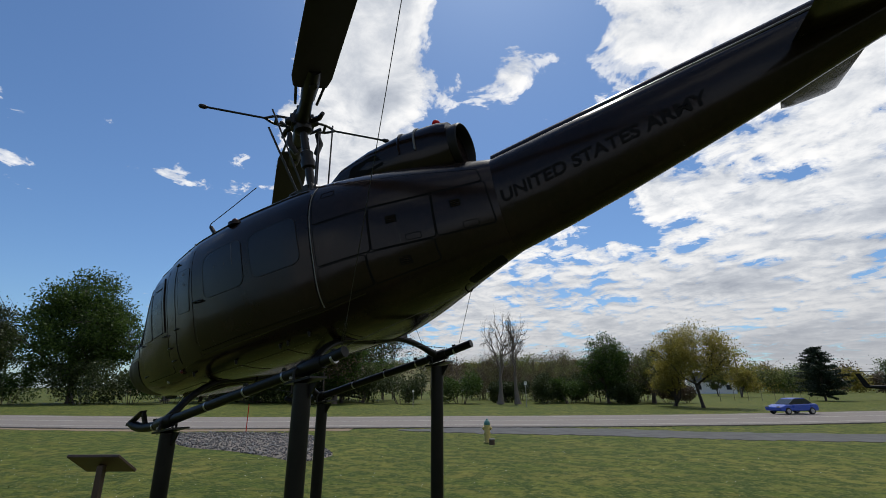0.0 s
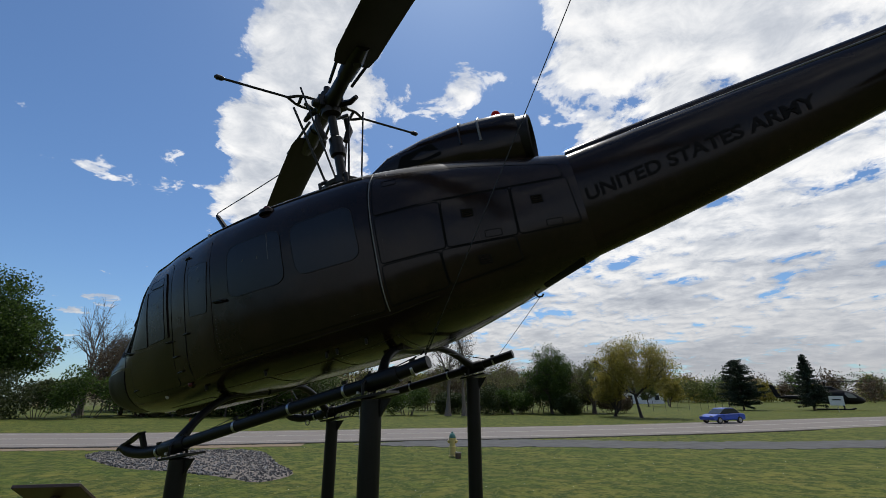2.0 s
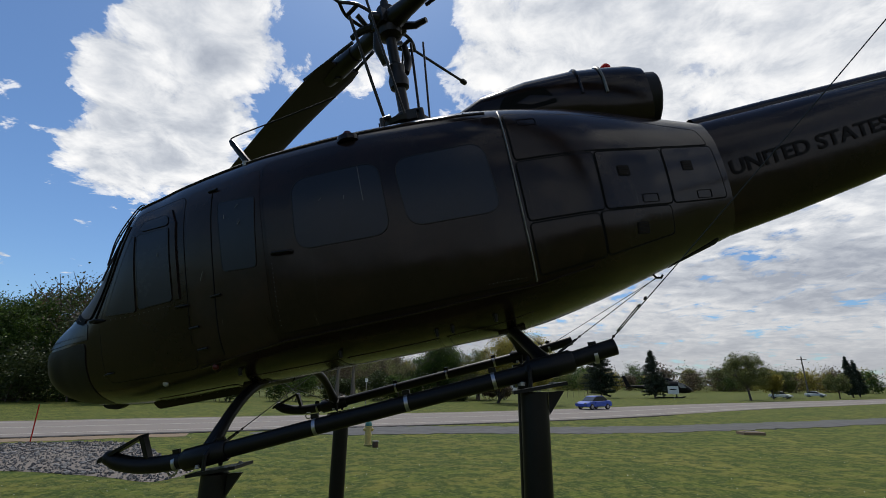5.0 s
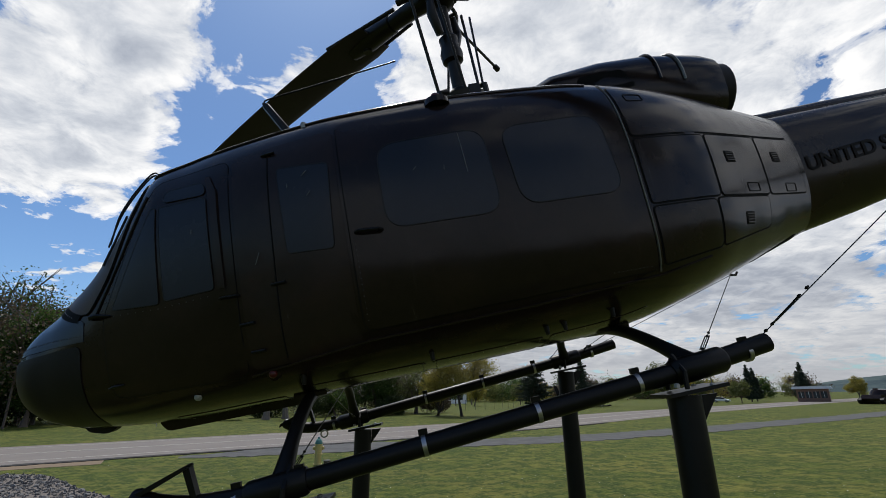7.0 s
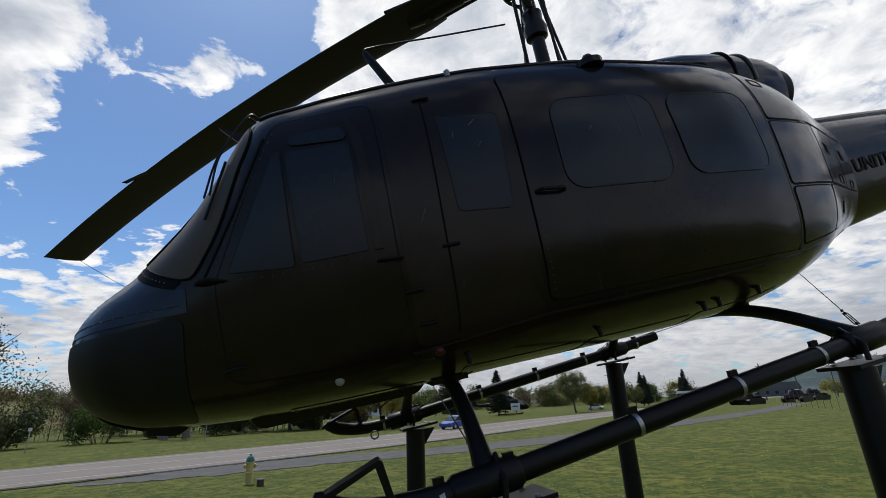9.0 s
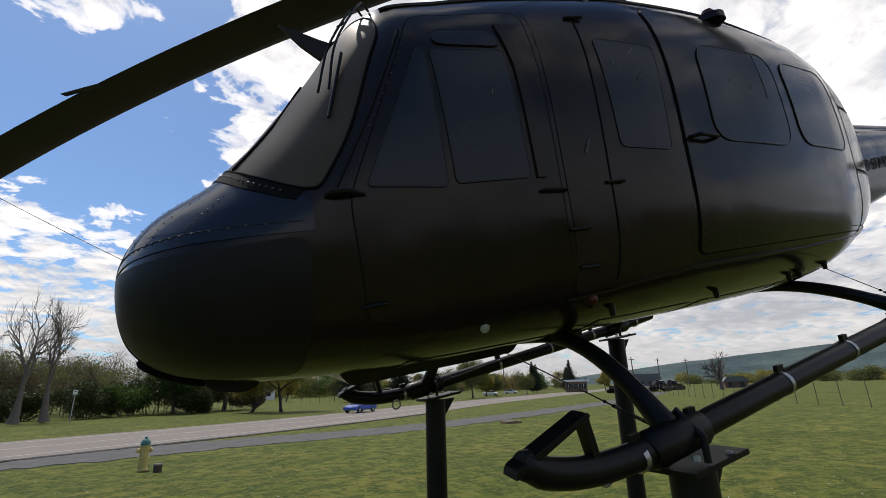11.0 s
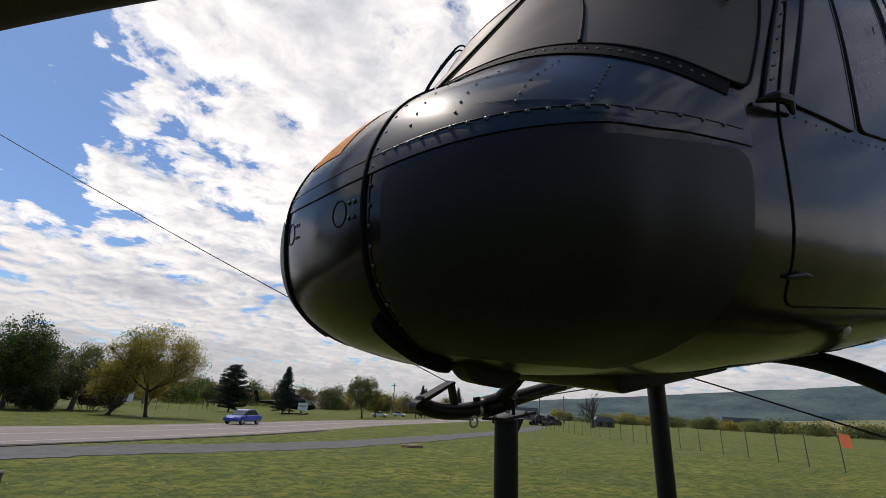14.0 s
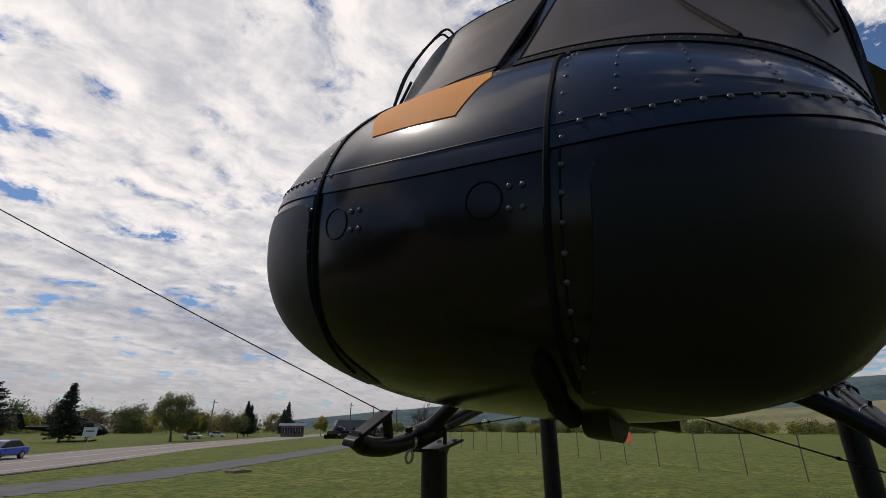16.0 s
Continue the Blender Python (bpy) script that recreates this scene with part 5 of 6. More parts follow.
cable((4.45, TREAD, at_far(4.45) + 0.05), (4.1, -0.72, belly_z(4.1, 0.72) - 0.005), 0.0, 0.0032, 0.06)
cable((4.60, TREAD, at_far(4.6) + 0.05), (5.52, 0.02, 0.27), 0.0, 0.0032)
cable((4.05, TREAD, at_far(4.05) + 0.05), (4.3, 0.7, belly_z(4.3, 0.7) - 0.005), 0.0, 0.0032)

# ---- trees ----
# the far side of the road lies this much farther out than a first pacing gave
FAR = 1.45


def afar(x, y):
    return 1 + (x - 1) * FAR, -2 + (y + 2) * FAR


def leaves(points, size, rnd, flat=0.0):
    """Small leaf quads, one or two round each point, all in one mesh."""
    n = len(points)
    P = np.array([tuple(p) for p in points])
    g = np.random.default_rng(rnd.randrange(10 ** 6))
    u = g.normal(size=(n, 3))
    u[:, 2] *= 1 - flat
    u /= np.linalg.norm(u, axis=1)[:, None]
    w = np.cross(u, g.normal(size=(n, 3)))
    w /= np.linalg.norm(w, axis=1)[:, None]
    s = size * g.uniform(0.55, 1.35, n)[:, None]
    a, b = u * s * 0.5, w * s * 0.32
    q = np.stack([P - a, P + b, P + a, P - b], 1).reshape(-1, 3)
    return [tuple(v) for v in q], [(4 * i, 4 * i + 1, 4 * i + 2, 4 * i + 3) for i in range(n)]


def grow(rnd, start, way, length, radius, depth, spread, out, tips, droop=0.0, sides=7):
    """A limb with side limbs; collects tubes in out and the twig points in tips."""
    steps = 4 if depth > 0 else 3
    pts, p, d = [start], Vector(start), Vector(way).normalized()
    for k in range(steps):
        d = (d + Vector((rnd.gauss(0, 0.16), rnd.gauss(0, 0.16), rnd.gauss(0.05, 0.10) - droop))).normalized()
        p = p + d * length / steps
        pts.append(p)
    out.append(tube(pts, [radius * (1 - 0.62 * k / steps) for k in range(steps + 1)], max(3, sides), False))
    if depth == 0:
        tips += pts[1:]
        return
    n = rnd.randint(3, 5)
    for k in range(n):
        at = pts[min(steps, 2 + k % (steps - 1))] if k < n - 1 else pts[-1]
        ang = rnd.uniform(0, 2 * math.pi)
        side = d.orthogonal().normalized()
        side.rotate(Matrix.Rotation(ang, 3, d))
        grow(rnd, at, d * rnd.uniform(0.55, 1.0) + side * spread * rnd.uniform(0.6, 1.2), length * rnd.uniform(0.55, 0.8), radius * 0.5, depth - 1, spread, out, tips, droop, sides - 2)
    if depth == 1:
        tips += pts[2:]


def broadleaf(name, x, y, h, width, leaf_mat, label, seed, clear=0.22, leaf=0.22, per_tip=10, depth=3, bark=None, puff=0.5, stems=1, group="", full=0, low=None, thick=1.0):
    """Trunk, limbs and a leafy crown with gaps, fitted to a height and width."""
    (x, y), h, width, leaf, puff = afar(x, y), h * FAR, width * FAR, leaf * FAR, puff * FAR
    rnd = random.Random(seed)
    limbs, tips = [], []
    for k in range(stems):
        lean = Vector((rnd.gauss(0, 0.12 * stems), rnd.gauss(0, 0.12 * stems), 1))
        base = Vector((rnd.gauss(0, 0.12 * (stems - 1)), rnd.gauss(0, 0.12 * (stems - 1)), -0.1))
        fork = base + lean.normalized() * h * (clear + 0.1)
        limbs.append(tube([base, base.lerp(fork, 0.12), base.lerp(fork, 0.5), fork], [h * 0.034 * thick, h * 0.024 * thick, h * 0.02 * thick, h * 0.018 * thick], 9, False))
        for q in range(5 if stems == 1 else 3):
            a = rnd.uniform(0, 2 * math.pi) + q * 1.3
            start = base.lerp(fork, rnd.uniform(0.72, 1.0))
            grow(rnd, start, Vector((math.cos(a) * 0.75, math.sin(a) * 0.75, rnd.uniform(0.5, 1.1))), h * 0.33, h * 0.013 * thick, depth - 1, 0.75, limbs, tips)
        grow(rnd, fork, lean, h * 0.36, h * 0.015 * thick, depth - 1, 0.7, limbs, tips)
    top = max(p.z for p in tips)
    reach = sorted(max(abs(p.x), abs(p.y)) for p in tips)[int(len(tips) * 0.96)]
    sx, sz = width / 2 / reach * 0.84, (h - puff * 0.5) / top

    def fit(p):
        t = min(1.0, max(0.0, p.z / (h * clear + 0.3)))
        f = 1 + (sx - 1) * t
        q = Vector((p.x * f, p.y * f, p.z * sz))
        # keep the limbs inside a rounded crown
        up = min(1.0, max(0.0, (q.z / h - clear) / (1.0 - clear)))
        room = width * 0.5 * max(0.12, (1 - abs(up * 1.75 - 0.75) ** 2.4) ** 0.5 if up * 1.75 < 1.75 else 0.12) * 0.97
        r = math.hypot(q.x, q.y)
        if t >= 1.0 and r > room:
            s = (room - 0.12 * room * math.exp(-(r - room))) / r
            q.x, q.y = q.x * s, q.y * s
        return q
    ob = thing(name, pose(x, y, 0), label, "tree", group)
    v, f = join(*limbs)
    part("trunk", ([fit(p) for p in v], f), bark or BARK, ob)
    if per_tip:
        pts = []
        for p in tips:
            q = fit(p)
            for k in range(per_tip):
                pts.append(q + Vector((rnd.uniform(-puff, puff), rnd.uniform(-puff, puff), rnd.uniform(-puff, puff) * 0.6)) * 0.75)
        low = h * (clear if low is None else low)
        for k in range(int(full * 1.7)):
            # leafy lumps over an egg-shaped crown
            d = Vector((rnd.gauss(0, 1), rnd.gauss(0, 1), rnd.gauss(0, 1))).normalized() * rnd.uniform(0.35, 0.86)
            z = low + (h - low) * (0.5 + 0.5 * d.z)
            wide = width / 2 * (1.0 if d.z < 0 else (1 - 0.25 * d.z))
            c, r = Vector((d.x * wide, d.y * wide, z)), rnd.uniform(0.08, 0.14) * width
            for q in range(170):
                g = Vector((rnd.gauss(0, 1), rnd.gauss(0, 1), rnd.gauss(0, 0.7))).normalized() * r * rnd.random() ** 0.5
                if (c + g).z > 0.1:
                    pts.append(c + g)
        part("crown", leaves(pts, leaf * 0.68, rnd), leaf_mat, ob)
    return ob


def conifer(name, x, y, h, width, label, seed, ragged=0.2, open_=1.0, group=""):
    (x, y), h, width = afar(x, y), h * FAR, width * FAR
    rnd = random.Random(seed)
    ob = thing(name, pose(x, y, 0), label, "tree", group)
    limbs, pts = [tube([(0, 0, -0.1), (0, 0, h * 0.5), (0, 0, h)], [h * 0.02, h * 0.012, 0.01], 7, False)], []
    z = h * 0.10
    while z < h * 0.99:
        s = z / h
        r = width / 2 * (1 - s) ** (0.85 * open_) * (1 if s > 0.18 else 0.8) + 0.05
        for k in range(9):
            a = rnd.uniform(0, 2 * math.pi)
            rr = r * rnd.uniform(1 - ragged * 1.6, 1 + ragged)
            tip = Vector((math.cos(a) * rr, math.sin(a) * rr, z + rr * rnd.uniform(-0.12, 0.28)))
            limbs.append(tube([(0, 0, z), tip], [0.02, 0.006], 3, False))
            for q in range(max(10, int(rr * 70))):
                t = rnd.uniform(0.15, 1.0)
                pts.append(Vector((0, 0, z)).lerp(tip, t) + Vector((rnd.gauss(0, 0.12), rnd.gauss(0, 0.12), rnd.gauss(-0.05, 0.09))))
        z += h * 0.035 * rnd.uniform(0.8, 1.2)
    part("trunk", join(*limbs), BARK, ob)
    part("crown", leaves(pts, 0.21, rnd), LEAF_DARK, ob)
    return ob


def shrub(name, x, y, h, width, mat, label, seed, n=2600, leaf=0.20, group="", lumps=9):
    """A bush of several leafy lumps on thin stems."""
    (x, y), h, width, leaf = afar(x, y), h * FAR, width * FAR, leaf * FAR
    rnd = random.Random(seed)
    ob = thing(name, pose(x, y, 0), label, "bush", group)
    stems, pts = [], []
    for k in range(lumps):
        c = Vector((rnd.uniform(-0.42, 0.42) * width, rnd.uniform(-0.4, 0.4) * width * 0.7, rnd.uniform(0.25, 0.72) * h))
        r = rnd.uniform(0.20, 0.34) * min(h, width)
        stems.append(tube([(c.x * 0.3, c.y * 0.3, -0.05), c * 0.6, c + Vector((0, 0, r))], [0.05, 0.03, 0.01], 4, False))
        for q in range(n // lumps):
            d = Vector((rnd.gauss(0, 1), rnd.gauss(0, 1), rnd.gauss(0, 1))).normalized()
            p = c + d * r * rnd.uniform(0.55, 1.12)
            if p.z > 0.02:
                pts.append(p)
    part("stem", join(*stems), BARK, ob)
    part("crown", leaves(pts, leaf, rnd), mat, ob)
    return ob


def woods(name, spots, mats, label, seed, leaf=0.5):
    """A far belt of trees, too many to count: stems and leafy clumps in one mesh a tone."""
    leaf *= FAR
    spots = [(*afar(x, y), h * FAR, w * FAR) for x, y, h, w in spots]
    rnd = random.Random(seed)
    stems, crowns = [], [[] for _ in mats]
    for x, y, h, w in spots:
        k = rnd.randrange(len(mats))
        lean = Vector((rnd.gauss(0, 0.05), rnd.gauss(0, 0.05), 1))
        stems.append(tube([(x, y, -0.1), Vector((x, y, 0)) + lean * h * 0.55, Vector((x, y, 0)) + lean * h * 0.93], [h * 0.008, h * 0.006, h * 0.003], 4, False))
        for q in range(7):
            a, s = rnd.uniform(0, 6.28), rnd.uniform(0.35, 0.8)
            p = Vector((x, y, h * s))
            stems.append(tube([p, p + Vector((math.cos(a) * w * 0.4, math.sin(a) * w * 0.4, h * 0.22))], [h * 0.006, h * 0.002], 3, False))
        for q in range(rnd.randint(7, 11)):
            c = Vector((x + rnd.gauss(0, w * 0.24), y + rnd.gauss(0, w * 0.24), h * rnd.uniform(0.16, 0.88)))
            r = w * rnd.uniform(0.16, 0.30)
            for j in range(int(60 * (w / leaf) ** 0.5)):
                crowns[k].append(c + Vector((rnd.gauss(0, 1), rnd.gauss(0, 1), rnd.gauss(0, 0.8))) * r * 0.75)
    v, f = join(*stems)
    ob = tagged(part(name, (v, f), BARK), label, "woods", kind="stuff")
    for m, pts in zip(mats, crowns):
        if pts:
            part("foliage", leaves([p for p in pts if p.z > 0.05], leaf * 0.7, rnd), m, ob)
    return ob


broadleaf("maple_tree", 6.0, 42.0, 7.2, 7.6, LEAF_YELLOW, "spring maple in pale yellow leaf beside the road", 11, clear=0.24, leaf=0.17, per_tip=18, puff=0.50, full=85, low=0.30, bark=BARK_DARK, thick=0.8)
broadleaf("broadleaf_tree", -2.8, 49.8, 7.6, 6.4, LEAF_GREEN, "dense green broadleaf tree behind the road verge", 5, clear=0.1, leaf=0.22, per_tip=6, puff=0.55, full=80, low=0.06)
broadleaf("broadleaf_tree", 1.6, 51.5, 6.4, 5.6, LEAF_LIME, "half-leafed young green tree with several stems", 21, clear=0.10, leaf=0.18, per_tip=3, puff=0.5, stems=3, full=40)
broadleaf("broadleaf_tree", 3.6, 44.6, 4.6, 4.6, LEAF_YELLOW, "small yellow-leafed tree with several stems", 23, clear=0.12, leaf=0.16, per_tip=7, puff=0.4, stems=3, full=45, low=0.2, bark=BARK_DARK)
conifer("pine_tree", 19.2, 68.0, 6.3, 5.6, "dark broad pine standing on the far lawn", 3, ragged=0.30, open_=0.5)
conifer("spruce_tree", 26.6, 67.5, 6.9, 4.9, "dark narrow spruce beside a parked helicopter", 4, ragged=0.2)
broadleaf("bare_tree", -12.4, 42.5, 10.6, 4.6, None, "tall bare tree with pale forked trunk", 31, clear=0.32, per_tip=0, depth=4, bark=BARK_PALE, thick=1.3)
broadleaf("bare_tree", -10.9, 43.6, 10.0, 4.2, None, "tall bare tree with pale forked trunk", 38, clear=0.34, per_tip=0, depth=4, bark=BARK_PALE, thick=1.3)
broadleaf("round_tree", 37.0, 62.5, 6.6, 6.0, LEAF_LIME, "round young-leafed tree across the road", 44, clear=0.16, leaf=0.22, per_tip=4, puff=0.5, full=50)
broadleaf("bare_tree", 88.0, 56.0, 7.6, 7.4, None, "broad old bare tree by the field fence", 52, clear=0.22, per_tip=0, depth=4, thick=2.2)
broadleaf("broadleaf_tree", -60, 25, 16.5, 14.5, LEAF_GREEN, "tall dense green broadleaf tree across the road", 61, clear=0.08, leaf=0.42, per_tip=4, puff=1.0, full=150, low=0.02)
broadleaf("bare_tree", -56, 34, 15.0, 8.5, None, "tall bare grey tree beside a green one", 66, clear=0.2, per_tip=0, depth=4, bark=BARK_PALE, thick=1.3)
broadleaf("broadleaf_tree", -48, 41, 10.5, 9.5, LEAF_BROWN, "brown budding tree among the roadside woods", 71, clear=0.1, leaf=0.22, per_tip=4, puff=0.8, full=40, low=0.04)
broadleaf("broadleaf_tree", -36, 44, 11.5, 9.0, LEAF_GREEN, "green broadleaf tree among the roadside woods", 75, clear=0.1, leaf=0.34, per_tip=4, puff=0.8, full=80, low=0.04)
broadleaf("broadleaf_tree", -29.0, 36.0, 10.5, 6.6, LEAF_GREEN, "tall dense green tree at the edge of the roadside woods", 79, clear=0.1, leaf=0.26, per_tip=6, puff=0.8, full=120, low=0.04)
conifer("pine_tree", -31.5, 40, 9.0, 6.0, "dark pine standing among the roadside woods", 82, ragged=0.35, open_=0.6)
broadleaf("broadleaf_tree", -43, 37.5, 10.5, 10.5, LEAF_GREEN, "dense green broadleaf tree on the road verge", 85, clear=0.08, leaf=0.34, per_tip=4, puff=0.8, full=110, low=0.0)
broadleaf("broadleaf_tree", -74, 19, 14.0, 12.0, LEAF_BUSH, "dense dark green tree beside the road", 88, clear=0.08, leaf=0.42, per_tip=3, puff=0.8, full=110, low=0.0)
broadleaf("broadleaf_tree", -51, 35.5, 9.5, 9.5, LEAF_BROWN, "brown budding tree on the road verge", 90, clear=0.08, leaf=0.24, per_tip=5, puff=0.8, full=70, low=0.0)
for k, (x, y, h, w, m, lab) in enumerate((
        (-22.5, 39.5, 3.6, 5.5, LEAF_BUSH, "dark leafy bush on the road verge"), (-17.0, 42.5, 3.8, 4.4, LEAF_GREEN, "green leafy bush on the road verge"),
        (-9.0, 46.5, 3.0, 5.2, LEAF_BUSH, "low green bush before the trees"), (-6.2, 47.0, 3.0, 4.5, LEAF_GREEN, "low green bush before the trees"),
        (-14.0, 46.5, 3.0, 4.0, LEAF_BUSH, "low dark bush before the trees"), (-28.5, 40.0, 4.2, 5.5, LEAF_BUSH, "dark leafy bush on the road verge"),
        (-34, 37.5, 4.0, 5.5, LEAF_GREEN, "green leafy bush on the road verge"), (-52, 27.5, 4.5, 7.0, LEAF_BUSH, "dark undergrowth below the tall tree"),
        (-44, 33, 4.0, 6.0, LEAF_BROWN, "brown undergrowth beside the road"), (-1.2, 47.6, 2.2, 3.6, LEAF_BUSH, "low dark bush below a tree"), (-70, 17, 5.0, 8.0, LEAF_BUSH, "dark undergrowth below the tall tree"), (-55, 24, 5.0, 8.0, LEAF_BUSH, "dark undergrowth below the tall tree"), (-47, 29, 5.2, 8.0, LEAF_GREEN, "green undergrowth beside the road"), (-39, 33.5, 5.0, 7.5, LEAF_BUSH, "dark undergrowth beside the road"), (-63, 20, 5.0, 8.0, LEAF_GREEN, "green undergrowth beside the road"), (-5.0, 51.0, 3.4, 5.0, LEAF_BUSH, "dark thicket below the roadside trees"), (-0.5, 53.0, 3.2, 5.0, LEAF_BUSH, "dark thicket below the roadside trees"), (3.0, 54.0, 3.0, 5.0, LEAF_BROWN, "brown thicket below the roadside trees"), (-9.0, 52.0, 3.6, 5.5, LEAF_BUSH, "dark thicket below the roadside trees"), (-36, 41, 6.0, 8.5, LEAF_GREEN, "green thicket beside the road"), (-42, 36, 6.5, 8.5, LEAF_GREEN, "green thicket beside the road"), (-30, 43, 6.0, 8.0, LEAF_GREEN, "green thicket beside the road"))):
    shrub("bush", x, y, h, w, m, lab, 200 + k, n=7500, leaf=0.22 if x < -30 else 0.17)
rw = random.Random(99)
woods("brush_woods", [(rw.uniform(-30, 4), rw.uniform(53, 66), rw.uniform(4.2, 6.8), rw.uniform(2.5, 4)) for _ in range(60)], [LEAF_BROWN, LEAF_BROWN, LEAF_LIME], "belt of budding brush and thin bare trees", 1, leaf=0.16)
woods("roadside_woods", [(x, 17 - 0.62 * x * 0.55 + rw.uniform(6, 26), rw.uniform(9, 14.5), rw.uniform(4, 7)) for x in [rw.uniform(-82, -28) for _ in range(84)]], [LEAF_BROWN, LEAF_GREEN, LEAF_BROWN, LEAF_BUSH], "mixed green and brown roadside woods", 2, leaf=0.36)
woods("hillside_woods", [(rw.uniform(-190, -40), rw.uniform(190, 260), rw.uniform(11, 16), rw.uniform(7, 11)) for _ in range(150)], [LEAF_LIME, LEAF_BROWN, LEAF_LIME, LEAF_YELLOW], "sunlit spring woods on a distant rise", 3, leaf=0.9)
woods("far_woods", [(rw.uniform(10, 130), rw.uniform(128, 200), rw.uniform(4, 8.5), rw.uniform(4, 8)) for _ in range(90)], [LEAF_LIME, LEAF_GREEN, LEAF_YELLOW, LEAF_BROWN], "far line of small spring trees", 4, leaf=0.6)
woods("field_woods", [(rw.uniform(230, 330), rw.uniform(-120, 190), rw.uniform(3, 6), rw.uniform(5, 9)) for _ in range(130)], [LEAF_LIME, LEAF_LIME, LEAF_YELLOW], "tree line beyond the fenced field", 6, leaf=0.9)
# Unseen tree belt behind the viewpoint, added for the reflections.
woods("reflection_woods", [(rw.uniform(-220, 220), rw.uniform(-260, -190), rw.uniform(9, 14), rw.uniform(8, 12)) for _ in range(80)], [LEAF_GREEN, LEAF_LIME], "unseen tree line added behind the lawn for reflections", 7, leaf=1.3)
for k, (x, y, h, w) in enumerate(((66, 86, 7.0, 3.6), (70, 90, 6.6, 3.4), (77, 86, 7.4, 3.6), (81, 92, 6.0, 3.0))):
    conifer("spruce_tree", x, y, h, w, "dark spruce behind the small pavilion", 300 + k, group="spruces behind the pavilion")
for k, (x, y, h, w, m) in enumerate(((44, 70, 4.2, 4.0, LEAF_YELLOW), (50, 78, 4.6, 4.6, LEAF_LIME), (57, 76, 4.0, 4.0, LEAF_LIME), (86, 84, 4.6, 4.4, LEAF_YELLOW), (22, 92, 4.5, 4.4, LEAF_LIME), (12, 86, 5.0, 5.0, LEAF_YELLOW), (9, 92, 5.4, 5.0, LEAF_LIME))):
    broadleaf("small_tree", x, y, h, w, m, "small spring tree on the far lawn", 400 + k, clear=0.15, leaf=0.24, per_tip=4, puff=0.45, depth=3, full=26)

# ---- ridge on the horizon ----
def ridge(name, az0, az1, dist, height, mat, label, seed, depth=500, n=110):
    verts, faces = [], []
    for k in range(n):
        s = k / (n - 1)
        a = radians(az0 + (az1 - az0) * s)
        h = height(s) * (1 + 0.05 * noise.noise(Vector((s * 22, seed, 0))) + 0.02 * noise.noise(Vector((s * 90, seed, 3))))
        for d, q in ((-depth, -2), (-depth * 0.5, 0.42), (0, 1.0), (depth, 0.8), (depth * 1.5, -2)):
            r = dist + d
            verts.append(Vector((-math.sin(a) * r, math.cos(a) * r, h * q if q > 0 else -2)))
    for k in range(n - 1):
        for j in range(4):
            a = k * 5 + j
            faces.append((a, a + 1, a + 6, a + 5))
    tagged(part(name, (verts, faces), mat), label, "ridge", kind="structure")


ridge("backdrop_ridge", -40, -150, 2100, lambda s: 20 + 150 * min(1, s / 0.42) ** 0.8, HILL, "wooded ridge on the horizon, haze put into its blue-green colour", 1)
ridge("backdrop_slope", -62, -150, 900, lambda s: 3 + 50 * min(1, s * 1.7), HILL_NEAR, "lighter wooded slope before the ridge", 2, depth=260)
ridge("backdrop_rise", 62, 14, 330, lambda s: 21 * math.sin(math.pi * min(1, s + 0.12)) ** 0.7, HILL_NEAR, "low wooded rise behind the trees", 3, depth=90)

# ---- near things on the lawn ----
def make_hydrant():
    ob = thing("fire_hydrant", pose(-1.6, 17.2, 0) @ Matrix.Scale(1.24, 4), "faded yellow fire hydrant with teal cap on the lawn", "hydrant")
    part("barrel", turned([(0.15, 0), (0.15, 0.03), (0.115, 0.04), (0.115, 0.30), (0.14, 0.305), (0.14, 0.345), (0.112, 0.35), (0.108, 0.60), (0.135, 0.61), (0.135, 0.645), (0.11, 0.65)], 20), HYDRANT, ob)
    part("bonnet", turned([(0.12, 0.645), (0.125, 0.67), (0.115, 0.74), (0.075, 0.80), (0.04, 0.82), (0.032, 0.87), (0.005, 0.875)], 20), TEAL, ob, "teal domed cap")
    for a in (0, 90, 180):
        part("outlet", turned([(0.05, 0.08), (0.055, 0.13), (0.066, 0.135), (0.066, 0.165), (0.03, 0.175), (0.025, 0.20), (0.004, 0.20)], 14, Matrix.Translation((0, 0, 0.52)) @ Euler((0, radians(90), radians(a + 15))).to_matrix().to_4x4()), HYDRANT, ob)


def make_bucket():
    ob = thing("bollard_stub", pose(-1.08, 16.5, 0) @ Matrix.Scale(1.3, 4), "short dark round stub beside the hydrant", "stub")
    part("body", turned([(0.10, 0), (0.10, 0.16), (0.11, 0.17), (0.11, 0.20), (0.03, 0.205)], 16), BROWN, ob)
    part("rim", turned([(0.112, 0.17), (0.116, 0.18), (0.112, 0.195)], 16), GALV, ob)


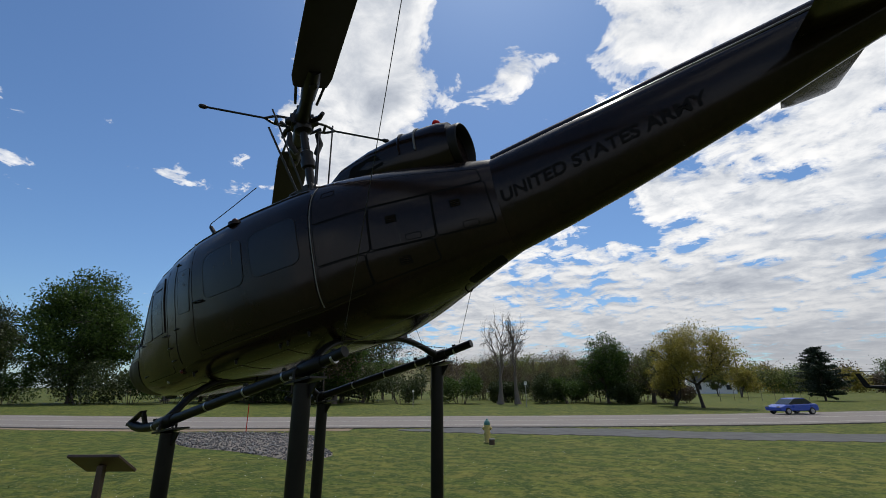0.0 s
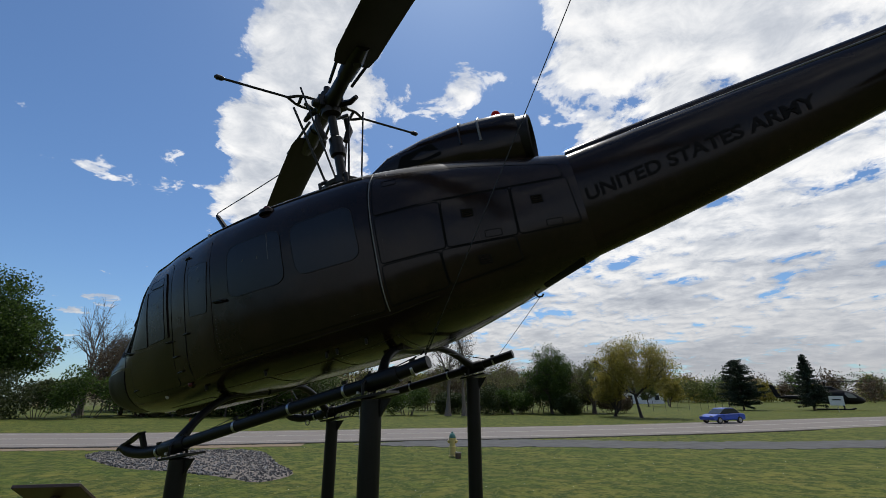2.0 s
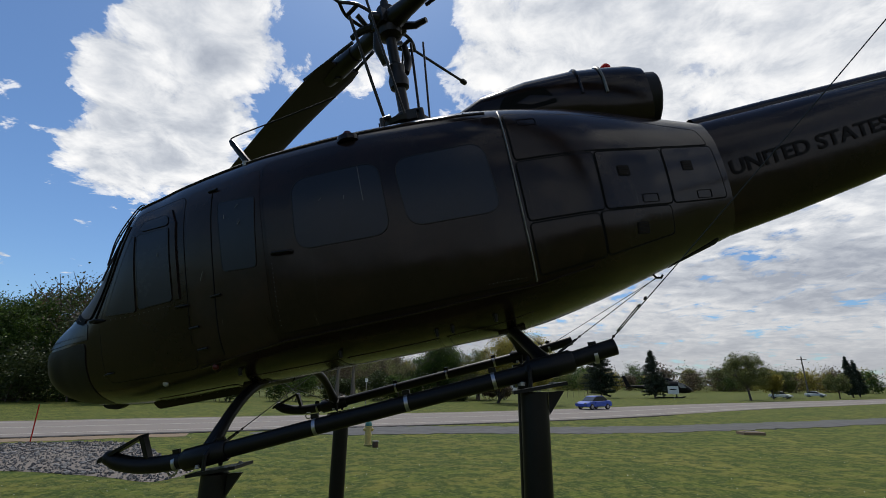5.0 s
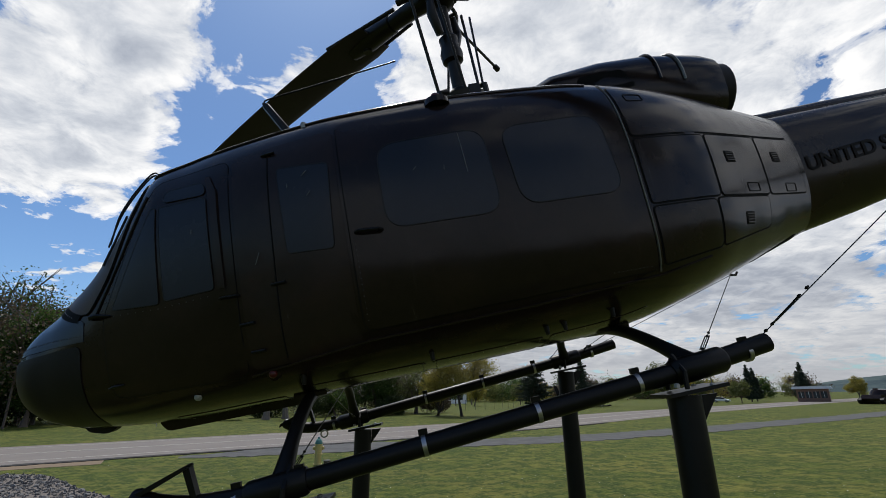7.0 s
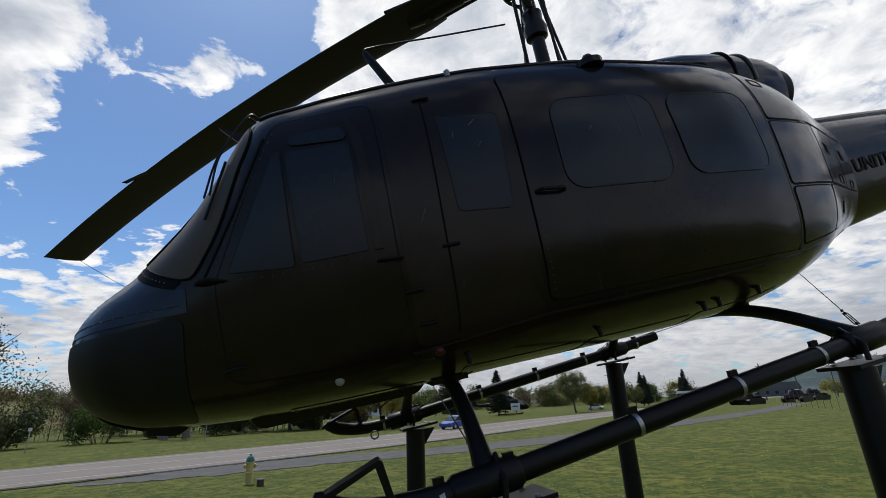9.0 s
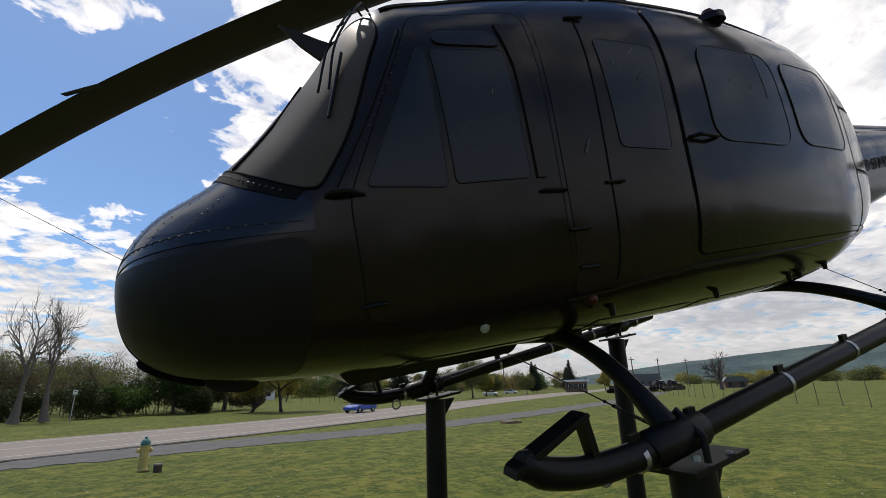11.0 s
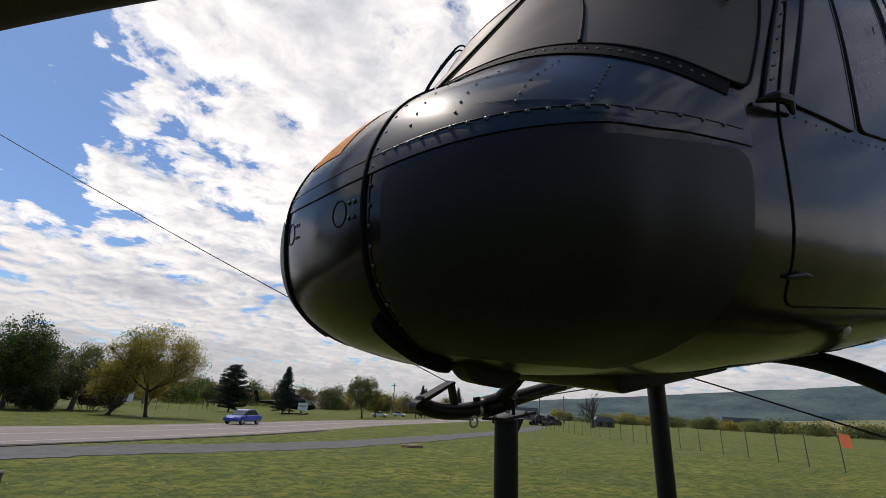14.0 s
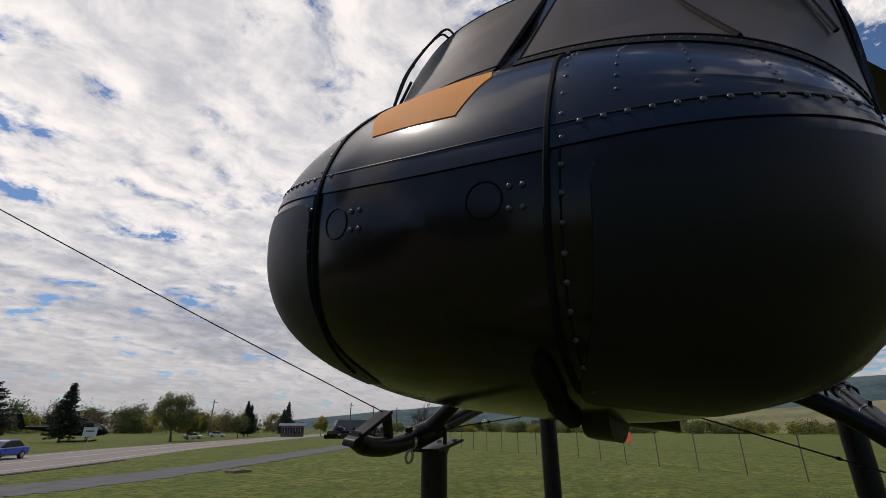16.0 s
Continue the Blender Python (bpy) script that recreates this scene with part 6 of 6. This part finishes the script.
def make_sign():
    ob = thing("information_sign", pose(-1.6, 0.1, 0, 0, 0, 208) @ Matrix.Scale(1.42, 4), "brown metal information panel slanted on a single post", "sign")
    soften(part("post", box(0.075, 0.075, 0.98, Matrix.Translation((0, 0, 0.44))), BROWN, ob), 0.008)
    tilt = Matrix.Translation((0, 0, 0.95)) @ Euler((radians(30), 0, 0)).to_matrix().to_4x4()
    soften(part("frame", box(0.62, 0.44, 0.035, tilt), BROWN, ob), 0.006)
    part("face", box(0.56, 0.38, 0.006, tilt @ Matrix.Translation((0, 0, 0.019))), GALV, ob, "pale printed panel")
    for k in range(6):
        part("text_bar", box(0.44 - 0.05 * (k % 3), 0.016, 0.002, tilt @ Matrix.Translation((0, 0.13 - 0.05 * k, 0.0235))), LETTER, ob)


def make_cover():
    ob = thing("utility_cover", pose(18.8, 25.2, 0) @ Matrix.Scale(1.3, 4), "tan concrete utility cover in the grass", "utility cover")
    soften(part("slab", box(0.9, 0.7, 0.14, Matrix.Translation((0, 0, 0.05))), DIRT, ob), 0.02)
    part("lid", box(0.6, 0.42, 0.02, Matrix.Translation((0, 0, 0.128))), GRAVEL, ob)


make_hydrant()
make_bucket()
make_sign()
make_cover()


def stones():
    """The bed of broken stone between lawn and road."""
    rnd = random.Random(17)
    bed = [(-20, 13.2), (-16, 15.5), (-12.5, 16.2), (-10, 14.5), (-8, 12.6), (-6.4, 11.4), (-5.3, 10.2), (-5.4, 8.6), (-7.2, 9.0), (-10, 9.4), (-13, 9.4), (-16.5, 10.6), (-19, 11.8)]
    pts = [Vector((p.x, p.y)) for p in smooth_path([(a, b, 0) for a, b in bed + bed[:1]], 5)]
    mid = Vector((-11.5, 12))
    v = [Vector((p.x, p.y, 0.008)) for p in pts] + [Vector((mid.x, mid.y, 0.03))]
    n = len(pts)
    g = part("gravel_bed", (v, [(i, (i + 1) % n, n) for i in range(n)]), GRAVEL)
    tagged(g, "pale gravel bed running from the lawn to the road", "gravel", kind="structure")
    shapes = []
    for k in range(6):
        bm = bmesh.new()
        bmesh.ops.create_icosphere(bm, subdivisions=1, radius=0.5)
        for q in bm.verts:
            q.co = Vector((q.co.x * rnd.uniform(0.7, 1.3), q.co.y * rnd.uniform(0.6, 1.1), q.co.z * rnd.uniform(0.4, 0.8)))
        me = bpy.data.meshes.new("stone")
        bm.to_mesh(me)
        bm.free()
        me.materials.append(STONE)
        shapes.append(me)

    def inside(x, y):
        c = False
        for i in range(n):
            a, b = pts[i], pts[i - 1]
            if (a.y > y) != (b.y > y) and x < (b.x - a.x) * (y - a.y) / (b.y - a.y) + a.x:
                c = not c
        return c
    count, tries, rest = 0, 0, []
    while count < 280 and tries < 6000:
        tries += 1
        x, y = rnd.uniform(-19, -7.0), rnd.uniform(9.2, 16.2)
        if not inside(x, y):
            continue
        ob = new("stone", shapes[rnd.randrange(6)])
        s = rnd.uniform(0.10, 0.24)
        ob.parent = g
        ob.matrix_local = Matrix.Translation((x, y, s * 0.16)) @ Euler((rnd.gauss(0, .3), rnd.gauss(0, .3), rnd.uniform(0, 6.3))).to_matrix().to_4x4() @ Matrix.Scale(s, 4)
        count += 1
    for k in range(7000):
        x, y = rnd.uniform(-20, -5.2), rnd.uniform(8.5, 16.4)
        if inside(x, y):
            s = rnd.uniform(0.025, 0.075)
            m = Matrix.Translation((x, y, s * 0.3)) @ Euler((rnd.uniform(0, 3), rnd.uniform(0, 3), 0)).to_matrix().to_4x4()
            v = [m @ Vector(q) * 1 for q in ((s, 0, 0), (-s, 0, 0), (0, s * 0.8, 0), (0, -s * 0.8, 0), (0, 0, s * 0.6), (0, 0, -s * 0.6))]
            rest.append((v, [(0, 2, 4), (2, 1, 4), (1, 3, 4), (3, 0, 4), (2, 0, 5), (1, 2, 5), (3, 1, 5), (0, 3, 5)]))
    tagged(part("loose_gravel", join(*rest), STONE, g), kind="stuff")


def grass():
    """Tufts over the part of the lawn that is seen from close by."""
    g = np.random.default_rng(5)
    n = 200000
    ang = g.uniform(-2.2, 1.25, n)
    r = 3 + 24 * g.uniform(0, 1, n) ** 0.9
    x, y = 2.5 - np.sin(ang) * r, -3.0 + np.cos(ang) * r
    near_road = y < 21.5 + np.where(x > 8, (x - 8) * 0.42, 0) + np.where(x < -5, (x + 5) * 0.5, 0)
    bed = ((x + 12) / 8.0) ** 2 + ((y - 12.2) / 4.2) ** 2 > 1
    ok = near_road & bed
    x, y = x[ok], y[ok]
    n = len(x)
    patchy = np.array([noise.noise(Vector((a * 0.6, b * 0.6, 0))) for a, b in zip(x, y)])
    h = (0.006 + 0.010 * g.uniform(0, 1, n)) * (1 + 0.5 * patchy)
    a = g.uniform(0, 6.283, n)
    w = 0.006 + 0.010 * g.uniform(0, 1, n)
    lean = g.normal(0, 0.05, (n, 2))
    v = np.zeros((n, 3, 3))
    v[:, 0] = np.stack([x - np.cos(a) * w, y - np.sin(a) * w, 0 * x - 0.005], -1)
    v[:, 1] = np.stack([x + np.cos(a) * w, y + np.sin(a) * w, 0 * x - 0.005], -1)
    v[:, 2] = np.stack([x + lean[:, 0], y + lean[:, 1], h], -1)
    ob = part("grass", ([tuple(q) for q in v.reshape(-1, 3)], [(3 * i, 3 * i + 1, 3 * i + 2) for i in range(n)]), BLADES)
    tagged(ob, "short mown grass tufts of the lawn", "grass", kind="stuff")
    rnd = random.Random(3)
    dots = []
    for k in range(900):
        i = rnd.randrange(n)
        c, s = Vector((x[i], y[i], 0.045)), 0.011
        dots.append(([c + Vector((s, 0, 0)), c + Vector((0, s, 0.004)), c + Vector((-s, 0, 0)), c + Vector((0, -s, 0.004)), c + Vector((0, 0, s))], [(0, 1, 4), (1, 2, 4), (2, 3, 4), (3, 0, 4)]))
    tagged(part("clover_heads", join(*dots), WHITE), "small pale clover heads in the lawn", "flowers", kind="stuff")


# ---- fences, signs and far things ----
def fence(line, step, h, name, label, barb=True):
    line, step, h, pts = [afar(*q) for q in line], step * FAR, h * FAR, []
    for a, b in zip(line[:-1], line[1:]):
        n = max(1, round(math.dist(a, b) / step))
        pts += [(a[0] + (b[0] - a[0]) * k / n, a[1] + (b[1] - a[1]) * k / n) for k in range(n)]
    ob = thing(name, Matrix.Identity(4), label, "fence")
    post = mesh_of("post", *join(tube([(0, 0, -0.1), (0, 0, h)], 0.035, 8), *([tube([(0, 0, h), (-0.08, 0.24, h + 0.30)], 0.022, 6)] if barb else [])))
    post.materials.append(FENCE_POST)
    for x, y in pts:
        p = new("post", post)
        p.parent = ob
        p.location = (x, y, 0)
    wires = []
    for z in ([h, h * 0.5, 0.1] if barb else [h * 0.9, h * 0.5]):
        wires.append(tube([(x, y, z) for x, y in pts], 0.004, 4))
    if barb:
        wires.append(tube([(x - 0.08, y + 0.24, h + 0.30) for x, y in pts], 0.004, 4))
    part("rail", join(*wires), WIRE, ob)


fence([(58, 47), (46, 31), (38, 18.5), (33.2, 11.1), (30.4, 7.4), (27.9, 4.2), (22, -3), (10, -17), (-5, -34)], 2.1, 1.55, "field_fence", "chain fence with slanted barbed tops along the field")
fence([(8, 60), (14, 66), (21, 78)], 2.2, 1.3, "post_fence", "low post and wire fence behind the trees", False)


def orange_sign():
    ob = thing("orange_banner", pose(*afar(27.85, 3.95), 0, 0, 0, 78) @ Matrix.Scale(FAR, 4), "orange mesh flag hanging on the field fence", "flag")
    part("mesh", prism([(-0.20, 1.02), (0.18, 1.05), (0.21, 1.62), (-0.19, 1.58)], -0.01, 0.01), ORANGE_MESH, ob)


def road_sign(x, y, h, label, turn=0, plate=(0.45, 0.6)):
    ob = thing("road_sign", pose(*afar(x, y), 0, 0, 0, turn) @ Matrix.Scale(FAR, 4), label, "sign")
    part("post", tube([(0, 0, -0.1), (0, 0, h)], 0.03, 8), GALV, ob)
    part("plate", box(plate[0], 0.015, plate[1], Matrix.Translation((0, -0.035, h - plate[1] / 2))), WHITE, ob)
    part("text_bar", box(plate[0] * 0.6, 0.004, plate[1] * 0.12, Matrix.Translation((0, -0.046, h - plate[1] * 0.4))), LETTER, ob)
    return ob


orange_sign()
road_sign(-8.0, 37.5, 2.2, "small white roadside marker on a thin post", 10, (0.25, 0.3))
road_sign(-17.2, 33.0, 1.5, "small white roadside marker on a thin post", 10, (0.2, 0.2))
road_sign(-72, 23.0, 3.2, "white road sign on a steel post", 60, (0.6, 0.75))
road_sign(27.0, 61.5, 1.7, "square white notice before the parked helicopter", -25, (1.3, 1.0))
ob = thing("marker_stake", pose(-16.5, 15.4, 0) @ Matrix.Scale(1.3, 4), "thin red marker stake at the gravel bed", "stake")
part("rod", tube([(0, 0, -0.05), (0, 0, 1.25)], 0.018, 6), RED_GLASS, ob)


def parked_helicopter():
    ob = thing("parked_helicopter", pose(*afar(29.2, 71.5), 0, 0, 0, -17) @ Matrix.Scale(1.6, 4), "dark parked display helicopter beside a spruce", "helicopter", "display aircraft")
    prof = [(-4.6, 0.10, 1.35, 1.55), (-3.2, 0.18, 1.2, 1.62), (-1.6, 0.30, 1.0, 1.75), (-0.8, 0.75, 0.75, 2.15), (0.6, 0.95, 0.6, 2.3), (1.8, 0.95, 0.6, 2.2), (2.7, 0.8, 0.6, 1.85), (3.3, 0.55, 0.7, 1.4), (3.6, 0.1, 0.9, 1.1)]
    part("body", loft([ring_at(x, w, (a + b) / 2, b, a, 2.4, 2.4, 24) for x, w, a, b in prof]), PANEL_GREY, ob)
    part("engine_cowling", loft([ring_at(x, w, (a + b) / 2, b, a, 2.4, 2.4, 20) for x, w, a, b in ((-1.2, 0.2, 1.9, 2.3), (-0.5, 0.45, 1.9, 2.65), (0.8, 0.45, 1.9, 2.65), (1.4, 0.2, 1.9, 2.3))]), STEEL_BLACK, ob)
    part("tail_fin", prism([(-4.7, 1.4), (-4.1, 1.45), (-4.75, 2.9), (-5.2, 2.9)], -0.05, 0.05), PANEL_GREY, ob)
    part("mast", tube([(0.3, 0, 2.5), (0.3, 0, 3.1)], 0.08, 8), STEEL_BLACK, ob)
    part("rotor_blade", box(11.5, 0.4, 0.05, Matrix.Translation((0.3, 0, 3.12))), BLADE, ob)
    for s in (-1, 1):
        part("skid", tube([(-1.0, s * 0.9, 0.06), (2.2, s * 0.9, 0.06), (2.6, s * 0.9, 0.2)], 0.06, 8), STEEL_BLACK, ob)
        for x in (0.0, 1.6):
            part("strut", tube([(x, s * 0.9, 0.06), (x, s * 0.4, 0.75)], 0.05, 8), STEEL_BLACK, ob)
        # White material on the near pane paints in its pale reflection.
        part("window", prism(rounded([(1.9, 1.35), (2.9, 1.3), (2.5, 1.75), (1.9, 1.95)], 0.1), s * 0.78, s * 0.90), WHITE_LENS if s < 0 else GLASS, ob, "window, pale reflection painted on the near pane")


def tank(x, y, turn):
    ob = thing("tank", pose(*afar(x, y), 0, 0, 0, turn) @ Matrix.Scale(FAR, 4), "dark green parked display tank on the grass", "tank", "display tanks")
    part("hull", prism([(-2.6, 0.75), (-2.3, 1.25), (2.0, 1.25), (2.9, 0.8), (2.5, 0.45), (-2.4, 0.45)], -1.1, 1.1), OLIVE, ob)
    for s in (-1, 1):
        part("track", prism(rounded([(-2.6, 0.0), (2.3, 0.0), (2.8, 0.6), (2.4, 0.85), (-2.5, 0.85), (-2.9, 0.55)], 0.3), s * 1.05, s * 1.5), STEEL_BLACK, ob)
    part("turret", turned([(1.15, 1.25), (1.1, 1.55), (0.85, 1.9), (0.3, 1.98), (0.02, 2.0)], 18), OLIVE, ob)
    part("gun", tube([(0.8, 0, 1.6), (3.8, 0, 1.75)], [0.11, 0.07], 10), OLIVE, ob)
    part("hatch", turned([(0.3, 1.9), (0.3, 2.08), (0.1, 2.12)], 12, Matrix.Translation((-0.2, 0.3, 0))), OLIVE, ob)


def pavilion():
    ob = thing("pavilion", pose(*afar(73, 79.5), 0, 0, 0, -44) @ Matrix.Scale(FAR, 4), "small brown pavilion with pale roof edge", "building")
    part("wall", box(4.6, 3.0, 2.2, Matrix.Translation((0, 0, 1.1))), BRICK, ob)
    part("roof", prism([(-2.9, 2.2), (2.9, 2.2), (2.7, 2.65), (-2.7, 2.65)], -2.0, 2.0), WHITE, ob)
    for k in range(4):
        w = part("window", box(0.85, 0.08, 1.1, Matrix.Translation((-1.6 + 1.07 * k, -1.53, 1.2))), GLASS, ob)
        part("frame", box(0.05, 0.1, 1.1, Matrix.Translation((-1.6 + 1.07 * k, -1.54, 1.2))), WHITE, w)


def house(x, y, turn, w, d, h, label, wall=None, name="house"):
    ob = thing(name, pose(*afar(x, y), 0, 0, 0, turn) @ Matrix.Scale(FAR, 4), label, "building", "far buildings")
    part("wall", box(w, d, h, Matrix.Translation((0, 0, h / 2))), wall or WHITE, ob)
    part("roof", prism([(-w / 2 - 0.4, h), (w / 2 + 0.4, h), (w / 2 - 0.6, h + d * 0.28), (-w / 2 + 0.6, h + d * 0.28)], -d / 2 - 0.4, d / 2 + 0.4), ROOF, ob)
    n = max(2, int(w / 3))
    for k in range(n):
        part("window", box(1.0, 0.08, 1.1, Matrix.Translation((-w / 2 + w * (k + 0.5) / n, -d / 2 - 0.03, h * 0.55))), GLASS, ob)


def car(x, y, turn, mat, label):
    ob = thing("car", pose(x, y, 0.03, 0, 0, turn), label, "car")
    body = prism(rounded([(-2.1, 0.32), (2.05, 0.30), (2.15, 0.62), (1.35, 0.86), (-1.9, 0.95), (-2.15, 0.75)], 0.12, 4), -0.86, 0.86)
    soften(part("body", body, mat, ob), 0.08, 3)
    cab = prism(rounded([(-1.75, 0.90), (1.15, 0.84), (0.35, 1.36), (-0.95, 1.40)], 0.15, 4), -0.70, 0.70)
    soften(part("cabin", cab, GLASS, ob, "dark glass cabin"), 0.06, 3)
    part("roof", prism(rounded([(-1.0, 1.36), (0.35, 1.33), (0.25, 1.42), (-0.85, 1.45)], 0.04, 3), -0.66, 0.66), mat, ob)
    for sx in (-1.32, 1.30):
        for s in (-1, 1):
            w = part("wheel", turned([(0.2, -0.1), (0.30, -0.1), (0.32, -0.06), (0.32, 0.06), (0.30, 0.1), (0.2, 0.1)], 20, Matrix.Translation((sx, s * 0.80, 0.31)) @ Euler((radians(90), 0, 0)).to_matrix().to_4x4()), TYRE, ob)
            part("rim", turned([(0.02, -0.105), (0.19, -0.105), (0.19, 0.105), (0.02, 0.105)], 14, Matrix.Translation((sx, s * 0.80, 0.31)) @ Euler((radians(90), 0, 0)).to_matrix().to_4x4()), GALV, w)
    for s in (-1, 1):
        part("headlight", box(0.12, 0.3, 0.12, Matrix.Translation((2.06, s * 0.6, 0.66))), WHITE_LENS, ob)
        part("tail_light", box(0.08, 0.3, 0.12, Matrix.Translation((-2.1, s * 0.6, 0.78))), RED_GLASS, ob)


parked_helicopter()
tank(66, 60, 20)
tank(76, 60, 24)
tank(87, 66, 15)
pavilion()
house(9, 124, 6, 9, 7, 2.6, "white single-storey house behind the trees")
house(-62, 150, -15, 12, 7, 3.0, "white house at the foot of the rise")
house(-45, 138, 10, 9, 6, 2.6, "white house at the foot of the rise")
house(175, 152, -40, 16, 9, 2.8, "long pale grey shed beyond the display", ROOF, "shed")
house(340, 165, -62, 11, 7, 2.2, "long white shed beyond the field", None, "shed")
house(108, 66, -50, 4.5, 4, 1.3, "low brown shed beside the bare tree", BRICK, "shed")
house(330, 110, -70, 20, 12, 4, "white farm building beyond the field", None, "barn")
car(15.4, 50.5, 219, CAR_BLUE, "bright blue hatchback on the road")
car(86, 125, -42, WHITE, "white parked car near the far trees")
car(68, 108, -42, WHITE, "white parked car near the far trees")


def utility_pole(x, y, h):
    ob = thing("utility_pole", pose(*afar(x, y), 0) @ Matrix.Scale(FAR, 4), "grey wooden utility pole with a crossarm", "pole", "utility poles")
    part("pole", tube([(0, 0, -0.2), (0, 0, h)], [0.16, 0.11], 8), BARK_PALE, ob)
    part("crossarm", box(2.0, 0.1, 0.12, Matrix.Translation((0, 0, h - 0.6))), BARK_PALE, ob)


for x, y, h in ((96, 84, 8), (108, 86, 8), (122, 88, 8), (140, 92, 8.5), (70, 104, 8), (13, 100, 8)):
    utility_pole(x, y, h)
ob = thing("water_tower", pose(*afar(420, 200), 0) @ Matrix.Scale(FAR, 4), "white water tower on the far plain", "tower")
part("stem", tube([(0, 0, -1), (0, 0, 7)], 0.8, 10), WHITE, ob)
part("tank", turned([(0.9, 6.5), (2.4, 7.5), (2.7, 8.6), (2.2, 9.8), (0.3, 10.3)], 16), WHITE, ob)
stones()
grass()
